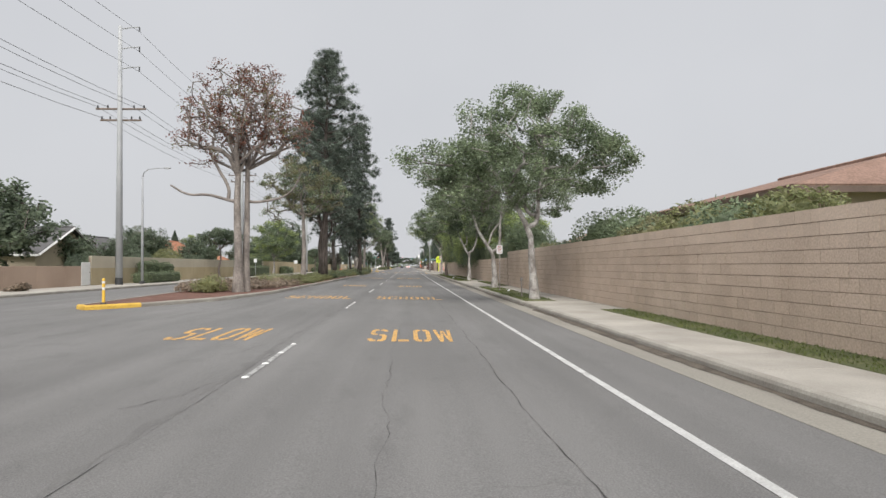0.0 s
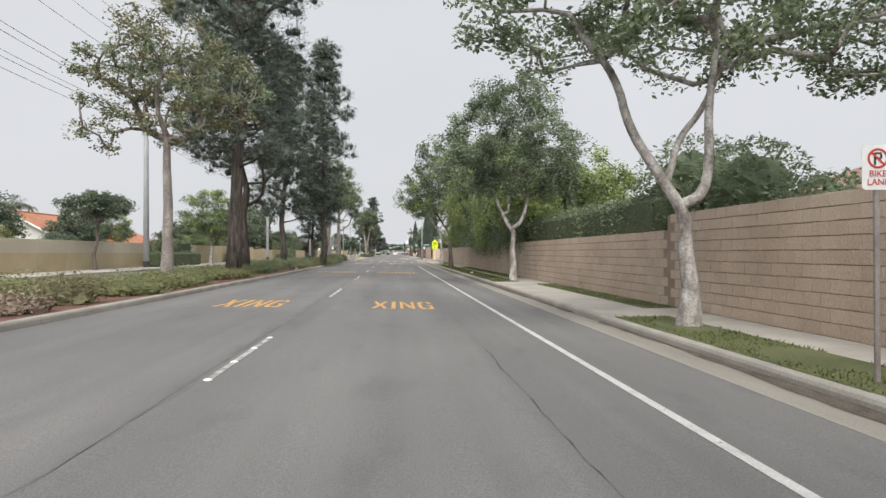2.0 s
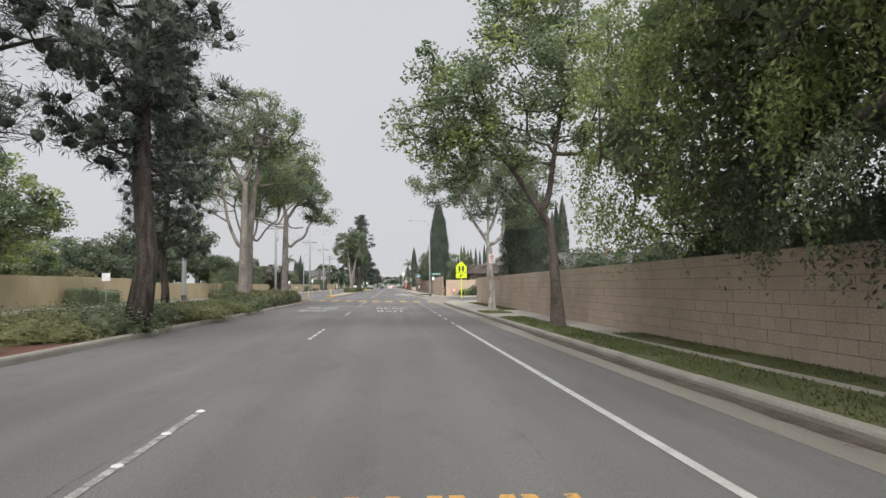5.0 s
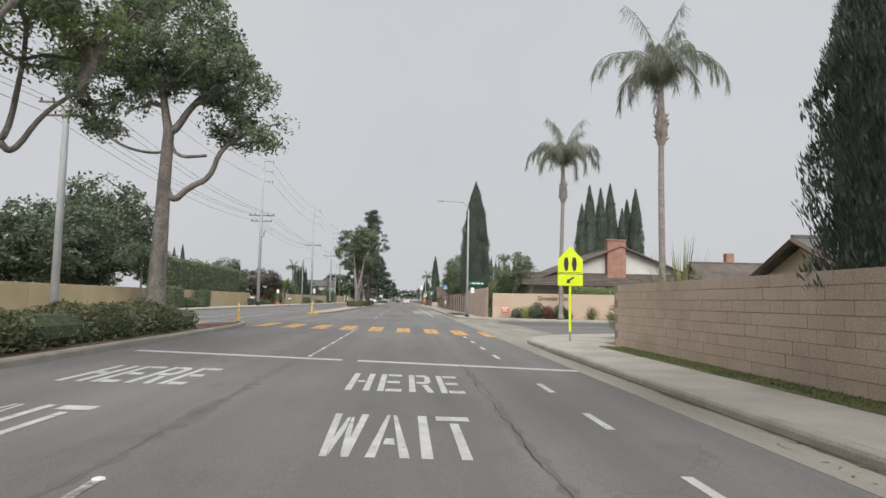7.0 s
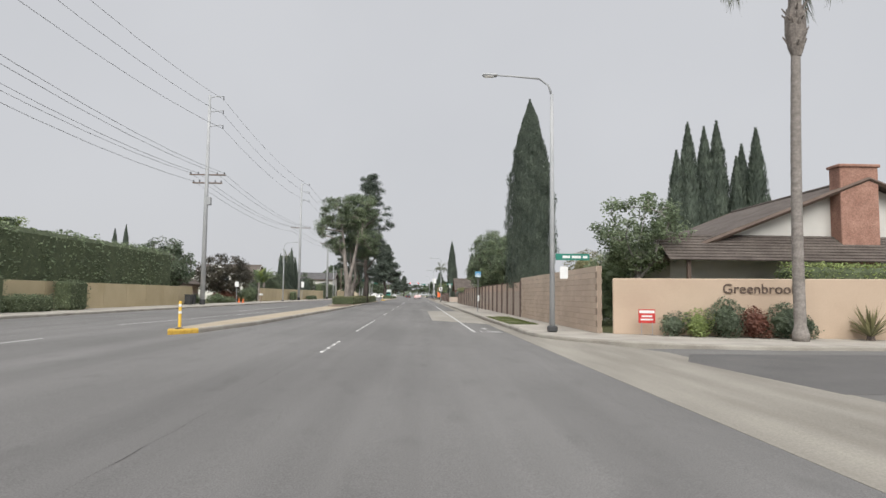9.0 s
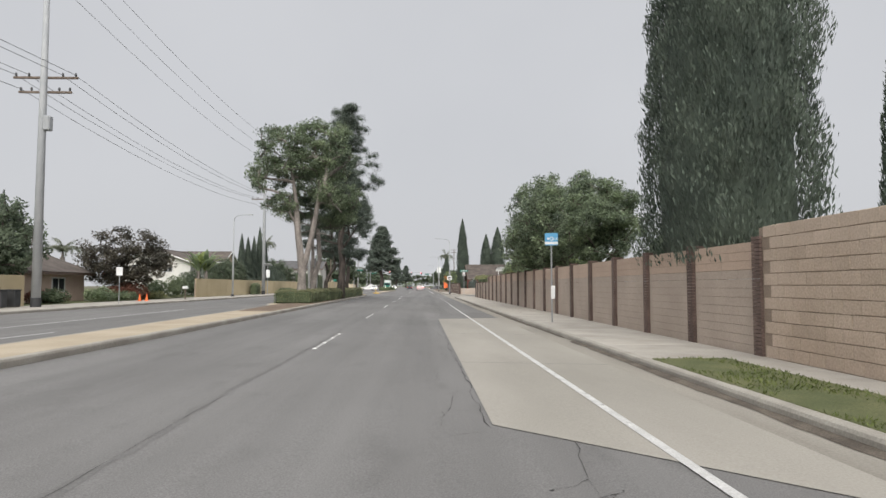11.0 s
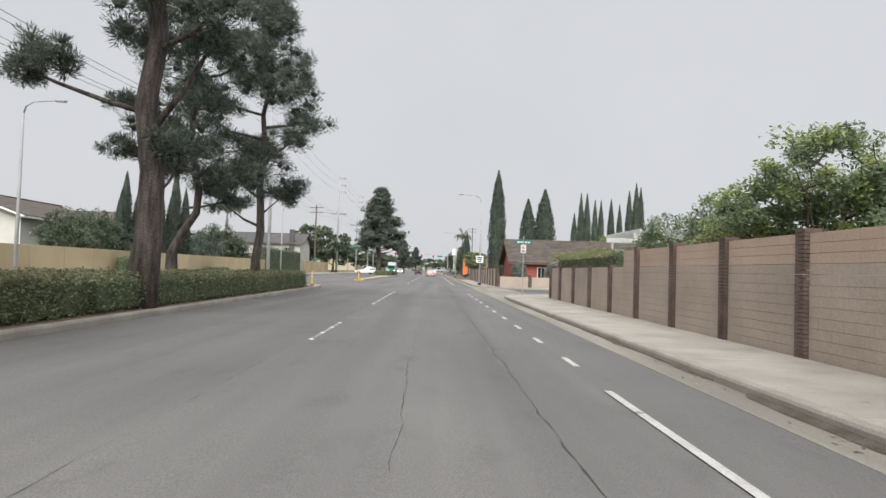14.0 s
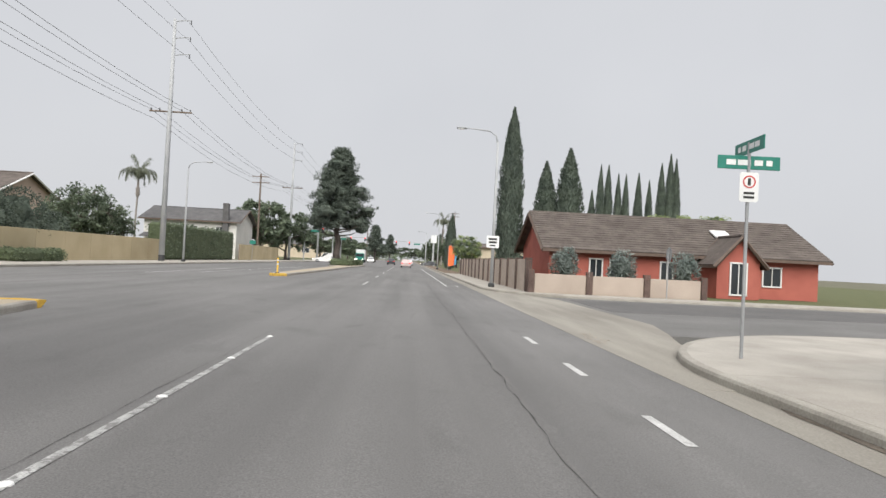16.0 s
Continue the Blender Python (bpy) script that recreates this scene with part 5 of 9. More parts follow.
put(tree("street_tree", 16, [(0, 0, 0), (0.0, 0, 1.0), (-0.03, 0.0, 2.2), (-0.05, 0, 3.4)],
         [(-0.4, 0.5, 7.4, 3.2, 3.0, 1.9), (2.0, 0, 7.0, 2.2, 2.4, 1.9), (-2.6, 0.3, 6.9, 1.9, 2.2, 1.3), (1.6, 0, 5.4, 1.2, 1.4, 0.8), (-0.9, 0, 5.3, 0.8, 0.9, 0.5)],
         0.19, 200, 115, 0.14, 0.48, L_GREEN, M_BARK, "street tree with a smooth pale trunk and open crown", clump=0.5, shell=0.5, wobble=0.2, second=(L_DEEP, 0.3),
         boughs=[([(-0.3, 0, 4.0), (-1.0, 0, 5.0), (-1.6, 0, 6.2)], 0.11, 0.06), ([(0.35, 0, 3.8), (0.75, 0, 4.3), (0.75, 0.1, 5.4)], 0.12, 0.07), ([(0.0, 0, 4.5), (0.4, 0, 5.7), (0.75, 0.1, 6.6)], 0.11, 0.06)]), 5.55, 97.8, WZ, 0)
again(bpy.data.objects["street_tree"], 5.3, -14.0, WZ, 120)

# ---- median trees ----
MZ = 0.30
put(tree("median_tree", 21, [(0, 0, 0), (0.02, 0, 1.5), (-0.02, 0, 3.0), (-0.05, 0, 4.5), (0.0, 0, 5.8)],
         [(-0.2, 0, 9.0, 2.3, 2.4, 2.6), (-1.9, 0.2, 8.0, 1.4, 1.8, 1.8), (1.6, 0, 8.4, 1.2, 1.8, 1.7)],
         0.24, 250, 23, 0.12, 0.6, L_RED, M_BARK_TAN, "half-dead median tree with sparse dry red leaves", shun=2.2, mains=9, clump=0.42, shell=0.35, second=(L_OLIVE, 0.15), wobble=0.28,
         boughs=[([(-0.5, 0, 4.6), (-1.5, 0.1, 4.9), (-2.4, 0, 4.8), (-3.2, 0, 5.3)], 0.09, 0.04), ([(-0.4, 0, 5.2), (-1.0, 0, 6.2), (-1.5, 0, 7.4)], 0.1, 0.05)]), -8.55, 23.7, MZ - 0.05, 5)
put(tree("median_tree", 20, [(0, 0, 0), (0.02, 0, 1.5), (0.06, 0, 3.0), (0.08, 0, 4.6), (0.1, 0, 6.2)],
         [(0.4, 0, 9.2, 2.0, 2.2, 2.4), (1.9, 0, 8.2, 1.3, 1.6, 1.6)],
         0.2, 210, 23, 0.12, 0.6, L_RED, M_BARK_TAN, "half-dead median tree with sparse dry red leaves", shun=2.2, mains=9, clump=0.42, shell=0.35, second=(L_OLIVE, 0.3), wobble=0.28,
         boughs=[([(0.4, 0, 4.5), (1.2, 0, 4.6), (2.0, 0, 4.8), (2.5, -0.1, 5.3), (2.8, -0.1, 6.0)], 0.085, 0.03)]), -8.27, 24.05, MZ - 0.05, 0)
put(tree("median_tree", 22, [(0, 0, 0), (0.02, 0, 1.5), (0.05, 0, 3.0), (0.0, 0, 4.4), (0.0, 0, 5.6)],
         [(0.0, 0, 8.6, 2.3, 2.3, 2.0), (-2.2, 0.2, 7.6, 1.5, 1.8, 1.5), (2.2, 0, 7.4, 1.6, 1.8, 1.6), (0.2, 0, 6.2, 2.0, 1.8, 0.9), (-2.6, 0, 5.6, 0.8, 0.8, 0.6)],
         0.22, 180, 72, 0.15, 0.5, L_OLIVE, M_BARK_TAN, "thinning median tree with olive and rusty leaves", clump=0.48, shell=0.4, second=(L_GREEN, 0.4), wobble=0.24), -8.8, 44.9, MZ, 0)
put(tree("median_tree", 23, [(0, 0, 0), (0.0, 0, 1.8), (0.02, 0, 3.6), (0.05, 0.0, 5.4), (0.1, 0, 7.2)],
         [(-0.6, 0, 11.0, 2.8, 2.8, 2.4), (-2.6, 0, 8.6, 1.8, 2.2, 1.6), (-2.4, 0, 7.0, 1.2, 1.3, 0.7)],
         0.31, 150, 82, 0.17, 0.4, L_GREEN, M_BARK_TAN, "tall median tree with a thick smooth pale trunk", clump=0.55, wobble=0.2, droop=0.5, second=(L_DEEP, 0.3),
         boughs=[([(-0.3, 0, 3.6), (-0.9, 0, 5.0), (-1.1, 0, 6.2), (-1.4, 0, 8.2)], 0.13, 0.06), ([(-0.95, 0, 5.1), (-1.9, 0, 5.7), (-3.0, 0, 6.2)], 0.08, 0.04), ([(-0.3, 0, 7.8), (-0.8, 0, 8.6), (-1.2, 0, 10)], 0.14, 0.07), ([(0.3, 0, 7.9), (0.5, 0, 10)], 0.12, 0.07)]), -8.75, 101.2, MZ, 0)
put(tree("median_tree", 24, [(0, 0, 0), (0.1, 0, 1.8), (0.25, 0, 3.6), (0.4, -0.1, 5.4), (0.6, -0.2, 7.4)],
         [(1.0, 0, 11.0, 2.6, 2.6, 2.2), (2.6, 0.4, 8.8, 2.0, 2.2, 1.7), (2.6, 1.0, 7.0, 1.2, 1.3, 0.8)],
         0.29, 150, 82, 0.17, 0.4, L_GREEN, M_BARK_TAN, "tall median tree with a smooth leaning trunk", clump=0.55, wobble=0.2, droop=0.5, second=(L_LIME, 0.2),
         boughs=[([(0.8, 0.1, 5.4), (1.5, 0.5, 5.2), (1.9, 0.7, 5.0), (2.3, 0.9, 6.0), (3.0, 1.1, 6.6)], 0.09, 0.04), ([(1.0, 0, 7.4), (2.0, 0.2, 7.6), (3.0, 0.4, 7.5)], 0.1, 0.04), ([(0.8, -0.2, 8.4), (1.0, 0, 10)], 0.15, 0.08)]), -8.92, 102.3, MZ, 0)
put(tree("median_tree", 25, [(0, 0, 0), (0.0, 0, 1.4), (0.05, 0, 2.8), (0.1, 0.0, 3.9)],
         [(-0.4, 0, 9.4, 2.6, 2.4, 2.2), (2.4, 0, 8.6, 2.0, 2.2, 1.7), (-2.4, 0, 7.6, 1.3, 1.6, 1.1), (0.8, 0, 7.2, 1.8, 1.6, 0.8)],
         0.21, 220, 84, 0.16, 0.42, L_GREEN, M_BARK_TAN, "forked median tree with upswept limbs", clump=0.5, shell=0.5, wobble=0.18, droop=0.3, second=(L_LIME, 0.3),
         boughs=[([(-0.3, 0, 4.4), (-0.8, 0, 5.4), (-1.1, 0, 6.8)], 0.09, 0.05), ([(0.0, 0, 4.8), (-0.15, 0, 6.6)], 0.1, 0.05), ([(0.35, 0, 4.6), (0.6, 0, 6.6)], 0.1, 0.05), ([(0.5, 0, 4.3), (1.1, 0, 5.3), (1.9, 0, 5.9)], 0.09, 0.04)]), -9.8, 107.8, MZ, 0)
put(tree("median_tree", 26, [(0, 0, 0), (-0.02, 0, 1.7), (0.02, 0, 3.4), (0.04, 0, 5.0), (0.1, 0, 6.8)],
         [(0.0, 0, 10.2, 2.4, 2.4, 1.9), (1.9, 0, 8.9, 1.7, 2.0, 1.3), (2.9, 0.1, 7.0, 1.2, 1.3, 0.9), (-2.2, 0, 8.6, 1.7, 2.0, 1.4), (-2.4, 0, 7.1, 0.9, 1.0, 0.4)],
         0.32, 250, 120, 0.18, 0.42, L_GREEN, M_BARK_TAN, "median tree with a stout tan trunk and glossy leaves", clump=0.55, wobble=0.18, second=(L_DEEP, 0.4), droop=0.4,
         boughs=[([(0.35, 0, 4.3), (0.9, 0, 4.9), (1.6, 0, 5.2), (1.9, 0, 6.3), (2.9, 0, 6.9)], 0.13, 0.07), ([(0.35, 0, 5.9), (1.4, 0, 6.0)], 0.07, 0.05), ([(-0.3, 0, 6.0), (-1.4, 0, 6.2), (-2.4, 0, 6.9)], 0.06, 0.03), ([(0.35, 0, 6.9), (0.8, 0, 7.7), (1.6, 0, 8.5)], 0.16, 0.08), ([(0.05, 0, 7.0), (-0.1, 0, 7.8), (-0.3, 0, 9.2)], 0.19, 0.09)]), -8.55, 114.9, MZ, 0)
put(tree("median_tree", 27, [(0, 0, 0), (0, 0, 1.2), (0.0, 0, 2.3), (-0.15, 0, 3.6), (-0.35, 0, 5.2), (-0.5, 0, 7.0)],
         [(-1.0, 0, 10.8, 2.4, 2.4, 2.2), (-2.5, 0, 8.8, 1.3, 1.8, 1.7), (1.4, 0, 10.8, 2.2, 2.2, 2.2), (1.6, 0.4, 8.0, 1.6, 1.8, 1.2), (-1.6, 0, 7.0, 1.2, 1.2, 0.7)],
         0.34, 280, 115, 0.2, 0.36, L_GREEN, M_BARK_TAN, "twin-stemmed median tree with thick smooth trunks and drooping leaves", clump=0.55, wobble=0.16, droop=0.6, second=(L_DEEP, 0.35),
         boughs=[([(0.12, 0, 2.5), (0.4, 0, 3.6), (0.7, 0, 5.0), (1.05, 0, 6.8), (1.2, 0, 8.6)], 0.25, 0.13), ([(-0.5, 0, 7.1), (-0.62, 0, 8.2), (-0.95, 0, 10.2)], 0.19, 0.08), ([(-0.6, 0, 5.8), (-0.95, 0, 6.3), (-0.9, 0, 7.6)], 0.1, 0.06), ([(0.4, 0.3, 4.6), (1.0, 0.8, 5.0), (1.8, 1.2, 4.8)], 0.06, 0.03), ([(1.2, 0, 7.0), (2.0, 0.2, 7.1), (2.7, 0.4, 6.4)], 0.08, 0.04)]), -8.3, 198.3, MZ, 0)
put(tree("median_tree", 28, [(0, 0, 0), (0.0, 0, 1.2), (0.1, 0, 1.9), (0.3, 0, 2.6), (0.48, 0, 3.2), (0.36, 0, 4.8), (0.25, 0, 6.2)],
         [(0.0, 0, 9.6, 2.3, 2.2, 2.2), (2.0, 0, 8.0, 1.8, 1.8, 1.6), (-1.2, 0, 7.2, 1.4, 1.6, 1.0), (1.2, 0.2, 6.2, 1.2, 1.2, 0.7), (2.4, 0, 6.6, 1.0, 1.2, 0.6)],
         0.25, 230, 120, 0.2, 0.36, L_GREEN, M_BARK_TAN, "forked median tree with smooth trunks and drooping leaves", clump=0.52, wobble=0.16, droop=0.6, second=(L_DEEP, 0.4),
         boughs=[([(-0.06, 0.1, 0.9), (-0.2, 0.12, 1.9), (-0.1, 0.1, 2.9), (-0.06, 0.05, 3.6), (-0.14, 0, 5.0), (-0.2, 0, 6.6), (-0.4, 0, 8.4)], 0.17, 0.1), ([(0.35, 0, 5.6), (1.0, 0, 5.75), (1.7, 0, 5.6), (2.4, 0.1, 6.0)], 0.07, 0.03), ([(-0.2, 0, 5.5), (-0.9, 0, 5.3), (-1.5, 0, 5.5)], 0.07, 0.03), ([(-0.2, 0, 5.8), (-0.9, 0.1, 6.1), (-1.7, 0, 6.3)], 0.07, 0.03), ([(0.25, 0, 6.2), (0.1, 0, 7.4), (0.4, 0, 9.0)], 0.16, 0.07)]), -8.3, 203.1, MZ, 0)

pine_label = "tall dark pine with clouds of needles, in the median"
put(pine("pine_tree", 31, 21.5, 6.0, 0.34, 4.4, 64, 70000, pine_label, fine=0.6, lean=(0.4, 0.3)), -8.05, 51.8, MZ, 0)
put(pine("pine_tree", 32, 17.5, 6.4, 0.28, 4.4, 48, 68000, pine_label, fine=0.56, lean=(-0.3, 0),
                  boughs=[([(0.1, 0, 4.1), (0.75, 0, 4.4), (1.1, 0, 4.9), (1.15, 0, 5.8), (0.9, 0, 7.2)], 0.13, 0.08), ([(1.1, 0, 5.6), (1.9, 0, 6.2), (2.6, 0, 6.9)], 0.08, 0.04)]), -9.4, 60.0, MZ, 0)
PINE_C = put(pine("pine_tree", 33, 19.0, 4.2, 0.27, 3.2, 56, 56000, pine_label, fine=0.62), -9.9, 76.2, MZ, 0)
put(pine("pine_tree", 34, 21.0, 4.4, 0.3, 3.0, 62, 60000, pine_label, lean=(0.3, 0), fine=0.62), -7.05, 80.9, MZ, 0)
again(PINE_C, -8.9, 88.5, MZ, 70, 0.6)
put(pine("pine_tree", 35, 17.6, 6.9, 0.36, 3.4, 27, 66000, pine_label, fine=0.56, lean=(0.5, 0),
                  boughs=[([(0.0, 0, 4.9), (-1.1, 0.1, 5.2), (-2.3, 0, 5.6), (-3.0, 0, 5.9)], 0.08, 0.03), ([(0.1, 0, 4.4), (0.9, 0.1, 5.6), (1.5, 0, 6.6)], 0.1, 0.05), ([(0.1, 0, 2.6), (0.6, 0.1, 3.2), (0.9, 0.1, 3.9)], 0.05, 0.02)]), -7.3, 211.4, MZ, 0)
PINE_N = put(pine("pine_tree", 36, 14.2, 4.6, 0.23, 3.2, 24, 70000, pine_label, fine=0.56, lean=(0.3, 0),
                  boughs=[([(0.0, 0, 3.0), (-0.7, 0.1, 3.3), (-1.5, 0, 3.9), (-2.2, 0, 4.6)], 0.07, 0.03), ([(0.05, 0, 3.4), (0.5, 0.1, 3.9), (1.0, 0, 4.3)], 0.05, 0.02), ([(0.0, 0, 4.3), (-0.9, -0.1, 5.0), (-1.8, 0, 5.4)], 0.06, 0.03)]), -8.3, 225.4, MZ, 0)
put(pine("pine_tree", 38, 12.6, 4.0, 0.26, 2.8, 17, 52000, "leaning dark pine with a twisted trunk, in the median", fine=0.5, line=((0.15, 0.0, 0.27), (0.0, 0.7, 0.24), (-0.01, 1.5, 0.2), (0.30, 2.2, 0.15), (0.84, 3.05, 0.14), (0.89, 3.85, 0.135), (0.65, 4.9, 0.125), (0.54, 5.6, 0.12), (0.6, 9.0, 0.08), (0.5, 12.0, 0.03), (0.5, 13.0, 0.02)),
         boughs=[([(0.5, 0, 4.6), (-0.6, 0.1, 4.9), (-1.9, 0, 5.3)], 0.06, 0.03), ([(0.4, 0, 3.2), (1.1, 0.1, 3.3), (1.9, 0, 3.5)], 0.05, 0.03), ([(0.6, 0, 5.6), (-0.5, 0.1, 6.1), (-1.9, 0, 7.0)], 0.06, 0.03)]), -9.75, 219.3, MZ, 0)
PINE_K = put(pine("pine_tree", 37, 15.5, 5.0, 0.5, 4.5, 110, 42000, "broad cone-shaped pine on the far median", cone=1.0, fine=2.0), -9.6, 310.0, MZ, 0)
again(PINE_K, -10.5, 425.0, 0.05, 90, 0.75)
again(PINE_K, -9.6, 560.0, 0.05, 30, 0.9)
again(PINE_N, 12.0, 470.0, -0.95, 30, 0.9)

# ---- the weeping yellow-green tree and other trees behind the wall ----
WEEP = [(-0.9, 0, 6.8, 3.2, 5.4, 3.3), (-2.0, 4.2, 5.6, 2.5, 3.6, 3.4), (-1.9, -4.2, 5.6, 2.4, 4.0, 3.4), (-1.3, -9.0, 5.0, 2.4, 3.4, 2.9), (-0.3, -1.0, 9.0, 2.9, 4.4, 2.0), (1.0, -13.0, 4.6, 2.4, 3.0, 2.4)]
weep = put(tree("weeping_tree", 41, [(0, 0, 0), (-0.1, 0, 1.2), (0, 0, 2.4), (-0.3, 0, 3.6)], WEEP,
                0.35, 760, 72, 0.12, 0.45, L_GREEN, M_BARK_DARK, "large yellow-green weeping tree hanging over the block wall", clump=0.5, shell=0.85, droop=0.9, heart=0.84, second=(L_LIME, 0.74)), 8.9, 72.0, WZ, 0)
WIDE = [(*b[:3], b[3] * 1.07, b[4] * 1.05, b[5] * 1.06) for b in WEEP]
strands(weep, 411, WIDE[:5], 185, 1.5, 0.10, ((L_LIME, 0.84, "hanging_leaves"), (L_GREEN, 0.16, "hanging_green_leaves")))
HANG = [(-2.3, -16.0 + 2.4 * k, 2.9 + 0.3 * (k % 2), 0.45, 1.4, 0.7) for k in range(8)]
# Near end and wall overhang in darker leaves: shade put into leaf colour.
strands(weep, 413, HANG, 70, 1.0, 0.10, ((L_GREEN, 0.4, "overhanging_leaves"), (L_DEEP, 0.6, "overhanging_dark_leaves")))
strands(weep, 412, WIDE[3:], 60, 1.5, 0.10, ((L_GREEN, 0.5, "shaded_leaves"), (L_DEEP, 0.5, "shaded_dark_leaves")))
put(tree("weeping_tree", 42, [(0, 0, 0), (0, 0, 1.2), (0, 0, 2.2)],
         [(-1.0, 0, 4.6, 1.6, 1.8, 2.6), (0.4, 0, 4.0, 1.6, 2.0, 1.8)],
         0.16, 120, 165, 0.15, 0.42, L_LIME, M_BARK_DARK, "slim yellow-green weeping tree over the block wall", heart=0.8, clump=0.5, shell=0.6, droop=0.9, flat=1.3), 7.9, 57.4, WZ, 0)
put(tree("garden_tree", 43, [(0, 0, 0), (0.1, 0, 1.4), (0, 0, 2.8)],
         [(0, 0, 6.2, 3.8, 4.6, 2.9), (-1.2, -4.4, 5.0, 2.8, 3.2, 2.6), (-0.8, 2.8, 5.2, 2.8, 2.8, 2.6), (-2.4, -1.0, 3.9, 2.0, 4.4, 1.7)],
         0.32, 720, 104, 0.18, 0.42, L_GREEN, M_BARK_DARK, "large leafy tree hanging over the garden wall", clump=0.55, shell=0.45, droop=0.45, second=(L_DEEP, 0.45)), 9.9, 195.6, WZ, 0)
put(tree("garden_tree", 44, [(0, 0, 0), (0.1, 0, 1.2), (0, 0, 2.4)],
         [(0, 0, 5.6, 2.6, 3.0, 2.4), (-0.8, -2.2, 4.6, 2.0, 2.2, 1.8)],
         0.2, 210, 147, 0.19, 0.42, L_GREEN, M_BARK_DARK, "leafy garden tree behind the wall", clump=0.55, shell=0.45, droop=0.4, second=(L_DEEP, 0.5)), 9.6, 186.4, WZ, 0, 0.88)
put(tree("garden_tree", 45, [(0, 0, 0), (0.1, 0, 1.2), (0, 0, 2.4)],
         [(0, 0, 4.6, 2.0, 2.0, 1.7), (-1.1, 1.4, 3.6, 1.5, 1.6, 1.2), (1.2, 0.4, 3.7, 1.4, 1.4, 1.2)],
         0.15, 170, 130, 0.17, 0.42, L_GREEN, M_BARK_DARK, "garden tree with bright leaves behind the wall", clump=0.5, shell=0.6, second=(L_LIME, 0.3)), 11.2, 213.4, WZ, 0, 0.95)
put(tree("garden_tree", 46, [(0, 0, 0), (0.1, 0, 1.2), (0, 0, 2.2)],
         [(0, 0, 4.3, 1.9, 1.9, 1.7), (0.6, 0.8, 3.6, 1.3, 1.3, 1.1)],
         0.12, 100, 120, 0.17, 0.5, L_GREEN, M_BARK, "small rounded garden tree with pale leaves", clump=0.5, shell=0.65), 9.9, 151.5, WZ, 0)
again(bpy.data.objects["garden_tree.003"], 10.5, 222.8, WZ, 140, 0.7)
again(bpy.data.objects["garden_tree.003"], 11.2, 219.4, WZ, 60, 0.78)
put(tree("garden_tree", 47, [(0, 0, 0), (0.1, 0, 1.2), (0, 0, 2.4)],
         [(0, 0, 4.0, 2.0, 2.2, 1.4), (-0.5, 1.5, 3.6, 1.5, 1.6, 1.0)],
         0.15, 100, 120, 0.18, 0.45, L_LIME, M_BARK_DARK, "yellow-green garden tree behind the hedge", clump=0.5, shell=0.65), 12.0, 59.0, WZ, 0, 1.4)

# ---- cypresses ----
CYP = cypress("cypress_tree", 51, 16.2, 1.6, 76000, "tall dark cypress rising behind the garden wall and hanging over it", 2.0, 2.6, 2.2)
put(CYP, 8.3, 170.2, WZ)
put(cypress("cypress_tree", 54, 8.8, 1.5, 30000, "broad dark cypress bulging over the block wall", 1.6, 3.2), 8.6, 102.9, WZ)
CYP2 = put(cypress("cypress_tree", 52, 14.2, 1.0, 9000, "tall narrow cypress beside the red house", 0.4, 2.9), 8.1, 275.0, WZ)
CYP3 = put(cypress("cypress_tree", 53, 12.5, 0.95, 5200, "tall narrow cypress behind the houses", 0.4, 2.6), 14.2, 290.0, WZ, 0, 1.4, 1.0)
again(CYP2, 9.0, 282.0, WZ, 60, 0.9, 0.75)
for x, y, h, s in ((16.7, 290, 1.12, 1.7), (27.9, 320, 1.08, 0.8), (29.2, 320, 1.4, 0.8), (30.4, 320, 1.4, 0.9), (32.0, 320, 1.3, 0.75), (33.2, 320, 1.3, 0.75), (35.2, 320, 1.32, 0.85), (36.9, 320, 1.24, 0.75), (38.8, 320, 1.46, 0.9), (40.2, 320, 1.58, 1.0), (41.1, 320, 1.52, 0.9),
                   (27.3, 186, 1.53, 1.35), (29.0, 186, 1.5, 1.2), (30.8, 187, 1.57, 1.35), (32.3, 186, 1.26, 1.1), (33.4, 187, 1.38, 1.2), (34.4, 186, 1.5, 1.3), (26.1, 186, 1.3, 1.2),
                   (-27.3, 250.9, 0.54, 0.62), (-27.7, 251.9, 0.62, 0.69), (-28.0, 253.2, 0.76, 0.62), (-27.3, 254.3, 0.66, 0.69), (-27.7, 255.6, 0.71, 0.62), (-28.0, 256.8, 0.74, 0.69), (-27.3, 257.9, 0.76, 0.62), (-27.7, 259.1, 0.70, 0.69), (-28.0, 260.4, 0.76, 0.62), (-27.3, 261.6, 0.69, 0.69), (-27.7, 262.8, 0.74, 0.62), (-28.0, 264.2, 0.92, 0.69), (-27.3, 265.2, 0.76, 0.62), (-27.7, 266.3, 0.65, 0.69), (-27.0, 252.4, 0.40, 1.25), (-27.0, 255.0, 0.43, 1.25), (-27.0, 258.4, 0.45, 1.25), (-27.0, 261.2, 0.42, 1.25), (-27.0, 263.6, 0.45, 1.25), (-47.5, 224, 0.9, 0.7), (-45.8, 224, 0.95, 0.7), (-50, 130, 0.75, 1.2), (6.9, 330, 0.7, 0.9), (7.6, 336, 0.8, 0.9)):
    again(CYP3, x, y, WZ, 37 * x, s, h)

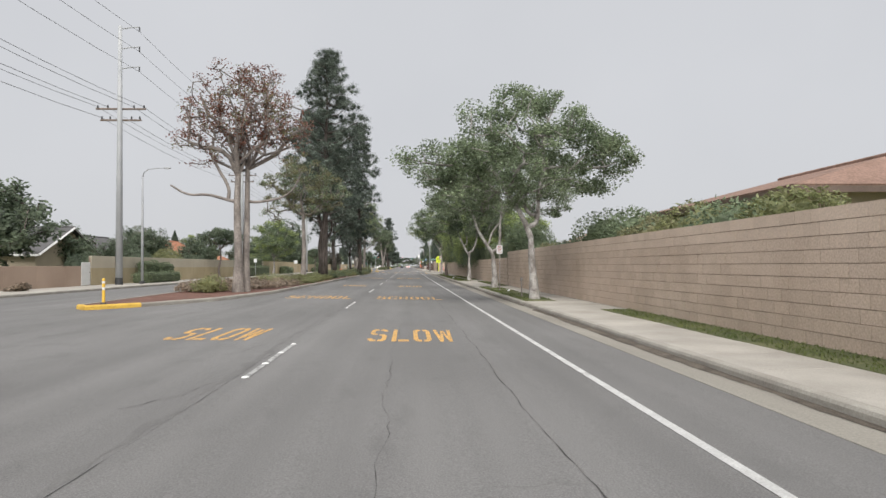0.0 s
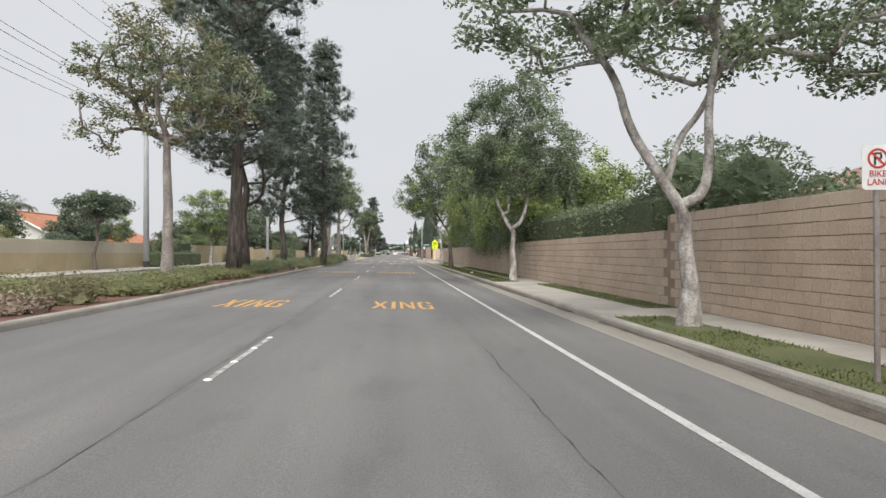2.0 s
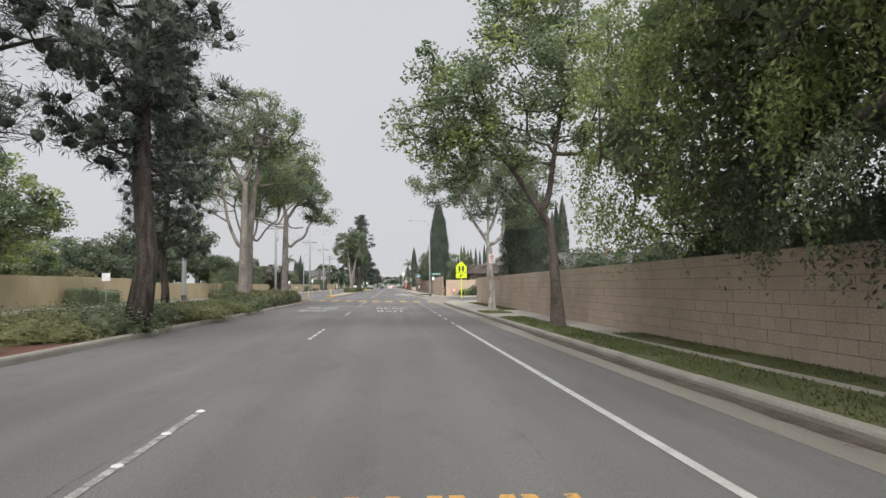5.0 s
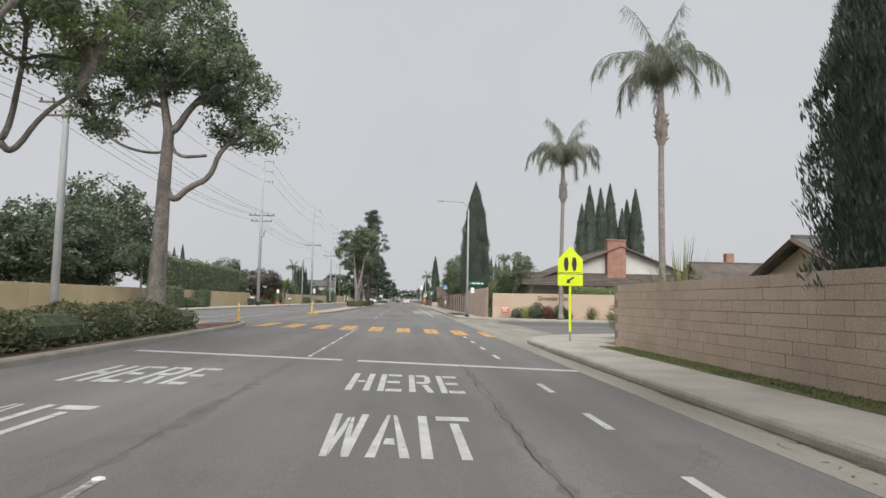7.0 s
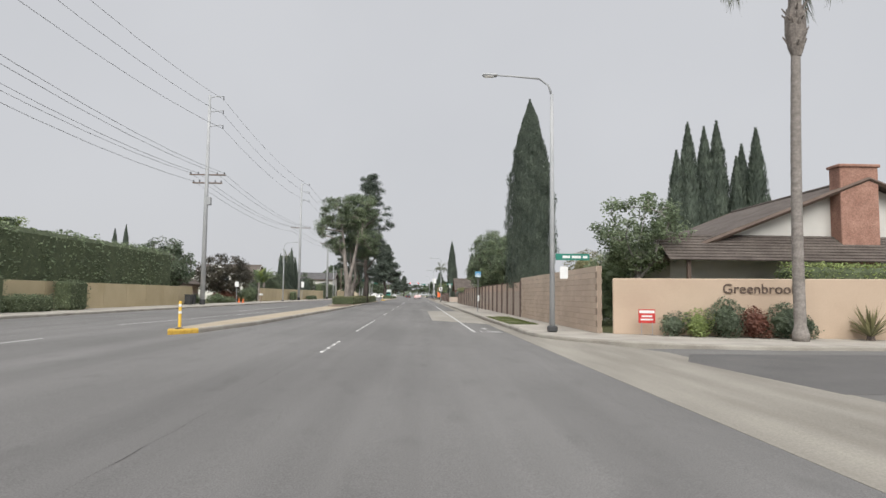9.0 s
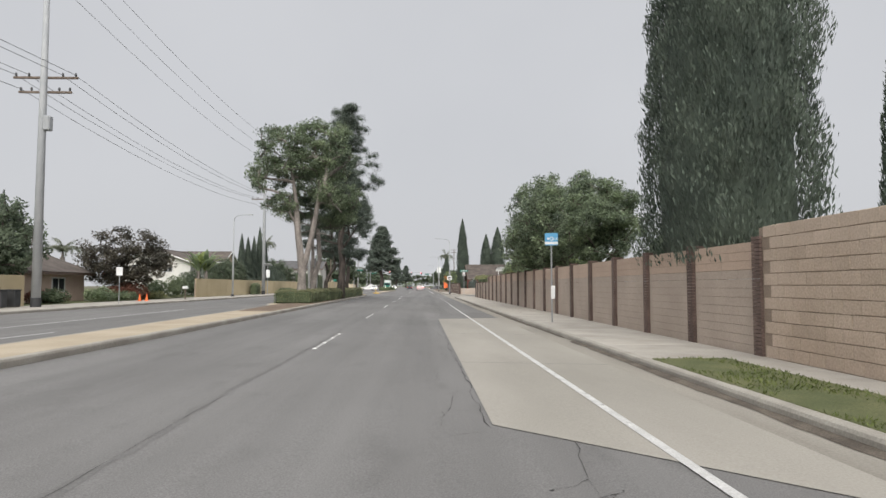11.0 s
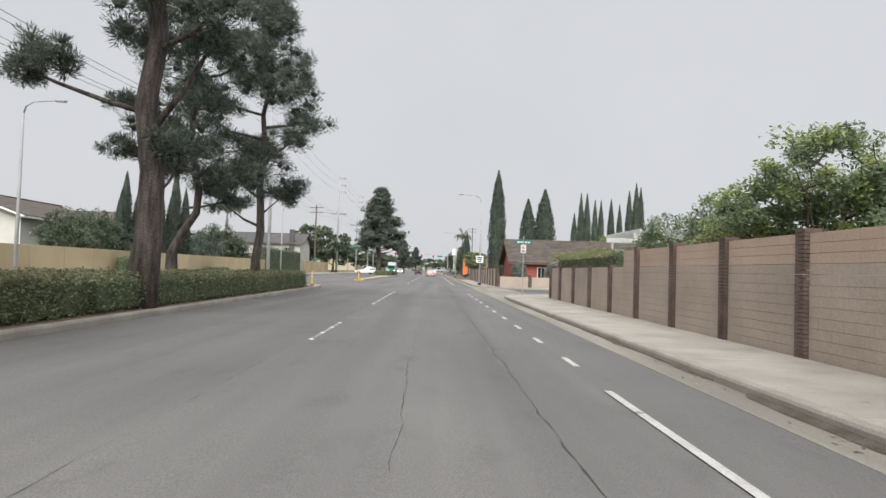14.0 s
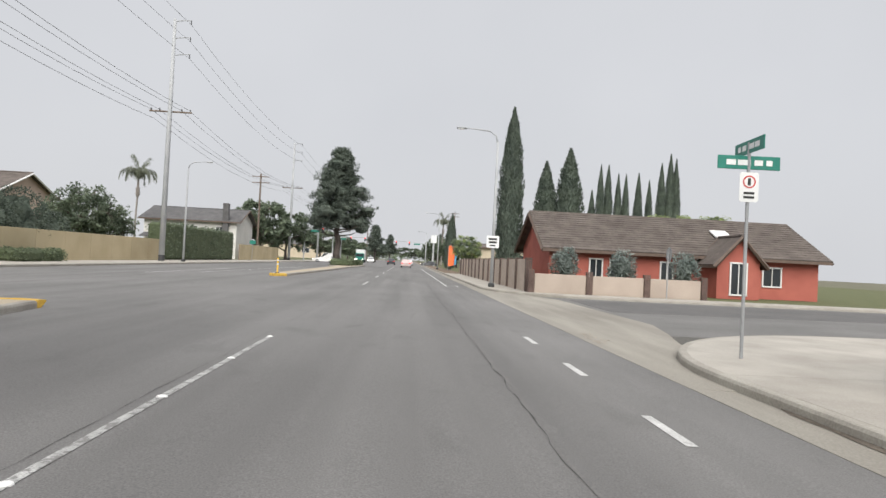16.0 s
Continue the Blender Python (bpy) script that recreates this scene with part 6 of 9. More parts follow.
# ---- palms ----
PALM = put(palm("palm_tree", 61, 10.4, 0.19, 22, 4.9, "queen palm with a pale ringed trunk and arching fronds"), 12.7, 144.0, WZ, 0)
again(PALM, 12.3, 122.6, WZ, 80, 0.9, 0.95)
again(PALM, -40.6, 320.0, 0, 40, 0.85, 0.9)
again(PALM, 10.5, 420.0, 0, 10, 1.0, 1.0)
again(PALM, -44.0, 96.0, 0, 10, 0.8, 0.5)
again(PALM, -41.5, 228.0, 0, 60, 0.75, 0.42)

# ---- utility poles, wires, street lamps ----
PX = -22.9


def utility_pole(y, h=20.6, top=True, arms=((14.0, 3.9), (13.1, 3.2))):
    p = thing("utility_pole", PX, y, LZ + 0.14, "tall grey steel utility pole with crossarms on the pavement", "utility pole", "utility poles")
    part("shaft", Geo().tube([(0, 0, 0), (0, 0, h / 2), (0, 0, h)], [0.27, 0.21, 0.14], 12), M_POLE, p, smooth=True)
    part("base_band", Geo().tube([(0, 0, 0), (0, 0, 0.55)], [0.29, 0.285], 12), M_DARK, p, "black painted band")
    if top:
        for z in (h - 0.1, h - 1.7, h - 3.3):
            arm = part("davit", Geo().tube([(0.1, 0, z - 0.12), (0.7, 0, z - 0.02), (1.55, 0, z + 0.05)], [0.05, 0.045, 0.035], 6), M_POLE, p)
            part("insulator", Geo().tube([(1.5, 0, z + 0.05), (1.5, 0, z - 0.35)], [0.05, 0.05], 6), M_DARK, arm)
    for z, w in arms:
        arm = part("crossarm", Geo().box((0, 0.2, z), (w, 0.12, 0.14), 0.02), M_WOOD_POLE, p)
        for x in (-0.46 * w, -0.26 * w, 0.26 * w, 0.46 * w):
            part("insulator", Geo().tube([(x, 0.2, z + 0.07), (x, 0.2, z + 0.16), (x, 0.2, z + 0.3)], [0.03, 0.07, 0.05], 6), M_DARK, arm)
    return p


POLE_Y = (-12.0, 43.0, 80.0, 135.3, 192.0, 246.5, 284.0, 347.0, 385.0, 440.0)
first = utility_pole(POLE_Y[0])
tall = utility_pole(POLE_Y[4], 22.7)
for y in POLE_Y[1:4]:
    copy_thing(first, pose(PX, y, LZ + 0.14))
single = utility_pole(POLE_Y[5], 22.7, arms=((14.0, 3.9),))
for y in POLE_Y[6:]:
    copy_thing(single, pose(PX, y, LZ + 0.14))
trafo = thing("transformer", PX + 0.34, 192.0, 11.3, "grey pole-mounted electrical box", "transformer")
part("can", Geo().box((0, 0, 0), (0.4, 0.45, 0.9), 0.06), M_POLE, trafo)
part("bracket", Geo().box((-0.22, 0, 0.2), (0.12, 0.1, 0.3), 0.01), M_DARK, trafo)


def wire(dx, z, label):
    g = Geo()
    line = []
    for y0, y1 in zip(POLE_Y, POLE_Y[1:]):
        sag = 0.9 * ((y1 - y0) / 50) ** 2
        za, zb = (z + (2.1 if z > 15 and q > 150 else 0.0) for q in (y0, y1))
        line += [(PX + dx, y0 + (y1 - y0) * i / 8, za + (zb - za) * i / 8 + LZ - sag * (1 - (2 * i / 8 - 1) ** 2)) for i in range(8)]
    g.tube(line, 0.018, 4, cap=False)
    tagged(new("overhead_wire", g.mesh("overhead_wire", M_WIRE)), label, "wire", "overhead wires")


for dx, z in ((1.5, 20.3), (1.5, 18.7), (1.5, 17.1), (-1.8, 14.3), (-1.0, 14.3), (1.0, 14.3), (1.8, 14.3), (-1.4, 13.4)):
    wire(dx, z, "thin black overhead wire sagging between poles")


def street_lamp(x, y, z, h, reach, label="curved-arm grey steel street lamp on the pavement"):
    lamp = thing("street_lamp", x, y, z, label, "street lamp", "street lamps")
    part("pole", Geo().tube([(0, 0, 0), (0, 0, h / 2), (0, 0, h)], [0.11, 0.09, 0.065], 10), M_POLE, lamp, smooth=True)
    part("base_plate", Geo().box((0, 0, 0.12), (0.36, 0.36, 0.24), 0.05), M_DARK, lamp)
    s = 1 if reach > 0 else -1
    part("arm", Geo().tube([(0, 0, h - 0.1), (0.12 * s, 0, h + 0.35), (0.5 * s, 0, h + 0.62), (reach * 0.7, 0, h + 0.7), (reach, 0, h + 0.72)], [0.05, 0.045, 0.04, 0.035, 0.03], 8), M_POLE, lamp, smooth=True)
    head = part("lamp_head", Geo().box((reach + 0.2 * s, 0, h + 0.72), (0.62, 0.24, 0.12), 0.05), M_POLE, lamp)
    part("lens", Geo().box((reach + 0.24 * s, 0, h + 0.655), (0.36, 0.18, 0.03), 0.01), M_MARKER, head)
    return lamp


for x, y, z, h, reach in ((5.3, 148.3, WALK_Z, 9.5, -2.3), (5.0, 261.4, WALK_Z, 8.7, -2.0), (-22.1, 45.4, LZ + 0.14, 8.9, 1.8), (-22.4, 229.8, LZ + 0.14, 9.1, 1.8), (-21.6, 286.0, LZ + 0.14, 9.0, 1.8), (5.0, 330.0, WALK_Z, 8.7, -2.0), (5.0, 400.0, WALK_Z, 8.7, -2.0)):
    street_lamp(x, y, z, h, reach)

# ---- hedges and shrubs ----
def mound(seed, leaf_m, ragged):
    """One low spreading mound, a metre in half width, with a flat and lumpy top."""
    r = random.Random(seed)
    blobs = [(0, 0, 0.22, 0.86, 0.86, 0.62)]
    for k in range(5):
        a = k * 1.26 + r.uniform(-0.4, 0.4)
        d = r.uniform(0.42, 0.62)
        blobs.append((d * math.cos(a), d * math.sin(a), r.uniform(0.12, 0.3), r.uniform(0.42, 0.58), r.uniform(0.42, 0.58), r.uniform(0.38, 0.62) - 0.12 * ragged * r.random()))
    return shrub("median_juniper", seed, blobs, 4200, 0.07, 0.55, leaf_m, "low spreading dry juniper mound in the red mulch" if ragged else "low spreading dark juniper mound grown into its neighbours", "juniper")


MOUNDS = {True: [put(mound(300, L_JUNIPER, True), -9.5, 34.6, 0.24, 0, 1.25, 0.95), put(mound(301, L_OLIVE, True), -8.3, 35.9, 0.24, 30, 1.0, 0.85), put(mound(302, L_JUNIPER, True), -9.9, 37.3, 0.24, 60, 1.3, 0.9)],
          False: [put(mound(310 + k, (L_JUNIPER, L_HEDGE)[k], False), -9.0 - 0.4 * k, 62.2 + 1.9 * k, 0.24, 40 * k, 1.5, 0.8) for k in range(2)] + [put(mound(312, L_JUNIPER, False), -9.6, 66.0, 0.24, 80, 1.5, 0.8)]}


def junipers(seed, x0, x1, y0, y1, h):
    """Mounds side by side; the nearer ones leave gaps of bare mulch."""
    r = random.Random(seed)
    dry = y0 < 50
    y = y0 + 0.9
    while y < y1 - 0.6:
        for x in (x0 + 0.95, x1 - 0.7):
            if r.random() < (0.1 if dry else 0.0):
                continue
            m = again(r.choice(MOUNDS[dry]), x + r.uniform(-0.15, 0.3), y + r.uniform(-0.5, 0.5), 0.24, r.uniform(0, 360), r.uniform(0.9, 1.5) if dry else r.uniform(1.2, 1.6), h * r.uniform(0.72, 0.98))
        y += r.uniform(1.5, 2.2)


for i, (x0, x1, y0, y1, h) in enumerate(((-10.5, -7.5, 38.4, 47.0, 0.86), (-10.4, -7.6, 47.4, 55.4, 0.86), (-11.2, -8.2, 56.2, 61.0, 0.8), (-11.4, -7.8, 67.4, 77.0, 0.98), (-11.0, -7.5, 77.4, 86.7, 1.0), (-9.9, -7.2, 86.9, 95.7, 0.95))):
    junipers(70 + i, x0, x1, y0, y1, h)
for i, (x0, x1, y0, y1, h, n) in enumerate(((-9.4, -7.2, 95.8, 104.5, 0.8, 9000), (-9.3, -7.3, 104.8, 115.4, 0.74, 10000))):
    hedge("median_hedge", 78 + i, x0, x1, y0, y1, h, n, 0.12, L_HEDGE, "dark low clipped hedge in the median", 0.3, 0.09, L_OLIVE)
for i, (x0, x1, y0, y1) in enumerate(((-9.7, -7.2, 196.0, 202.3), (-9.5, -7.1, 203.6, 209.0), (-9.7, -7.05, 209.15, 220.5), (-9.4, -7.1, 220.8, 231.8))):
    hedge("box_hedge", 82 + i, x0, x1, y0, y1, 0.88, 9000, 0.085, L_HEDGE, "dense clipped box hedge in the median", 0.16, 0.025, L_OLIVE)
hedge("box_hedge", 86, -10.0, -7.4, 305.5, 314.0, 0.8, 3000, 0.12, L_HEDGE, "dense clipped box hedge in the median", 0.2, 0.03)
hedge("box_hedge", 87, -9.2, -6.9, 315.0, 322.0, 0.7, 2500, 0.12, L_HEDGE, "dense clipped box hedge in the median", 0.2, 0.03)

GC = shrub("groundcover", 91, [(0, 0, 0.1, 1.2, 1.5, 0.38)], 1500, 0.14, 0.5, L_DRY, "dry pale groundcover on the mulch", "groundcover")
put(GC, -9.6, 26.4, 0.28)
for i, (x, y, q) in enumerate(((-10.9, 25.4, 1.0), (-9.2, 28.6, 1.0), (-10.6, 28.8, 1.1), (-11.4, 27.4, 1.0), (-8.7, 30.6, 1.0), (-9.9, 31.0, 1.0), (-11.2, 31.4, 1.0), (-8.3, 33.4, 0.8), (-8.4, 46.4, 0.5), (-8.9, 62.0, 0.5), (-8.6, 68.6, 0.5))):
    again(GC, x, y, 0.28, 70 * i, q)
put(shrub("median_shrub", 92, [(0, 0, 0.3, 0.8, 0.8, 0.5)], 1600, 0.11, 0.5, L_JUNIPER, "low grey-green shrub by the dead tree"), -10.0, 23.8, 0.28)

# clipped shrubs along the far wall
FAR = LZ + 0.14
for i, (x0, x1, y0, y1, h) in enumerate(((-23.6, -22.2, 46.8, 54.8, 0.95), (-24.3, -23.4, 49.5, 52.6, 1.9), (-24.3, -23.4, 53.2, 56.4, 1.75), (-23.4, -22.2, 81.0, 94.4, 1.45), (-24.3, -23.5, 84.4, 89.2, 2.7), (-24.3, -23.5, 89.9, 95.0, 2.7), (-24.2, -22.9, 112.0, 115.0, 1.4), (-24.2, -22.9, 116.5, 119.0, 1.1), (-24.2, -22.8, 150.5, 155.5, 1.0), (-24.2, -23.0, 157.0, 160.0, 2.2), (-24.2, -22.9, 161.0, 164.8, 1.0), (-24.2, -23.0, 166.5, 169.0, 2.0), (-24.2, -22.8, 262.0, 265.2, 0.8), (-24.2, -22.8, 265.6, 267.4, 0.75), (-24.2, -23.2, 244.0, 246.0, 1.5))):
    hedge("wall_shrub", 100 + i, x0, x1, y0, y1, h, 1300, 0.13, L_HEDGE, "dark clipped shrub against the pale wall", 0.25, 0.05)
hedge("tall_hedge", 121, -27.2, -25.0, 160.0, 189.0, 5.4, 7000, 0.24, L_GREEN, "tall clipped green hedge behind the wall", 0.5, 0.12)
hedge("tall_hedge", 122, -27.0, -25.0, 290.5, 316.0, 3.9, 4000, 0.24, L_DEEP, "tall dark hedge beside the far pavement", 0.3, 0.1)
hedge("tall_hedge", 123, 7.15, 8.8, 37.5, 57.0, 3.3, 9000, 0.14, L_HEDGE, "tall clipped hedge rising behind the block wall", 0.4, 0.1)
hedge("garden_hedge", 126, 14.6, 19.0, 147.6, 149.0, 3.0, 3600, 0.12, L_LIME, "bright green clipped hedge behind the stucco wall", 0.3, 0.06)
hedge("wall_top_hedge", 124, 7.12, 8.2, 219.6, 231.2, 2.55, 11000, 0.075, L_HEDGE, "clipped hedge topping the end of the garden wall", 0.3, 0.05)

spill = [(0.0, -5.0 + 1.25 * k, 0.0, 0.42, 0.95, 0.34 + 0.05 * (k % 3)) for k in range(9)]
put(shrub("wall_top_shrub", 127, spill, 11000, 0.07, 0.5, L_JUNIPER, "yellow-green clipped growth lying over the wall top", inner=False), 7.0, 225.6, WALK_Z + 2.12)

# garden shrubs showing over the block wall
for i, (x, y, z, r, h, m) in enumerate(((8.9, 6.0, 2.3, 1.2, 0.9, L_JUNIPER), (9.0, 8.6, 2.35, 1.4, 0.85, L_GREEN), (9.2, 11.2, 2.4, 1.3, 1.0, L_JUNIPER), (8.9, 13.8, 2.3, 1.4, 0.8, L_OLIVE), (9.0, 16.6, 2.5, 1.4, 1.2, L_GREEN), (8.9, 20.0, 2.6, 1.5, 1.3, L_GREEN), (8.8, 24.4, 2.0, 1.5, 0.75, L_DEEP), (8.9, 28.6, 2.0, 1.4, 0.8, L_OLIVE), (8.7, 32.4, 2.2, 1.3, 0.8, L_GREEN), (8.8, 35.6, 3.0, 1.4, 1.3, L_GREEN), (8.7, 38.4, 3.4, 1.5, 1.5, L_GREEN), (9.2, 62.5, 2.6, 1.8, 2.0, L_DEEP), (8.8, 65.5, 2.0, 1.5, 1.5, L_DEEP), (8.8, 69.5, 2.0, 1.6, 1.5, L_DEEP), (8.8, 74.0, 2.0, 1.6, 1.5, L_DEEP), (8.8, 78.5, 2.0, 1.5, 1.4, L_DEEP), (8.9, 83.0, 1.9, 1.5, 1.2, L_DEEP), (9.2, 91.0, 1.9, 1.6, 1.2, L_DEEP), (10.4, 178.5, 2.6, 1.6, 1.4, L_DEEP), (9.8, 206.0, 2.4, 1.8, 1.0, L_GREEN), (10.0, 215.0, 2.3, 1.6, 0.8, L_JUNIPER), (10.2, 218.0, 2.2, 1.6, 0.8, L_GREEN), (9.8, 155.0, 2.6, 1.5, 1.0, L_GREEN), (10.0, 160.5, 2.8, 1.3, 1.3, L_OLIVE))):
    put(shrub("garden_shrub", 130 + i, [(0, 0, z, r, r * 1.2, h), (0.5, 0.2, z * 0.5, r * 0.7, r * 0.8, z * 0.55)], 1700, 0.15, 0.45, m, "garden shrub showing over the block wall"), x, y, WZ, 40 * i)

# trees and shrubs of the yards across the avenue
BIG = put(tree("yard_tree", 151, [(0, 0, 0), (0, 0, 1.4), (0.1, 0, 2.6)], [(0, 0, 5.0, 4.3, 4.6, 2.9), (1.8, -2.0, 3.8, 3.0, 3.0, 2.2), (-2.2, 1.8, 4.0, 3.0, 3.0, 2.2)], 0.3, 180, 46, 0.36, 0.55, L_DEEP, M_BARK_DARK, "broad dark yard tree behind the far wall", heart=0.7, clump=0.8, shell=0.6), -29.5, 37.0, 0.05, 0)
FAR_BIG = put(tree("yard_tree", 155, [(0, 0, 0), (0, 0, 1.4), (0.1, 0, 2.6)], [(0, 0, 5.0, 4.3, 4.6, 2.9), (1.8, -2.0, 3.8, 3.0, 3.0, 2.2), (-2.2, 1.8, 4.0, 3.0, 3.0, 2.2)], 0.3, 80, 60, 0.6, 0.6, L_DEEP, M_BARK_DARK, "broad dark tree far down the avenue", clump=0.9, shell=0.6), -26.0, 500.0, 0.05, 0, 1.2)
TOPI = put(tree("topiary_tree", 152, [(0, 0, 0), (-0.1, 0, 1.0), (0.15, 0, 2.0), (0.1, 0, 3.1)], [(0, 0, 4.3, 2.3, 2.3, 0.75), (0.4, 0, 4.8, 1.5, 1.5, 0.5)], 0.12, 90, 110, 0.17, 0.5, L_DEEP, M_BARK_DARK, "small flat-topped tree with a crooked trunk on the far pavement", clump=0.45, shell=0.5), -23.3, 71.0, FAR, 0, 1.15)
again(TOPI, -22.9, 148.5, FAR, 90, 1.05)
ROUND = put(tree("yard_tree", 153, [(0, 0, 0), (0.1, 0, 1.2), (0, 0, 2.4)], [(0, 0, 5.2, 3.0, 3.0, 2.3), (0.8, 0, 4.2, 2.6, 2.6, 1.6)], 0.17, 130, 120, 0.22, 0.5, L_GREEN, M_BARK, "round bright green tree on the far pavement", clump=0.65, shell=0.65, second=(L_LIME, 0.45)), -22.8, 100.0, FAR, 0, 1.22)
put(tree("yard_tree", 154, [(0, 0, 0), (0.1, 0, 0.9), (0, 0, 1.8)], [(0, 0, 4.0, 3.6, 3.6, 2.6), (-1.6, 0, 3.2, 2.4, 2.4, 1.8), (1.7, 0, 3.3, 2.3, 2.3, 1.8)], 0.22, 170, 110, 0.24, 0.5, L_PURPLE, M_BARK_DARK, "dark purplish yard tree on the far lawn", clump=0.7, shell=0.65), -27.0, 212.0, FAR)
for x, y, t, s, h in ((-33, 52, 40, 0.8, 0.75), (-29.5, 58, 80, 0.5, 0.55), (-32, 70, 140, 0.8, 0.8), (-29, 80, 200, 0.6, 0.7), (-31, 116, 30, 0.8, 0.8), (-29.5, 126, 60, 0.75, 0.8), (-31, 141, 90, 1.0, 1.05), (-31, 152, 150, 1.15, 1.25), (-33.5, 163, 190, 1.35, 1.75), (-29, 197, 10, 0.75, 0.95), (-31, 190, 100, 0.9, 0.8), (-29.5, 283, 80, 0.72, 0.85), (-28, 345, 10, 1.2, 1.45), (-24.5, 352, 60, 1.0, 1.3), (-30, 20, 10, 1.0, 0.9), (-30, 5, 50, 1.0, 0.95), (-28.6, 245.6, 30, 0.5, 0.68), (-28.0, 249.0, 130, 0.45, 0.7), (-45, 180, 30, 1.2, 0.95), (-40, 90, 30, 1.0, 0.7), (12, 380, 0, 1.0, 0.9), (10, 440, 0, 1.0, 1.2), (-27, 420, 0, 1.2, 1.2), (-26, 470, 0, 1.2, 1.2), (14, 520, 0, 1.2, 1.0), (-26, 540, 60, 1.3, 1.2), (12, 600, 90, 1.3, 1.1), (-20, 640, 60, 1.5, 1.2), (0, 720, 60, 2.4, 1.4), (-30, 720, 60, 2.4, 1.5), (30, 720, 160, 2.4, 1.4), (60, 700, 160, 2.6, 1.5), (-60, 700, 160, 2.6, 1.5)):
    again(BIG if y < 340 else FAR_BIG, x, y, 0.05, t, s, h)
for x, y, t, s, h in ((-34, 96, 40, 1.0, 0.9), (-35, 132, 70, 1.0, 0.95), (-27.5, 112, 10, 0.8, 0.75), (6.9, 300.0, 30, 0.6, 0.62), (-30, 170, 0, 1.0, 0.9), (31, 290, 0, 1.5, 1.02), (36, 292, 50, 1.4, 0.98), (26, 287, 90, 1.2, 0.95)):
    again(ROUND, x, y, 0.05, t, s, h)
for i, (x, y, r, h, m) in enumerate(((-27, 46, 1.6, 2.6, L_DEEP), (-27.5, 57, 1.8, 3.2, L_DEEP), (-27, 64, 1.6, 3.4, L_JUNIPER), (-28, 75, 1.8, 3.0, L_DEEP), (-27, 93, 1.6, 2.6, L_DEEP), (-27, 120, 1.7, 3.0, L_OLIVE), (-26.5, 200, 1.0, 1.0, L_HEDGE), (-25.6, 205, 1.0, 1.1, L_GREEN), (-26.6, 215, 1.4, 0.9, L_GREEN), (-27.0, 218.5, 1.3, 1.9, L_HEDGE), (-25.8, 221, 1.0, 2.3, L_HEDGE), (-26.4, 211.5, 1.8, 1.5, L_RED), (-25.6, 208.5, 1.3, 0.8, L_HEDGE), (-25.8, 214.0, 1.6, 0.8, L_JUNIPER), (-27.5, 230, 1.6, 3.0, L_DEEP), (-26.6, 264.5, 1.9, 4.6, L_CYPRESS), (-26.6, 268.0, 2.0, 4.9, L_CYPRESS), (-26.4, 271.2, 1.6, 3.6, L_CYPRESS), (-26.8, 251.5, 1.6, 3.6, L_CYPRESS), (-24.2, 267.0, 0.6, 0.4, L_HEDGE), (-27.5, 200.5, 1.2, 0.9, L_RED), (-22.9, 30, 0.5, 0.4, L_DRY))):
    put(shrub("yard_shrub", 170 + i, [(0, 0, h * 0.5, r, r * 1.1, h * 0.52)], 1300, 0.17, 0.5, m, "rounded yard shrub across the avenue"), x, y, FAR - 0.03, 50 * i)

# banana plant on the far lawn
ban = thing("banana_plant", -25.9, 229.4, FAR, "banana plant with broad arching leaves behind the far wall", "plant")
ban.scale = (1.45, 1.45, 1.6)
rng_b = random.Random(5)
for k in range(4):
    sx, sy = rng_b.uniform(-0.7, 0.7), rng_b.uniform(-0.7, 0.7)
    part("stem", Geo().tube([(sx, sy, 0), (sx, sy, 1.9)], [0.16, 0.1], 8), M_BARK_TAN, ban)
    for j in range(9):
        g = Geo()
        a, e = j * 0.73 + k, rng_b.uniform(0.75, 1.5)
        pts, p = [], Vector((sx, sy, 1.8))
        for q in range(7):
            pts.append(p.copy())
            p = p + 0.36 * Vector((math.cos(a) * math.cos(e), math.sin(a) * math.cos(e), math.sin(e)))
            e -= rng_b.uniform(0.12, 0.3)
        sd = Vector((-math.sin(a), math.cos(a), 0))
        w = (0.02, 0.13, 0.19, 0.2, 0.17, 0.11, 0.01)
        vs = [q - sd * w[i] + Vector((0, 0, 0.05 * w[i])) for i, q in enumerate(pts)] + pts + [q + sd * w[i] + Vector((0, 0, 0.05 * w[i])) for i, q in enumerate(pts)]
        g.add(vs, [(r * 7 + i, r * 7 + i + 1, (r + 1) * 7 + i + 1, (r + 1) * 7 + i) for r in range(2) for i in range(6)])
        part("leaf", g, L_LIME if j % 3 == 0 else L_GREEN, ban)

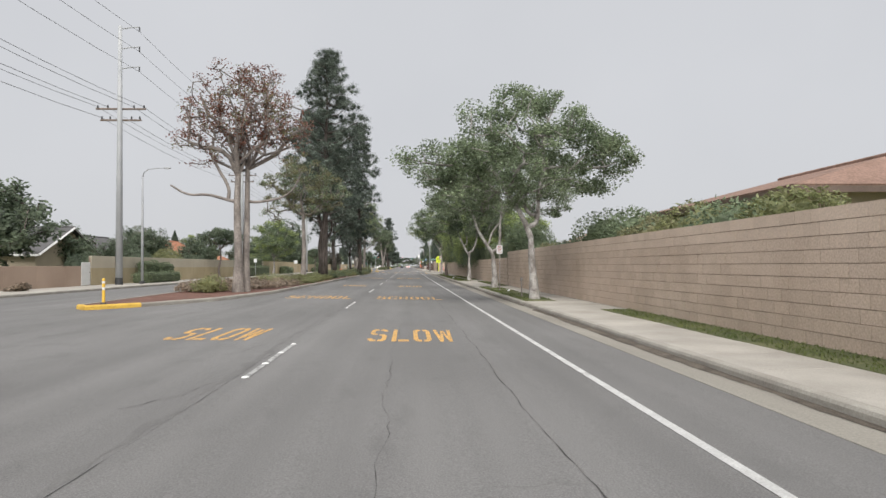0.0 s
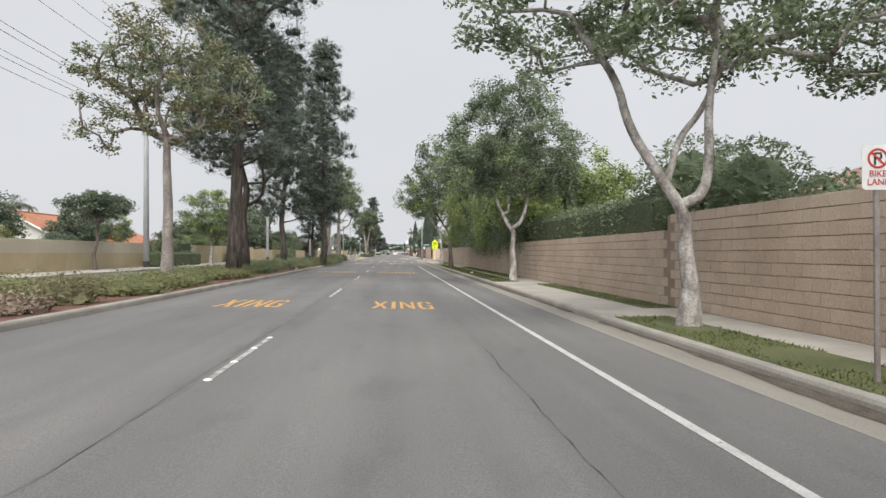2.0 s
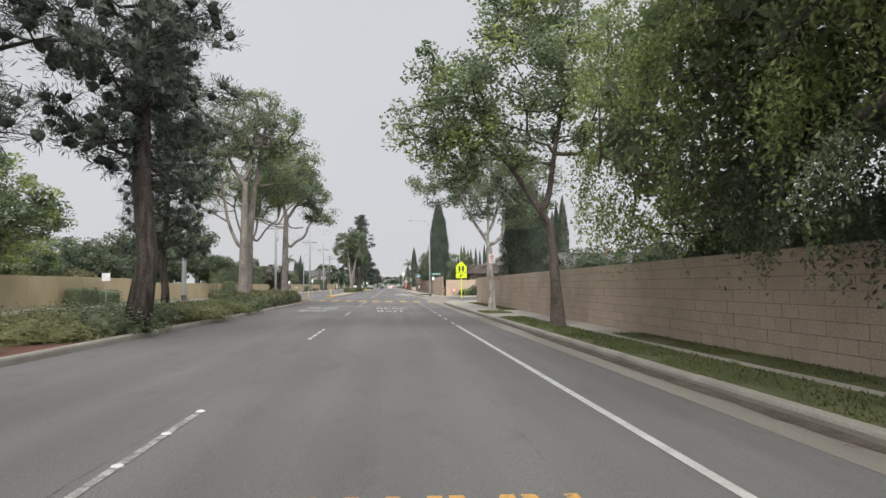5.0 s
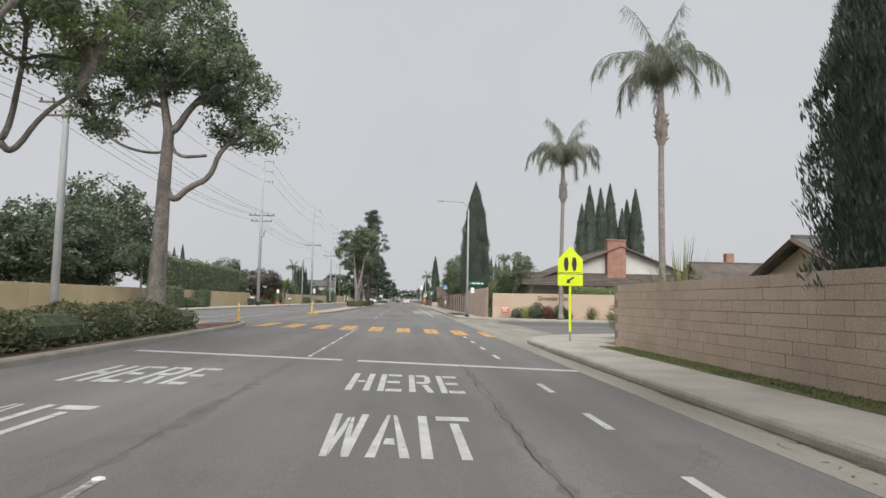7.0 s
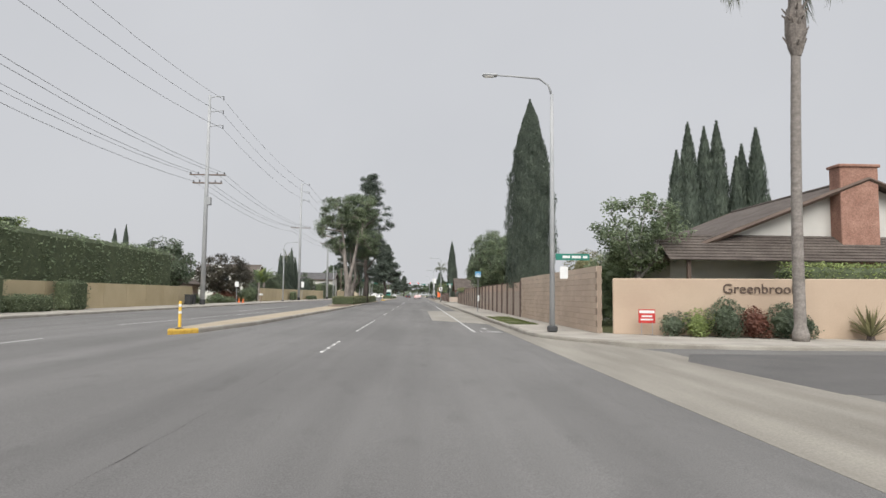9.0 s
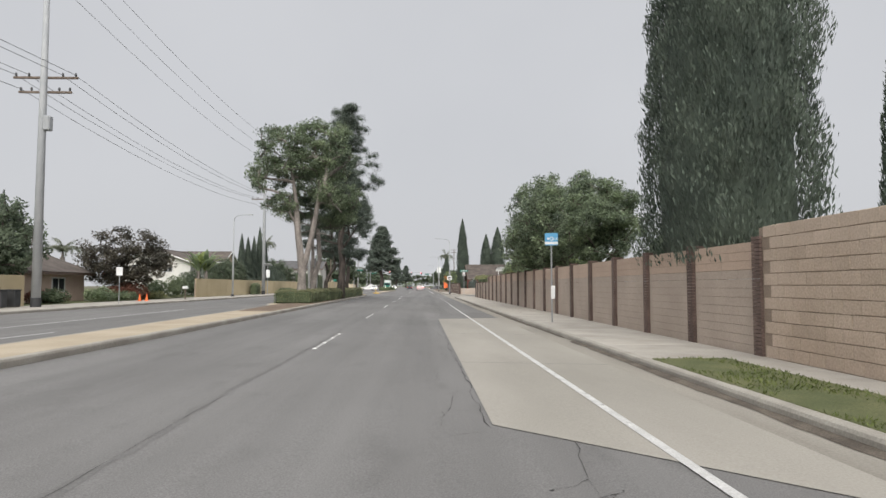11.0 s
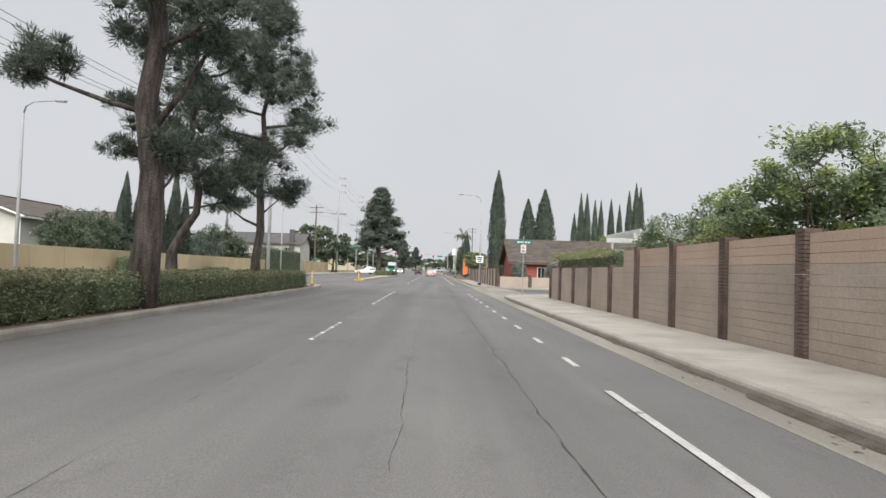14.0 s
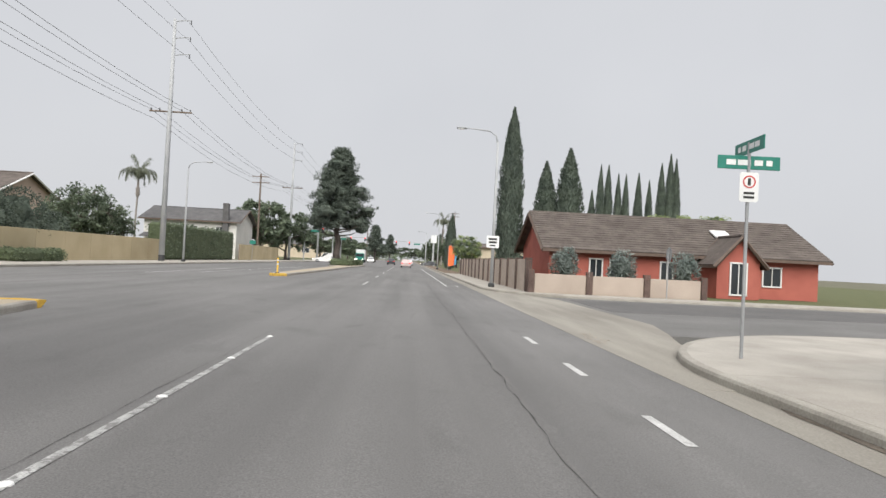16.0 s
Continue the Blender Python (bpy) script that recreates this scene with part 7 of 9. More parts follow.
# verges: turf with blades of grass
def verge(x0, x1, y0, y1, seed, n_per=260):
    rng = np.random.default_rng(seed)
    root = tagged(new("verge", Geo().box(((x0 + x1) / 2, (y0 + y1) / 2, WALK_Z - 0.01), (x1 - x0, y1 - y0, 0.05), 0.02).mesh("verge", M_TURF)), "strip of patchy green grass beside the pavement", "grass", "", "structure")
    n = int((x1 - x0) * (y1 - y0) * n_per)
    c = np.stack([rng.uniform(x0, x1, n), rng.uniform(y0, y1, n), np.full(n, WALK_Z + 0.012)], 1)
    keep = np.sin(c[:, 0] * 3.1 + seed) + np.sin(c[:, 1] * 1.7 + seed) > -0.9
    c = c[keep]
    n = len(c)
    a = rng.uniform(0, 6.283, n)
    h, w = rng.uniform(0.02, 0.06, n), rng.uniform(0.008, 0.018, n)
    s = np.stack([np.cos(a), np.sin(a), 0 * a], 1) * w[:, None]
    tip = c + np.stack([rng.normal(0, 0.03, n), rng.normal(0, 0.03, n), h], 1)
    v = np.stack([c - s, c + s, tip], 1).reshape(-1, 3)
    bl = new("grass", raw_mesh("grass", v, np.arange(3 * n).reshape(n, 3), M_GRASS))
    return tagged(bl, "short green grass blades on the verge", "grass", "", "stuff")


for i, (x0, x1, y0, y1) in enumerate(((5.95, 6.85, -4, 11.5), (4.52, 5.75, 16.6, 33.5), (6.0, 6.85, 35.5, 47.5), (4.52, 5.7, 50.0, 53.0), (4.52, 5.7, 53.4, 90.0), (6.0, 6.85, 55.0, 80.0), (6.05, 6.85, 97.0, 112.5), (4.52, 5.9, 93.4, 96.6), (4.52, 6.0, 154.6, 165.4))):
    verge(x0, x1, y0, y1, i)


# leaf litter in the gutter and under the garden tree
rng_l = np.random.default_rng(77)
spots = [(rng_l.uniform(3.9, 4.34, 60), rng_l.uniform(y0, y1, 60)) for y0, y1 in ((8, 24), (30, 50), (60, 80), (96, 104), (183, 192), (196, 203), (204, 210), (236.5, 238.5))] + [(rng_l.uniform(4.5, 6.8, 520), rng_l.normal(192, 5.5, 520))]
lx, ly = np.concatenate([q[0] for q in spots]), np.concatenate([q[1] for q in spots])
lz = np.where(lx < KX, -0.022 * lx + 0.015, WALK_Z + 0.015)
v, f = leaves(rng_l, np.stack([lx, ly, lz], 1), 0.09, 0.5, up=4.0)
v[:, 2] = np.repeat(lz, 4) + (v[:, 2] - np.repeat(lz, 4)) * 0.25
tagged(new("leaf_litter", raw_mesh("leaf_litter", v, f, L_DRY)), "dry fallen leaves along the gutter and pavement", "leaves", "", "stuff")

# dark grit washed against the kerb, in uneven runs
M_GRIT = mat("gutter_grit", (0.075, 0.062, 0.05), (0.14, 0.118, 0.095), 0.95, 2.5, 45, 0.6, 0.35)


def grit(y0, y1, seed):
    r = random.Random(seed)
    n = int((y1 - y0) / 0.3)
    ys = [y0 + (y1 - y0) * i / n for i in range(n + 1)]
    w, ws = 0.08, []
    for y in ys:
        w = min(0.2, max(0.015, w + r.uniform(-0.035, 0.035)))
        ws.append(w * (1 if ys[0] < y < ys[-1] else 0.1))
    g = Geo()
    vs = [(KX - w, y, road_z(KX - w) + 0.012) for y, w in zip(ys, ws)] + [(KX - 0.002, y, road_z(KX) + 0.02 + 0.15 * q) for y, q in zip(ys, ws)]
    g.add(vs, [(i, i + 1, n + 2 + i, n + 1 + i) for i in range(n)])
    tagged(new("gutter_dirt", g.mesh("gutter_dirt", M_GRIT)), "dark grit and leaf dirt lying along the kerb", "dirt", "", "stuff")


for i, (y0, y1) in enumerate(((-8, 14), (16, 34), (36, 62), (63, 95), (96.5, 112.5), (155, 171), (172, 204), (205, 231))):
    grit(y0, y1, 300 + i)

# old oil and water stains by the gutter
M_STAIN = mat("road_stain", (0.108, 0.106, 0.104), (0.142, 0.139, 0.136), 0.8, 2.0, 40, 0.3, 0.25)
for k, (x, y, wx, wy) in enumerate(((3.3, 51.6, 0.34, 1.6), (3.1, 54.6, 0.3, 1.1), (3.45, 57.4, 0.25, 1.5), (3.2, 20.5, 0.2, 0.9))):
    r = random.Random(60 + k)
    pts = [(x + wx * math.cos(q * 0.3927) * r.uniform(0.55, 1.1), y + wy * math.sin(q * 0.3927) * r.uniform(0.55, 1.1)) for q in range(16)]
    struct("road_stain", paint(pts, 0.0035), M_STAIN, "dark uneven stain on the asphalt", "stain")

# distant trees that close the avenue
rng_f = np.random.default_rng(15)
n_far = 150
fx = rng_f.uniform(-150, 150, n_far)
fr = rng_f.uniform(3.0, 7.5, n_far) * (0.5 + 0.5 * np.clip(np.abs(fx + 4) / 40, 0, 1))
blobs_f = np.stack([fx, rng_f.uniform(650, 760, n_far), fr * 0.8, fr, fr, fr], 1)
c_f = in_blobs(rng_f, blobs_f, 26000, 0.75)
v, f = leaves(rng_f, c_f[c_f[:, 2] > 0.2], 1.3, 0.6)
tagged(new("distant_trees", raw_mesh("distant_trees", v, f, L_GREEN)), "distant grey-green trees closing the end of the avenue", "trees", "", "stuff")

# ---- signs, posts and street furniture ----
M_SIGN_WHITE = mat("sign_white", (0.68, 0.69, 0.69), (0.76, 0.77, 0.77), 0.45, 2, 30, 0.0, 0.04)
M_SIGN_GREEN = mat("sign_green", (0.012, 0.16, 0.12), (0.018, 0.20, 0.15), 0.45, 2, 30, 0.0, 0.04)
M_SIGN_LIME = mat("sign_lime", (0.66, 0.80, 0.02), (0.72, 0.86, 0.03), 0.4, 2, 30, 0.0, 0.03)
M_SIGN_BLACK = mat("sign_black", (0.02, 0.02, 0.02), (0.03, 0.03, 0.03), 0.5, 2, 30, 0.0, 0.05)
M_SIGN_RED = mat("sign_red", (0.45, 0.03, 0.03), (0.55, 0.045, 0.04), 0.45, 2, 30, 0.0, 0.05)
M_SIGN_BLUE = mat("sign_blue", (0.10, 0.34, 0.58), (0.13, 0.40, 0.64), 0.45, 2, 30, 0.0, 0.05)
M_POST_RUST = mat("dull_post", (0.20, 0.17, 0.16), (0.30, 0.27, 0.26), 0.7, 2, 25, 0.1, 0.12)
M_YELLOW_POST = mat("yellow_plastic", (0.72, 0.45, 0.05), (0.80, 0.52, 0.08), 0.5, 2, 30, 0.0, 0.06)
M_KERB_YELLOW = mat("yellow_kerb_paint", (0.52, 0.32, 0.05), (0.66, 0.43, 0.08), 0.8, 3, 30, 0.2, 0.2)
M_ORANGE = mat("orange_cloth", (0.75, 0.14, 0.04), (0.85, 0.2, 0.06), 0.7, 2, 30, 0, 0.05)


def text_mesh(words, size, depth, material):
    """Letters of the built-in font as a mesh, in the x-z plane, facing -y."""
    cu = bpy.data.curves.new("letters", "FONT")
    cu.body, cu.size, cu.extrude, cu.align_x, cu.align_y = words, size, depth, "CENTER", "CENTER"
    ob = new("letters", cu)
    me = bpy.data.meshes.new_from_object(ob.evaluated_get(bpy.context.evaluated_depsgraph_get()))
    bpy.data.objects.remove(ob)
    me.transform(Matrix.Rotation(radians(90), 4, "X"))
    me.materials.clear()
    me.materials.append(material)
    me.name = "letters"
    return me


def plate(w, h, z, y=-0.03, t=0.006, bevel=0.03):
    """A sign plate with cut corners, upright in x-z."""
    b = bevel
    poly = [(-w / 2 + b, z - h / 2), (w / 2 - b, z - h / 2), (w / 2, z - h / 2 + b), (w / 2, z + h / 2 - b), (w / 2 - b, z + h / 2), (-w / 2 + b, z + h / 2), (-w / 2, z + h / 2 - b), (-w / 2, z - h / 2 + b)]
    return Geo().wall_poly(poly, y, y + t)


def ring(r0, r1, z, y, n=24):
    vs = [(r * math.cos(2 * math.pi * k / n), y, z + r * math.sin(2 * math.pi * k / n)) for r in (r0, r1) for k in range(n)]
    return Geo().add(vs, [(k, (k + 1) % n, n + (k + 1) % n, n + k) for k in range(n)])


def no_parking_sign(x, y, h=2.5, turn=-6):
    s = thing("no_parking_sign", x, y, WALK_Z, "white no-parking sign with red ring on a thin steel post", "road sign", "no-parking signs", turn)
    part("post", Geo().box((0, 0, h / 2), (0.055, 0.04, h), 0.008), M_POST_RUST, s)
    p = part("plate", plate(0.33, 0.48, h - 0.2), M_SIGN_WHITE, s)
    part("symbol", Geo().box((-0.03, -0.0325, h - 0.11), (0.022, 0.003, 0.13)).box((0.005, -0.0325, h - 0.05), (0.06, 0.003, 0.02)).box((0.005, -0.0325, h - 0.105), (0.06, 0.003, 0.02)).box((0.035, -0.0325, h - 0.078), (0.02, 0.003, 0.05)), M_SIGN_BLACK, p)
    part("ring", ring(0.085, 0.108, h - 0.105, -0.034), M_SIGN_RED, p)
    part("slash", Geo().box((0, -0.035, h - 0.105), (0.185, 0.002, 0.02), 0, Matrix.Rotation(radians(45), 3, "Y")), M_SIGN_RED, p)
    for words, dz in (("BIKE", 0.27), ("LANE", 0.36)):
        me = text_mesh(words, 0.095, 0.001, M_SIGN_RED)
        o = part("letters", me, M_SIGN_RED, p)
        o.location = (0, -0.035, h - dz)
    return s


no_parking_sign(4.95, 26.6)
no_parking_sign(5.2, 95.4, 2.95)


def school_sign(x, y):
    s = thing("school_crossing_sign", x, y, WALK_Z, "fluorescent yellow-green school crossing sign on a matching post", "road sign", "", -4)
    part("post", Geo().box((0, 0, 0.17), (0.06, 0.045, 0.34), 0.006), M_POST_RUST, s)
    part("post_sleeve", Geo().box((0, -0.002, 1.25), (0.085, 0.06, 1.85), 0.01), M_SIGN_LIME, s)
    w = 0.9
    zb = 2.42
    p = part("plate", Geo().wall_poly([(-w / 2, zb), (w / 2, zb), (w / 2, zb + 0.52), (0, zb + 0.98), (-w / 2, zb + 0.52)], -0.05, -0.043), M_SIGN_LIME, s)
    part("border", Geo().wall_poly([(-w / 2 + 0.03, zb + 0.03), (w / 2 - 0.03, zb + 0.03), (w / 2 - 0.03, zb + 0.045), (-w / 2 + 0.03, zb + 0.045)], -0.053, -0.050), M_SIGN_BLACK, p)
    for x0, lean in ((-0.15, 0.0), (0.14, 0.0)):
        part("dark_shape", Geo().wall_poly([(x0 - 0.04, zb + 0.1), (x0 + 0.05, zb + 0.1), (x0 + 0.09, zb + 0.36), (x0 + 0.05, zb + 0.58), (x0 - 0.05, zb + 0.58), (x0 - 0.09, zb + 0.34)], -0.054, -0.050), M_SIGN_BLACK, p)
    q = part("arrow_plate", Geo().wall_poly([(-w / 2, 1.98), (w / 2, 1.98), (w / 2, 2.39), (-w / 2, 2.39)], -0.05, -0.043), M_SIGN_LIME, s)
    part("arrow", Geo().wall_poly([(-0.14, 2.06), (0.02, 2.10), (-0.03, 2.145), (0.15, 2.27), (0.11, 2.32), (-0.07, 2.20), (-0.11, 2.24)], -0.054, -0.050), M_SIGN_BLACK, q)
    return s


school_sign(5.85, 115.3)


def street_name_sign(x, y, z0, top, turn, on_post=True):
    s = thing("street_name_sign", x, y, z0, "green street name blades over a no-parking plate on a post", "road sign", "street name signs", turn)
    part("post", Geo().tube([(0, 0, 0), (0, 0, top + 0.35)], 0.03, 8), M_STEEL, s)
    for k, (rot, z) in enumerate(((0, top), (90, top + 0.27))):
        b = part("blade", Geo().box((0, 0, z), (1.05, 0.02, 0.23) if rot == 0 else (0.02, 1.05, 0.23), 0.006), M_SIGN_GREEN, s)
        g = Geo()
        for i, (x0, ln) in enumerate(((-0.3, 0.16), (-0.08, 0.22), (0.16, 0.14), (0.34, 0.1))):
            c, sz = ((x0, -0.0125, z), (ln, 0.003, 0.09)) if rot == 0 else ((-0.0125, x0, z), (0.003, ln, 0.09))
            g.box(c, sz)
        part("bars", g, M_SIGN_WHITE, b)
    p = part("plate", plate(0.32, 0.5, top - 0.42, -0.045), M_SIGN_WHITE, s)
    part("ring", ring(0.085, 0.108, top - 0.33, -0.049), M_SIGN_RED, p)
    part("bars", Geo().box((0, -0.048, top - 0.33), (0.05, 0.003, 0.12)).box((0, -0.048, top - 0.52), (0.18, 0.003, 0.04)).box((0, -0.048, top - 0.59), (0.18, 0.003, 0.04)), M_SIGN_BLACK, p)
    return s


street_name_sign(5.6, 234.2, WALK_Z, 3.3, -4)
name1 = thing("street_name_sign", 5.75, 148.25, 3.0, "green street name blade fixed to the lamp post", "road sign", "street name signs")
b1 = part("blade", Geo().box((0.35, 0, 0.0), (1.35, 0.02, 0.26), 0.006), M_SIGN_GREEN, name1)
part("bars", Geo().box((0.1, -0.0125, 0), (0.3, 0.003, 0.1)).box((0.5, -0.0125, 0), (0.36, 0.003, 0.1)).box((0.85, -0.0125, 0), (0.18, 0.003, 0.1)), M_SIGN_WHITE, b1)
part("plate", plate(0.32, 0.48, -0.62, -0.03), M_SIGN_WHITE, name1)
spd = thing("road_sign", 4.95, 261.28, 2.75, "white lettered road sign on the lamp post", "road sign")
part("plate", plate(0.75, 0.72, 0.0, -0.06), M_SIGN_WHITE, spd)
part("bars", Geo().box((0, -0.062, 0.16), (0.5, 0.003, 0.12)).box((0, -0.062, -0.03), (0.5, 0.003, 0.12)).box((0, -0.062, -0.22), (0.34, 0.003, 0.08)), M_SIGN_BLACK, spd)
part("backing", Geo().box((0.0, 0.0, 0), (0.2, 0.1, 0.1), 0.01), M_STEEL, spd)

bus = thing("bus_stop_sign", 5.15, 177.6, WALK_Z, "blue bus stop sign with timetable panel on a steel post", "bus stop", "", -5)
part("post", Geo().tube([(0, 0, 0), (0, 0, 3.1)], 0.032, 8), M_STEEL, bus)
p = part("plate", plate(0.5, 0.48, 3.2, -0.045), M_SIGN_BLUE, bus)
part("logo_bar", Geo().box((0, -0.048, 3.05), (0.5, 0.003, 0.1)), M_SIGN_WHITE, p)
part("logo_shape", ring(0.05, 0.075, 3.22, -0.048).box((-0.12, -0.048, 3.22), (0.08, 0.003, 0.08)), M_SIGN_WHITE, p)
o = part("letters", text_mesh("BUS", 0.12, 0.001, M_SIGN_WHITE), M_SIGN_WHITE, p)
o.location = (0.15, -0.048, 3.21)
part("timetable_panel", Geo().box((0.04, -0.045, 1.15), (0.16, 0.03, 0.5), 0.01), M_SIGN_WHITE, bus)

stop = thing("stop_sign", 13.2, 255.4, WALK_Z, "stop sign seen from behind on a thin post", "road sign", "", 90)
part("post", Geo().box((0, 0, 1.2), (0.05, 0.05, 2.4), 0.006), M_STEEL, stop)
part("plate", Geo().wall_poly([(0.38 * math.cos(math.pi / 8 + k * math.pi / 4), 2.3 + 0.38 * math.sin(math.pi / 8 + k * math.pi / 4)) for k in range(8)], -0.04, -0.034), M_STEEL, stop)


def delineator(x, y):
    d = thing("delineator_post", x, y, road_z(x) + 0.14, "yellow flexible delineator post at the median tip", "bollard", "delineators")
    part("foot", Geo().tube([(0, 0, 0), (0, 0, 0.035), (0, 0, 0.06)], [0.13, 0.12, 0.05], 12), M_DARK, d)
    part("tube", Geo().tube([(0, 0, 0.05), (0, 0, 0.86), (0, 0, 0.9)], [0.05, 0.05, 0.035], 10), M_YELLOW_POST, d)
    for z in (0.5, 0.72):
        part("reflector_band", Geo().tube([(0, 0, z), (0, 0, z + 0.08)], 0.0525, 10), M_SIGN_WHITE, d)
    return d


for x, y in ((-10.7, 14.4), (-7.5, 121.55), (-7.6, 144.3), (-7.55, 235.6), (-7.55, 261.0)):
    delineator(x, y)
for line in ([(-9.5, 14.6), (-10.8, 13.3), (-11.5, 14.2)], [(-7.1, 144.6), (-7.7, 143.6), (-8.0, 144.4)], [(-7.2, 236.6), (-7.65, 236.75), (-8.2, 236.6)], [(-7.0, 261.0), (-7.6, 260.2), (-8.0, 261.0)], [(-7.4, 122.3), (-7.85, 122.4), (-8.3, 122.3)]):
    g = Geo().sweep(line, [(-0.012, -0.1), (-0.012, 0.10), (0.015, 0.15), (0.05, 0.158), (0.2, 0.158), (0.2, 0.12)], lambda x, y: road_z(x))
    struct("kerb_paint", g, M_KERB_YELLOW, "faded yellow paint on the median kerb", "kerb")

meter = thing("water_valve_post", 5.0, 20.2, WALK_Z, "short rusty valve post on the verge", "post")
part("post", Geo().tube([(0, 0, 0), (0, 0, 0.7)], 0.03, 8), M_POST_RUST, meter)
part("head", Geo().box((0, 0, 0.78), (0.12, 0.1, 0.18), 0.03), M_POST_RUST, meter)
for x, y, lab in ((5.3, 25.8, "crumpled white paper litter on the grass"), (4.9, 62.0, "crumpled white plastic bag on the verge"), (-7.3, 66.6, "white paper litter on the mulch")):
    lit = tagged(new("litter", None), lab, "litter")
    lit.location = (x, y, WALK_Z + 0.02 if x > 0 else 0.30)
    rg = random.Random(int(y))
    vs = [(0.13 * math.cos(k * 1.05) * rg.uniform(0.6, 1.1), 0.11 * math.sin(k * 1.05) * rg.uniform(0.6, 1.1), rg.uniform(0, 0.05)) for k in range(6)] + [(0.02, 0, 0.11), (0, 0.01, -0.01)]
    part("sheet", Geo().add(vs, [(k, (k + 1) % 6, 6) for k in range(6)] + [((k + 1) % 6, k, 7) for k in range(6)]), M_SIGN_WHITE, lit)

# solar-powered box on the far pavement, far signs, bins, mailbox, cones
sol = thing("solar_signal_box", -22.2, 246.0, FAR, "white control box with a solar panel on a post", "control box")
part("post", Geo().tube([(0, 0, 0), (0, 0, 4.3)], 0.05, 8), M_STEEL, sol)
part("cabinet", Geo().box((0.1, -0.1, 3.0), (0.5, 0.35, 1.1), 0.03), M_SIGN_WHITE, sol)
part("solar_panel", Geo().box((0.1, 0, 4.35), (1.0, 0.7, 0.05), 0.01, Matrix.Rotation(radians(-20), 3, "X")), M_POLE, sol)
for x, y, w, h, z in ((-21.3, 199.0, 0.45, 0.6, 2.3), (-21.2, 80.5, 0.4, 0.5, 2.2), (-21.2, 112.0, 0.6, 0.6, 2.2), (-21.4, 312.0, 0.8, 0.5, 2.6)):
    s = thing("far_road_sign", x, y, FAR, "small road sign seen from behind on a post", "road sign", "far signs")
    part("post", Geo().box((0, 0, z / 2), (0.05, 0.05, z), 0.006), M_STEEL, s)
    part("plate", plate(w, h, z, -0.03), M_SIGN_WHITE if y < 300 else M_SIGN_GREEN, s)
for x, y in ((-23.6, 189.8), (-23.6, 191.0)):
    b = thing("trash_bin", x, y, FAR, "dark wheeled rubbish bin by the far wall", "bin", "bins")
    part("body", Geo().box((0, 0, 0.52), (0.55, 0.6, 0.95), 0.04), M_DARK, b)
    part("lid", Geo().box((0, 0, 1.03), (0.6, 0.66, 0.07), 0.02), M_DARK, b)
mb = thing("mailbox", -22.0, 213.5, FAR, "white mailbox on a short post", "mailbox")
part("post", Geo().box((0, 0, 0.5), (0.09, 0.09, 1.0), 0.01), M_WOOD_POLE, mb)
part("box", Geo().box((0, 0, 1.1), (0.5, 0.3, 0.26), 0.06), M_SIGN_WHITE, mb)
for x, y in ((-23.0, 206.2), (-22.6, 206.6)):
    c = thing("traffic_cone", x, y, FAR, "small orange traffic cone on the far pavement", "cone", "cones")
    part("foot", Geo().box((0, 0, 0.02), (0.34, 0.34, 0.04), 0.01), M_ORANGE, c)
    part("cone", Geo().tube([(0, 0, 0.03), (0, 0, 0.6)], [0.13, 0.025], 12), M_ORANGE, c)
ysign = thing("yard_sign", 8.4, 146.5, WALK_Z, "red and white yard sign by the stucco wall", "sign")
part("leg", Geo().box((-0.2, 0, 0.25), (0.02, 0.02, 0.5)).box((0.2, 0, 0.25), (0.02, 0.02, 0.5)), M_STEEL, ysign)
part("panel", Geo().box((0, 0, 0.7), (0.62, 0.02, 0.5), 0.004), M_SIGN_RED, ysign)
part("bars", Geo().box((0, -0.0125, 0.86), (0.56, 0.003, 0.1)).box((0, -0.0125, 0.7), (0.4, 0.003, 0.06)).box((0, -0.0125, 0.58), (0.46, 0.003, 0.06)), M_SIGN_WHITE, ysign)

# planting in front of the stucco wall
for i, (x, y, r, h, m) in enumerate(((9.3, 146.3, 0.55, 0.8, L_DEEP), (10.1, 146.0, 0.6, 0.9, L_LIME), (11.0, 145.8, 0.75, 1.3, L_DEEP), (11.9, 145.5, 0.6, 1.0, L_RED), (12.9, 145.3, 0.7, 1.15, L_DEEP), (13.4, 145.1, 0.5, 0.8, L_DEEP), (17.0, 144.1, 0.45, 0.5, L_DRY), (17.8, 143.9, 0.5, 0.6, L_LIME), (20.6, 149.0, 1.0, 1.9, L_GREEN), (22.0, 150.0, 1.1, 2.0, L_GREEN))):
    put(shrub("wall_shrub", 230 + i, [(0, 0, h * 0.5, r, r * 0.8, h * 0.55)], 900, 0.1, 0.5, m, "rounded shrub in front of the stucco wall"), x, y, WALK_Z, 30 * i)


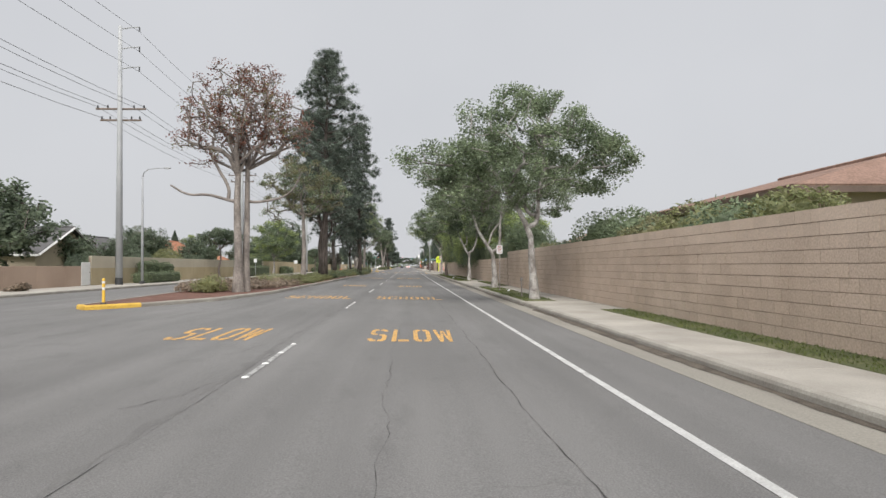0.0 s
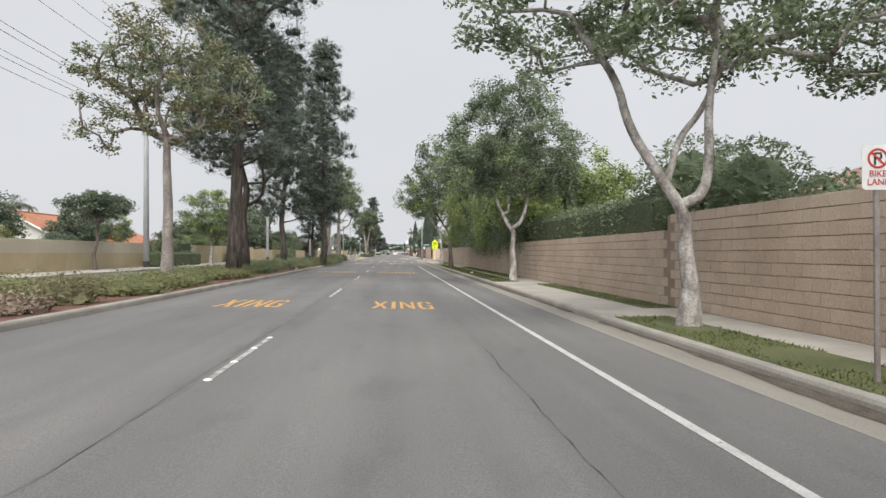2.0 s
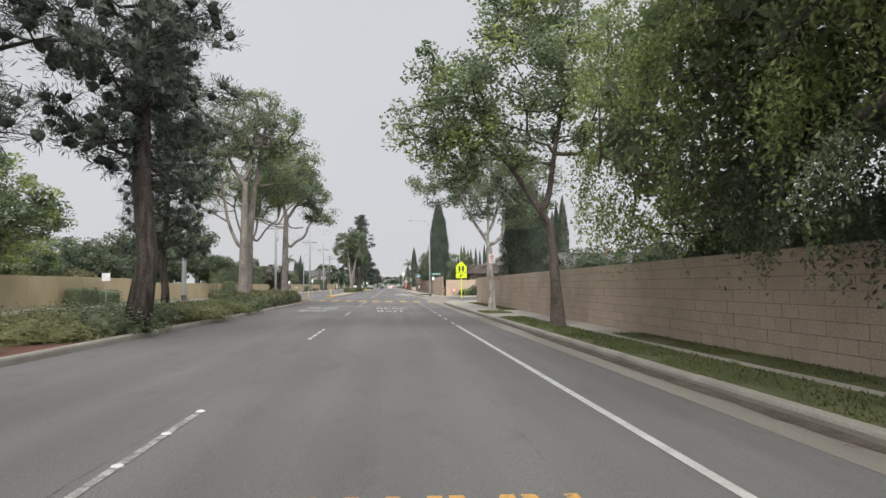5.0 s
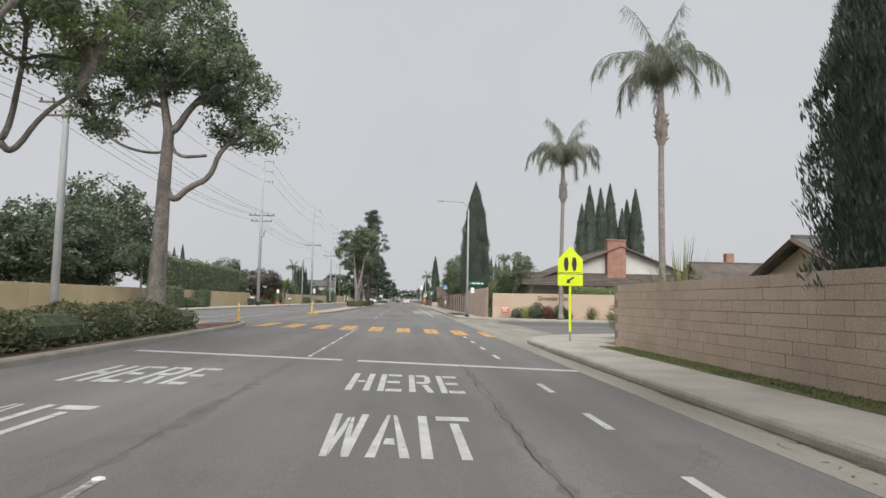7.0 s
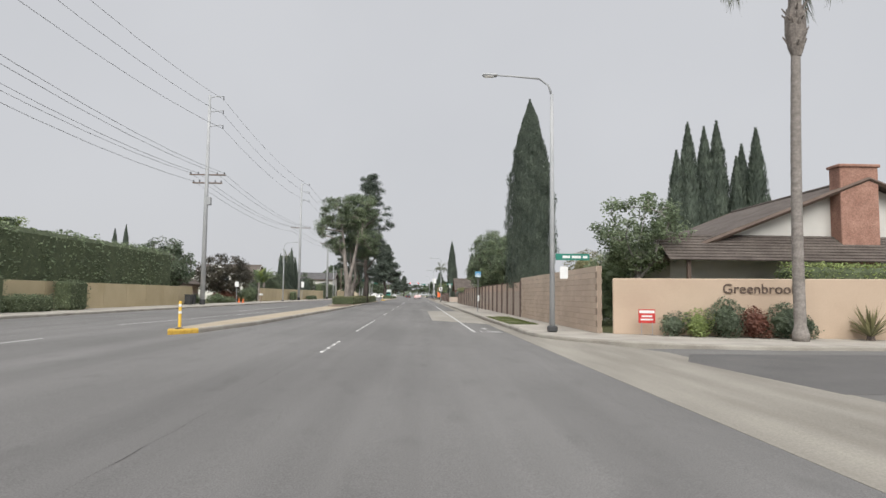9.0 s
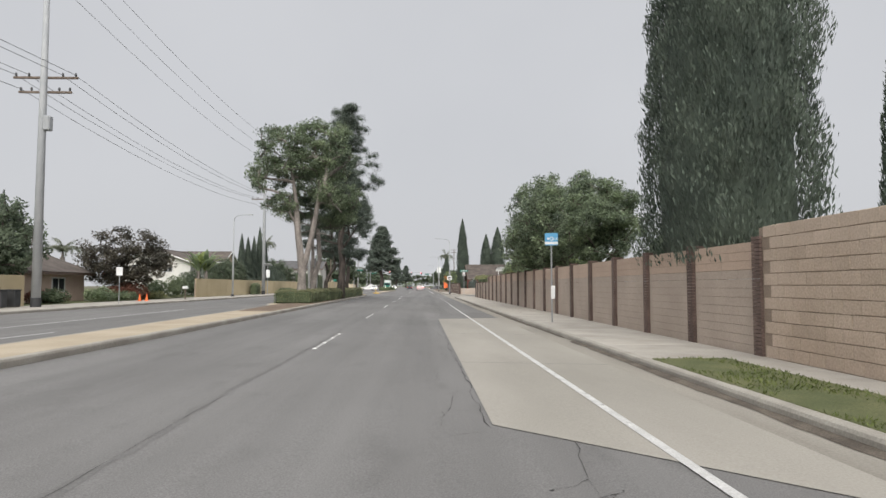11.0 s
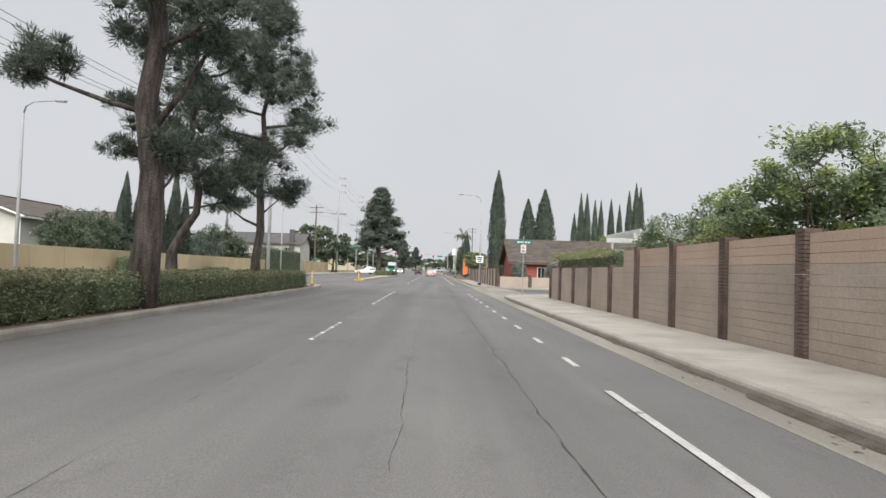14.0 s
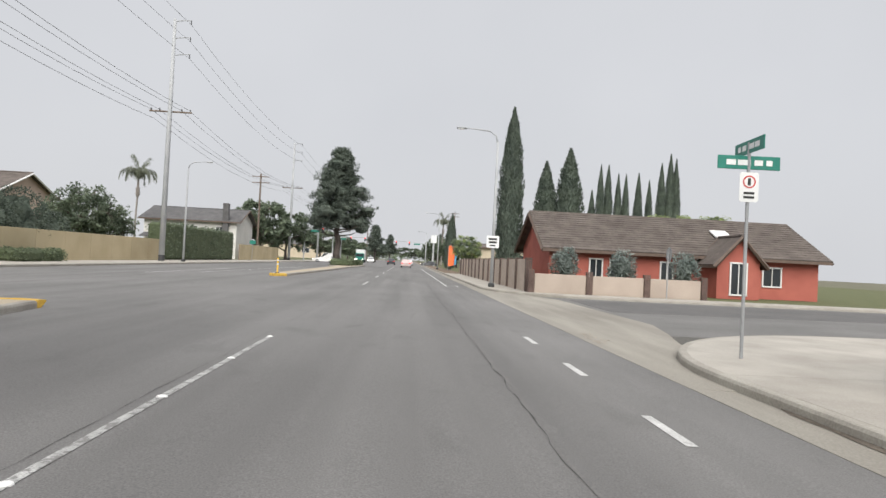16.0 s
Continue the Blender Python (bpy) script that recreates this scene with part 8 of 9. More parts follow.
def spiky(name, x, y, z, n, ln, m, label, seed, droop=0.5):
    rg = random.Random(seed)
    s = thing(name, x, y, z, label, "plant")
    g = Geo()
    for k in range(n):
        a, e = rg.uniform(0, 6.283), rg.uniform(0.25, 1.45)
        d = Vector((math.cos(a) * math.cos(e), math.sin(a) * math.cos(e), math.sin(e)))
        sd = Vector((-math.sin(a), math.cos(a), 0)) * 0.035
        l = ln * rg.uniform(0.7, 1.1)
        p0, p1, p2 = Vector((0, 0, 0.1)), d * l * 0.55 + Vector((0, 0, 0.1)), d * l + Vector((0, 0, 0.1 - droop * 0.3 * math.cos(e)))
        g.add([p0 - sd * 0.6, p0 + sd * 0.6, p1 + sd, p2, p1 - sd], [(0, 1, 2, 3, 4)])
    part("foliage", g, m, s)
    part("stump", Geo().tube([(0, 0, 0), (0, 0, 0.25)], [0.14, 0.1], 8), M_BARK_DARK, s)
    return s


put(shrub("flowering_shrub", 245, [(0, 0, 0.8, 0.9, 0.8, 0.85), (0.4, 0.2, 1.3, 0.6, 0.6, 0.6)], 2400, 0.09, 0.4, L_OLIVE, "loose flowering shrub at the end of the block wall"), 8.75, 117.0, WALK_Z, 0)
spiky("spiky_plant", 15.4, 144.6, WALK_Z, 70, 1.25, L_OLIVE, "spiky strap-leaved plant in front of the stucco wall", 3)
spiky("spiky_plant", 8.3, 116.2, WALK_Z, 80, 1.35, L_PURPLE, "dark spiky plant at the end of the block wall", 4)
spiky("spiky_plant", 9.2, 116.6, WALK_Z, 50, 1.0, L_OLIVE, "spiky green plant at the end of the block wall", 5)
spiky("feathery_palm", 10.4, 116.4, 0.1, 150, 3.0, L_JUNIPER, "feathery grey-green palm rising behind the block wall", 77, 0.35).scale = (0.75, 0.75, 1.3)
for i, (x, y) in enumerate(((8.85, 259.3), (12.2, 259.4), (15.95, 259.6))):
    put(shrub("agave_ball", 250 + i, [(0, 0, 1.55, 0.75, 0.75, 0.95), (0, 0, 0.4, 0.3, 0.3, 0.45)], 900, 0.5, 0.12, leaf_mat("blue_green_blade", (0.17, 0.205, 0.19), (0.27, 0.31, 0.285)) if i == 0 else bpy.data.materials["blue_green_blade"], "round blue-green spiky yucca before the red house", "plant"), x, y, WALK_Z, 30 * i)

# ---- houses ----
M_ROOF_BROWN = mat("brown_shingle", (0.085, 0.07, 0.062), (0.14, 0.118, 0.105), 0.95, 1.2, 12, 0.6, 0.25)
M_ROOF_ORANGE = mat("clay_tile", (0.36, 0.15, 0.085), (0.47, 0.22, 0.13), 0.9, 1.2, 12, 0.6, 0.2)
M_ROOF_TAN = mat("tan_tile", (0.26, 0.165, 0.12), (0.36, 0.24, 0.18), 0.93, 1.2, 12, 0.6, 0.22)
M_ROOF_RUST = mat("rust_shingle", (0.20, 0.125, 0.095), (0.29, 0.185, 0.145), 0.95, 1.2, 12, 0.6, 0.25)
M_ROOF_GREY = mat("grey_shingle", (0.085, 0.083, 0.085), (0.13, 0.128, 0.13), 0.95, 1.2, 12, 0.5, 0.2)
M_RED_WALL = mat("red_board", (0.32, 0.088, 0.066), (0.40, 0.118, 0.088), 0.8, 0.8, 25, 0.2, 0.1)
M_WHITE_WALL = mat("white_stucco", (0.60, 0.59, 0.56), (0.68, 0.67, 0.64), 0.9, 0.8, 35, 0.25, 0.06)
M_BEIGE_WALL = mat("beige_stucco", (0.48, 0.41, 0.31), (0.56, 0.48, 0.37), 0.9, 0.8, 35, 0.25, 0.06)
M_PINK_WALL = mat("pink_stucco", (0.46, 0.35, 0.29), (0.54, 0.42, 0.35), 0.9, 0.8, 35, 0.25, 0.06)
M_TRIM = mat("brown_trim", (0.10, 0.07, 0.055), (0.14, 0.10, 0.08), 0.7, 2, 25, 0.1, 0.1)
M_WHITE_TRIM = mat("white_trim", (0.66, 0.66, 0.65), (0.74, 0.74, 0.73), 0.6, 2, 25, 0.05, 0.05)
M_PANE = bpy.data.materials.new("window_glass")
M_PANE.use_nodes = True
M_PANE.node_tree.nodes["Principled BSDF"].inputs["Base Color"].default_value = (0.03, 0.035, 0.04, 1)
M_PANE.node_tree.nodes["Principled BSDF"].inputs["Roughness"].default_value = 0.08
M_CHIMNEY = mat("chimney_brick", (0.27, 0.145, 0.11), (0.37, 0.215, 0.165), 0.92, 2, 20, 0.6, 0.25)


def roof_side(g, p0, p1, q1, q0, rows=1, t=0.09):
    """A slope laid in overlapping courses from the eave p0-p1 up to the ridge q0-q1."""
    p0, p1, q0, q1 = map(Vector, (p0, p1, q0, q1))
    n = (p1 - p0).cross(q0 - p0).normalized()
    if n.z < 0:
        n = -n
    for i in range(rows):
        a, b = i / rows, min(1, (i + 1.12) / rows)
        lo0, lo1, hi0, hi1 = p0.lerp(q0, a), p1.lerp(q1, a), p0.lerp(q0, b), p1.lerp(q1, b)
        g.add([lo0, lo1, hi1, hi0, lo0 + n * t, lo1 + n * t, hi1 + n * 0.006, hi0 + n * 0.006], [(0, 1, 2, 3), (4, 7, 6, 5), (0, 4, 5, 1), (1, 5, 6, 2), (3, 2, 6, 7), (0, 3, 7, 4)])
    return g


def shingles(parent, p0, p1, q1, q0, rows, material, name="shingle_course"):
    """Overlapping courses of shingles, each a piece of its own, from the eave p0-p1 to the ridge q0-q1."""
    p0, p1, q0, q1 = map(Vector, (p0, p1, q0, q1))
    for i in range(rows):
        a, b = i / rows, min(1, (i + 1.15) / rows)
        part(name, roof_side(Geo(), p0.lerp(q0, a), p1.lerp(q1, a), p1.lerp(q1, b), p0.lerp(q0, b), 1, 0.05), material, parent)


def window(parent, c, w, h, face, frame_m):
    """A window set on a wall face: 'x-', 'x+' or 'y-' names the way it looks."""
    ax = face[0]
    sg = -1 if face[1] == "-" else 1
    def bx(g, du, dz, su, sz, out, t):
        if ax == "y":
            return g.box((c[0] + du, c[1] + sg * out, c[2] + dz), (su, t, sz), 0.006)
        return g.box((c[0] + sg * out, c[1] + du, c[2] + dz), (t, su, sz), 0.006)
    wob = new("window")
    wob.parent = parent
    f = Geo()
    for du, dz, su, sz in ((0, h / 2, w + 0.12, 0.09), (0, -h / 2, w + 0.12, 0.09), (-w / 2, 0, 0.09, h), (w / 2, 0, 0.09, h), (0, 0, 0.05, h)):
        bx(f, du, dz, su, sz, 0.03, 0.08)
    part("frame", f, frame_m, wob)
    part("pane", bx(Geo(), 0, 0, w - 0.02, h - 0.02, 0.005, 0.03), M_PANE, wob)
    return wob


def house(name, x0, x1, y0, y1, zw, zr, ridge, wall_m, roof_m, trim_m, label, windows=(), over=0.55, hip=0.0, base=0.05):
    """Walls, gabled or hipped roof in courses, barge boards and windows. ridge: the axis along which the ridge runs."""
    cx, cy = (x0 + x1) / 2, (y0 + y1) / 2
    h = thing(name, cx, cy, base, label, "house")
    a, b = (x1 - x0) / 2, (y1 - y0) / 2
    g = Geo().box((0, 0, zw / 2), (2 * a, 2 * b, zw))
    if ridge == "x" and not hip:
        for s in (-1, 1):
            g.add([(s * a, -b, zw), (s * a, b, zw), (s * a, 0, zr - 0.12), (s * (a - 0.15), -b, zw), (s * (a - 0.15), b, zw), (s * (a - 0.15), 0, zr - 0.12)], [(0, 1, 2), (3, 5, 4), (0, 3, 4, 1), (1, 4, 5, 2), (2, 5, 3, 0)])
    elif not hip:
        for s in (-1, 1):
            g.add([(-a, s * b, zw), (a, s * b, zw), (0, s * b, zr - 0.12), (-a, s * (b - 0.15), zw), (a, s * (b - 0.15), zw), (0, s * (b - 0.15), zr - 0.12)], [(0, 1, 2), (3, 5, 4), (0, 3, 4, 1), (1, 4, 5, 2), (2, 5, 3, 0)])
    part("wall", g, wall_m, h)
    g = Geo()
    dz = (zr - zw) / (b if ridge == "x" else a) * over
    A, B, e = a + over, b + over, zw - dz * 0.9
    if ridge == "x":
        r = A - hip
        roof_side(g, (-A, -B, e), (A, -B, e), (r, 0, zr), (-r, 0, zr))
        roof_side(g, (A, B, e), (-A, B, e), (-r, 0, zr), (r, 0, zr))
        if hip:
            roof_side(g, (-A, B, e), (-A, -B, e), (-r, 0, zr), (-r, 0, zr))
            roof_side(g, (A, -B, e), (A, B, e), (r, 0, zr), (r, 0, zr))
        g.tube([(-r, 0, zr + 0.03), (r, 0, zr + 0.03)], 0.09, 6)
    else:
        r = B - hip
        roof_side(g, (-A, -B, e), (-A, B, e), (0, r, zr), (0, -r, zr))
        roof_side(g, (A, B, e), (A, -B, e), (0, -r, zr), (0, r, zr))
        if hip:
            roof_side(g, (-A, -B, e), (A, -B, e), (0, -r, zr), (0, -r, zr))
            roof_side(g, (A, B, e), (-A, B, e), (0, r, zr), (0, r, zr))
        g.tube([(0, -r, zr + 0.03), (0, r, zr + 0.03)], 0.09, 6)
    roof = part("roof", g, roof_m, h)
    if not hip:
        for s in (-1, 1):
            for q in (-1, 1):
                line = [(s * A, q * B, e - 0.08), (s * A, 0, zr - 0.08)] if ridge == "x" else [(q * A, s * B, e - 0.08), (0, s * B, zr - 0.08)]
                part("barge_board", Geo().tube(line, 0.11, 4), trim_m, h)
    for s in (-1, 1):
        if ridge == "x" or hip:
            part("fascia", Geo().box((0, s * B, e - 0.06), (2 * A, 0.06, 0.18)), trim_m, h)
        if ridge == "y" or hip:
            part("fascia", Geo().box((s * A, 0, e - 0.06), (0.06, 2 * B, 0.18)), trim_m, h)
    for u, z, w, hh, face in windows:
        c = {"y-": (u, -b, z), "y+": (u, b, z), "x+": (a, u, z), "x-": (-a, u, z)}[face]
        window(h, c, w, hh, face, M_WHITE_TRIM)
    return h


# the red house at the second corner: long shingled roof, white windows, low garden wall
red = house("red_house", 8.7, 26.0, 262.6, 271.5, 2.75, 5.1, "x", M_RED_WALL, M_ROOF_BROWN, M_TRIM, "low red house with a brown shingle roof", [(-5.7, 1.35, 0.8, 1.35, "y-"), (-4.4, 1.35, 0.8, 1.35, "y-"), (-1.2, 1.35, 0.8, 1.35, "y-"), (-0.1, 1.35, 0.8, 1.35, "y-"), (3.0, 1.4, 1.2, 1.2, "y-"), (5.6, 1.4, 1.2, 1.2, "y-")])
shingles(red, (-9.2, -5.0, 2.55), (9.2, -5.0, 2.55), (9.2, 0.0, 5.16), (-9.2, 0.0, 5.16), 16, M_ROOF_BROWN)
part("skylight", Geo().box((3.2, -2.4, 4.1), (1.1, 1.0, 0.12), 0.02, Matrix.Rotation(radians(26), 3, "X")), M_WHITE_TRIM, red)
porch = house("red_porch", 18.3, 20.9, 260.4, 262.55, 2.3, 3.75, "y", M_RED_WALL, M_ROOF_BROWN, M_TRIM, "gabled red porch joined to the red house", [(0, 1.2, 1.0, 1.9, "y-")], 0.35)

# the corner house behind the stucco wall: a broad white gable, a brick chimney, a roofed porch
ch = house("corner_house", 11.2, 28.6, 151.2, 162.0, 3.3, 6.8, "y", M_WHITE_WALL, M_ROOF_BROWN, M_TRIM, "low white gabled house with brown shingle roofs and a brick chimney", [(5.5, 1.5, 1.8, 1.3, "y-"), (-4.0, 1.5, 1.8, 1.2, "y-")], 0.7)
shingles(ch, (-9.5, -7.4, 2.95), (8.0, -7.4, 2.95), (8.0, -5.45, 4.2), (-9.5, -5.45, 4.2), 9, M_ROOF_BROWN, "porch_shingle_course")
for x in (-8.6, -4.4, 2.6, 7.2):
    part("porch_post", Geo().box((x, -7.1, 1.48), (0.16, 0.16, 2.96), 0.02), M_TRIM, ch)
part("porch_rail", Geo().box((-4.6, -7.1, 0.95), (7.8, 0.06, 0.08), 0.01).box((-4.6, -7.1, 0.3), (7.8, 0.06, 0.06), 0.01), M_WHITE_TRIM, ch)
chim = part("chimney", Geo().box((-0.45, -5.75, 3.62), (1.75, 0.75, 7.25), 0.03), M_CHIMNEY, ch, "broad red brick chimney")
part("chimney_cap", Geo().box((-0.45, -5.75, 7.3), (1.9, 0.9, 0.14), 0.03), M_CHIMNEY, chim)
wing = house("corner_house_wing", 28.7, 38.0, 150.0, 158.0, 3.0, 5.6, "x", M_WHITE_WALL, M_ROOF_BROWN, M_TRIM, "white wing of the corner house under a brown roof", [(-1.5, 1.5, 1.4, 1.3, "y-")], 0.7)
part("chimney", Geo().box((-1.0, 0.6, 5.9), (0.8, 0.7, 1.5), 0.03), M_CHIMNEY, wing, "small brick chimney")

# houses behind the block wall
house("garden_house", 11.4, 20.5, 9.5, 20.4, 3.75, 5.0, "y", M_BEIGE_WALL, M_ROOF_RUST, M_TRIM, "house with a rusty brown shingle roof behind the wall", [(0, 1.6, 1.4, 1.1, "x-")], 0.8, 3.0)
house("garden_house", 11.0, 17.5, 33.5, 40.0, 2.7, 4.1, "y", M_BEIGE_WALL, M_ROOF_TAN, M_TRIM, "small house with a clay tile roof close behind the wall", [(0, 1.6, 1.4, 1.1, "y-")], 0.5, 2.4)
house("garden_house", 15.2, 24.6, 45.0, 54.0, 2.8, 4.4, "y", M_BEIGE_WALL, M_ROOF_TAN, M_TRIM, "house with a clay tile hip roof behind the hedge", [(0, 1.6, 1.4, 1.1, "x-")], 0.6, 4.0)
house("garden_house", 14.6, 24.0, 112.0, 118.0, 2.5, 3.9, "x", M_BEIGE_WALL, M_ROOF_GREY, M_TRIM, "house with a grey roof beside the first corner", [(0, 1.5, 1.4, 1.1, "y-")], 0.6)
# white garden pergola beside the last garden wall
perg = thing("pergola", 10.9, 225.6, WZ, "white slatted garden pergola behind the wall", "pergola")
perg.scale = (0.75, 1.2, 1.22)
for x in (-2.2, 2.2):
    for y in (-1.8, 1.8):
        part("post", Geo().box((x, y, 1.3), (0.12, 0.12, 2.6), 0.01), M_WHITE_TRIM, perg)
for y in (-1.8, 1.8):
    part("beam", Geo().box((0, y, 2.66), (5.2, 0.1, 0.2), 0.01), M_WHITE_TRIM, perg)
for k in range(13):
    part("slat", Geo().box((-2.4 + 0.4 * k, 0, 2.82), (0.06, 4.6, 0.14), 0.01), M_WHITE_TRIM, perg)

# houses across the avenue
house("far_house", -44.0, -31.0, 46.0, 56.0, 2.9, 5.2, "x", M_BEIGE_WALL, M_ROOF_GREY, M_WHITE_TRIM, "grey-roofed house behind the far wall", [(-3, 1.6, 1.4, 1.1, "y-")], 0.6)
house("far_house", -40.0, -31.0, 59.0, 68.0, 2.8, 5.0, "y", M_BEIGE_WALL, M_ROOF_GREY, M_WHITE_TRIM, "green-grey gabled house behind the far wall", [(0, 1.6, 1.4, 1.1, "y-")], 0.6)
house("far_house", -42.0, -32.5, 84.0, 96.0, 3.0, 5.6, "y", M_WHITE_WALL, M_ROOF_ORANGE, M_WHITE_TRIM, "white house with a clay tile roof behind the far wall", [(0, 1.6, 1.4, 1.1, "y-")], 0.6)
house("far_house", -46.0, -35.0, 102.0, 116.0, 3.0, 5.4, "y", M_PINK_WALL, M_ROOF_ORANGE, M_WHITE_TRIM, "pink house with a clay tile roof behind the far wall", [(0, 1.6, 1.4, 1.1, "y-")], 0.6)
house("far_house", -39.0, -29.5, 201.0, 210.0, 2.7, 4.6, "y", M_PINK_WALL, M_ROOF_BROWN, M_TRIM, "brown-roofed house beyond the far lawn", [(0.5, 1.5, 1.8, 1.1, "x+"), (1, 1.5, 1.4, 1.1, "y-")], 0.7)
house("far_house", -44.5, -34.0, 248.0, 262.0, 5.0, 6.9, "y", M_WHITE_WALL, M_ROOF_BROWN, M_WHITE_TRIM, "two-storey cream house behind the far wall", [(-2.6, 4.0, 1.2, 1.1, "y-"), (2.0, 4.0, 1.2, 1.1, "y-"), (-3.2, 4.0, 1.1, 1.2, "x+"), (-0.8, 4.0, 1.1, 1.2, "x+")], 0.6)
house("far_house", -58.0, -43.0, 292.0, 302.0, 6.8, 9.0, "x", M_PINK_WALL, M_ROOF_BROWN, M_WHITE_TRIM, "two-storey pink house behind the far wall", [(3, 5.4, 1.4, 1.1, "y-"), (6, 5.4, 1.2, 1.1, "y-"), (-2, 5.4, 1.2, 1.1, "y-")], 0.6)
wh = house("far_house", -41.0, -26.9, 324.0, 334.0, 6.1, 8.1, "x", M_WHITE_WALL, M_ROOF_GREY, M_TRIM, "long two-storey white house with a dark roof", [(-5, 4.5, 1.2, 1.1, "y-"), (0.5, 4.5, 1.2, 1.1, "y-"), (4.5, 4.5, 1.2, 1.1, "y-")], 0.7)
part("chimney", Geo().box((5.4, -5.2, 4.3), (0.9, 0.7, 8.9), 0.03), M_ROOF_GREY, wh)
g = Geo()
roof_side(g, (-7.0, -7.0, 3.0), (3.5, -7.0, 3.0), (3.5, -5.0, 3.7), (-7.0, -5.0, 3.7))
part("porch_roof", g, M_ROOF_GREY, wh)
house("far_building", 14.0, 40.0, 345.0, 370.0, 4.5, 5.5, "x", M_BEIGE_WALL, M_ROOF_BROWN, M_TRIM, "low shop building beyond the crossing", [(-6, 2.2, 3.0, 2.0, "y-")], 0.5)
house("far_building", -60.0, -34.0, 480.0, 500.0, 5.5, 7.5, "x", M_BEIGE_WALL, M_ROOF_GREY, M_TRIM, "low building far down the avenue", [(6, 3.2, 3.0, 2.0, "y-")], 0.5)

# ---- the far crossing: signals, cars, banners ----
M_CAR_WHITE = mat("white_car_paint", (0.62, 0.62, 0.62), (0.68, 0.68, 0.68), 0.3, 1, 10, 0, 0.02)
M_CAR_RED = mat("pale_red_car_paint", (0.56, 0.44, 0.43), (0.62, 0.49, 0.48), 0.3, 1, 10, 0, 0.02)
M_CAR_DARK = mat("dark_car_paint", (0.04, 0.043, 0.05), (0.06, 0.063, 0.07), 0.3, 1, 10, 0, 0.02)
M_TYRE = mat("tyre_rubber", (0.018, 0.018, 0.018), (0.03, 0.03, 0.03), 0.9, 5, 40, 0.1, 0.1)
M_TAIL = glow("tail_lamp", (0.7, 0.03, 0.02), 0.6)
M_HEAD = glow("head_lamp", (1.0, 0.95, 0.8), 3.0)
M_SIGNAL = glow("red_signal", (0.9, 0.05, 0.03), 4.0)


def car(x, y, turn, paint_m, label, tall=1.45, long=4.5):
    """A saloon from its side profile: body, cabin glass, four wheels, lamps."""
    c = thing("car", x, y, road_z(max(x, -20)), label, "car", "cars on the avenue", turn)
    h, L = tall, long / 2
    def side(prof, w, inset):
        n = len(prof)
        vs = [(-w + (inset if z > 0.95 else 0), yy, z) for yy, z in prof] + [(w - (inset if z > 0.95 else 0), yy, z) for yy, z in prof]
        return Geo().add(vs, [tuple(range(n)), tuple(range(2 * n - 1, n - 1, -1))] + [(i, n + i, n + (i + 1) % n, (i + 1) % n) for i in range(n)])
    part("body", side([(-L, 0.35), (-L, 0.85), (-L + 0.35, 0.98), (-L * 0.55, h - 0.06), (-L * 0.3, h), (L * 0.12, h), (L * 0.42, 0.98), (L - 0.3, 0.86), (L, 0.62), (L, 0.3), (0, 0.22)], 0.88, 0.16), paint_m, c, smooth=False)
    part("rear_window", Geo().add([(-0.62, -L + 0.42, 1.0), (0.62, -L + 0.42, 1.0), (0.56, -L * 0.55 - 0.02, h - 0.1), (-0.56, -L * 0.55 - 0.02, h - 0.1)], [(0, 1, 2, 3)]), M_PANE, c)
    part("windscreen", Geo().add([(-0.62, L * 0.42 - 0.02, 1.02), (0.62, L * 0.42 - 0.02, 1.02), (0.56, L * 0.14, h - 0.05), (-0.56, L * 0.14, h - 0.05)], [(0, 1, 2, 3)]), M_PANE, c)
    for s in (-1, 1):
        part("side_window", Geo().add([(s * 0.735, -L * 0.5, 1.02), (s * 0.735, L * 0.34, 1.02), (s * 0.725, L * 0.1, h - 0.08), (s * 0.725, -L * 0.36, h - 0.08)], [(0, 1, 2, 3)]), M_PANE, c)
        part("tail_light", Geo().box((s * 0.68, -L - 0.01, 0.78), (0.32, 0.05, 0.16), 0.01), M_TAIL, c)
        part("head_light", Geo().box((s * 0.66, L + 0.0, 0.64), (0.34, 0.06, 0.14), 0.01), M_HEAD, c)
        for yy in (-L * 0.62, L * 0.62):
            w = part("wheel", Geo().tube([(s * 0.7, yy, 0.32), (s * 0.9, yy, 0.32)], 0.32, 14), M_TYRE, c)
            part("rim", Geo().tube([(s * 0.9, yy, 0.32), (s * 0.91, yy, 0.32)], 0.2, 10), M_STEEL, w)
    return c


car(-0.3, 338.0, 0, M_CAR_RED, "pale red hatchback driving ahead with red tail lamps")
car(-3.8, 372.0, 0, M_CAR_DARK, "dark saloon waiting far ahead")
car(0.4, 385.0, 0, M_CAR_WHITE, "white saloon far ahead on the avenue")
car(-14.0, 346.0, 180, M_CAR_WHITE, "white saloon coming the other way")
car(-16.5, 352.0, 90, M_CAR_WHITE, "white van crossing the far junction", 1.9, 4.9)
car(-10.5, 405.0, 180, M_CAR_WHITE, "white car with lit head lamps coming towards the camera")
car(-13.8, 420.0, 180, M_CAR_DARK, "dark car coming towards the camera")
car(5.8, 398.0, 90, M_CAR_DARK, "dark car crossing at the far junction")
car(-16.2, 430.0, 180, M_CAR_WHITE, "white car waiting far down the avenue")

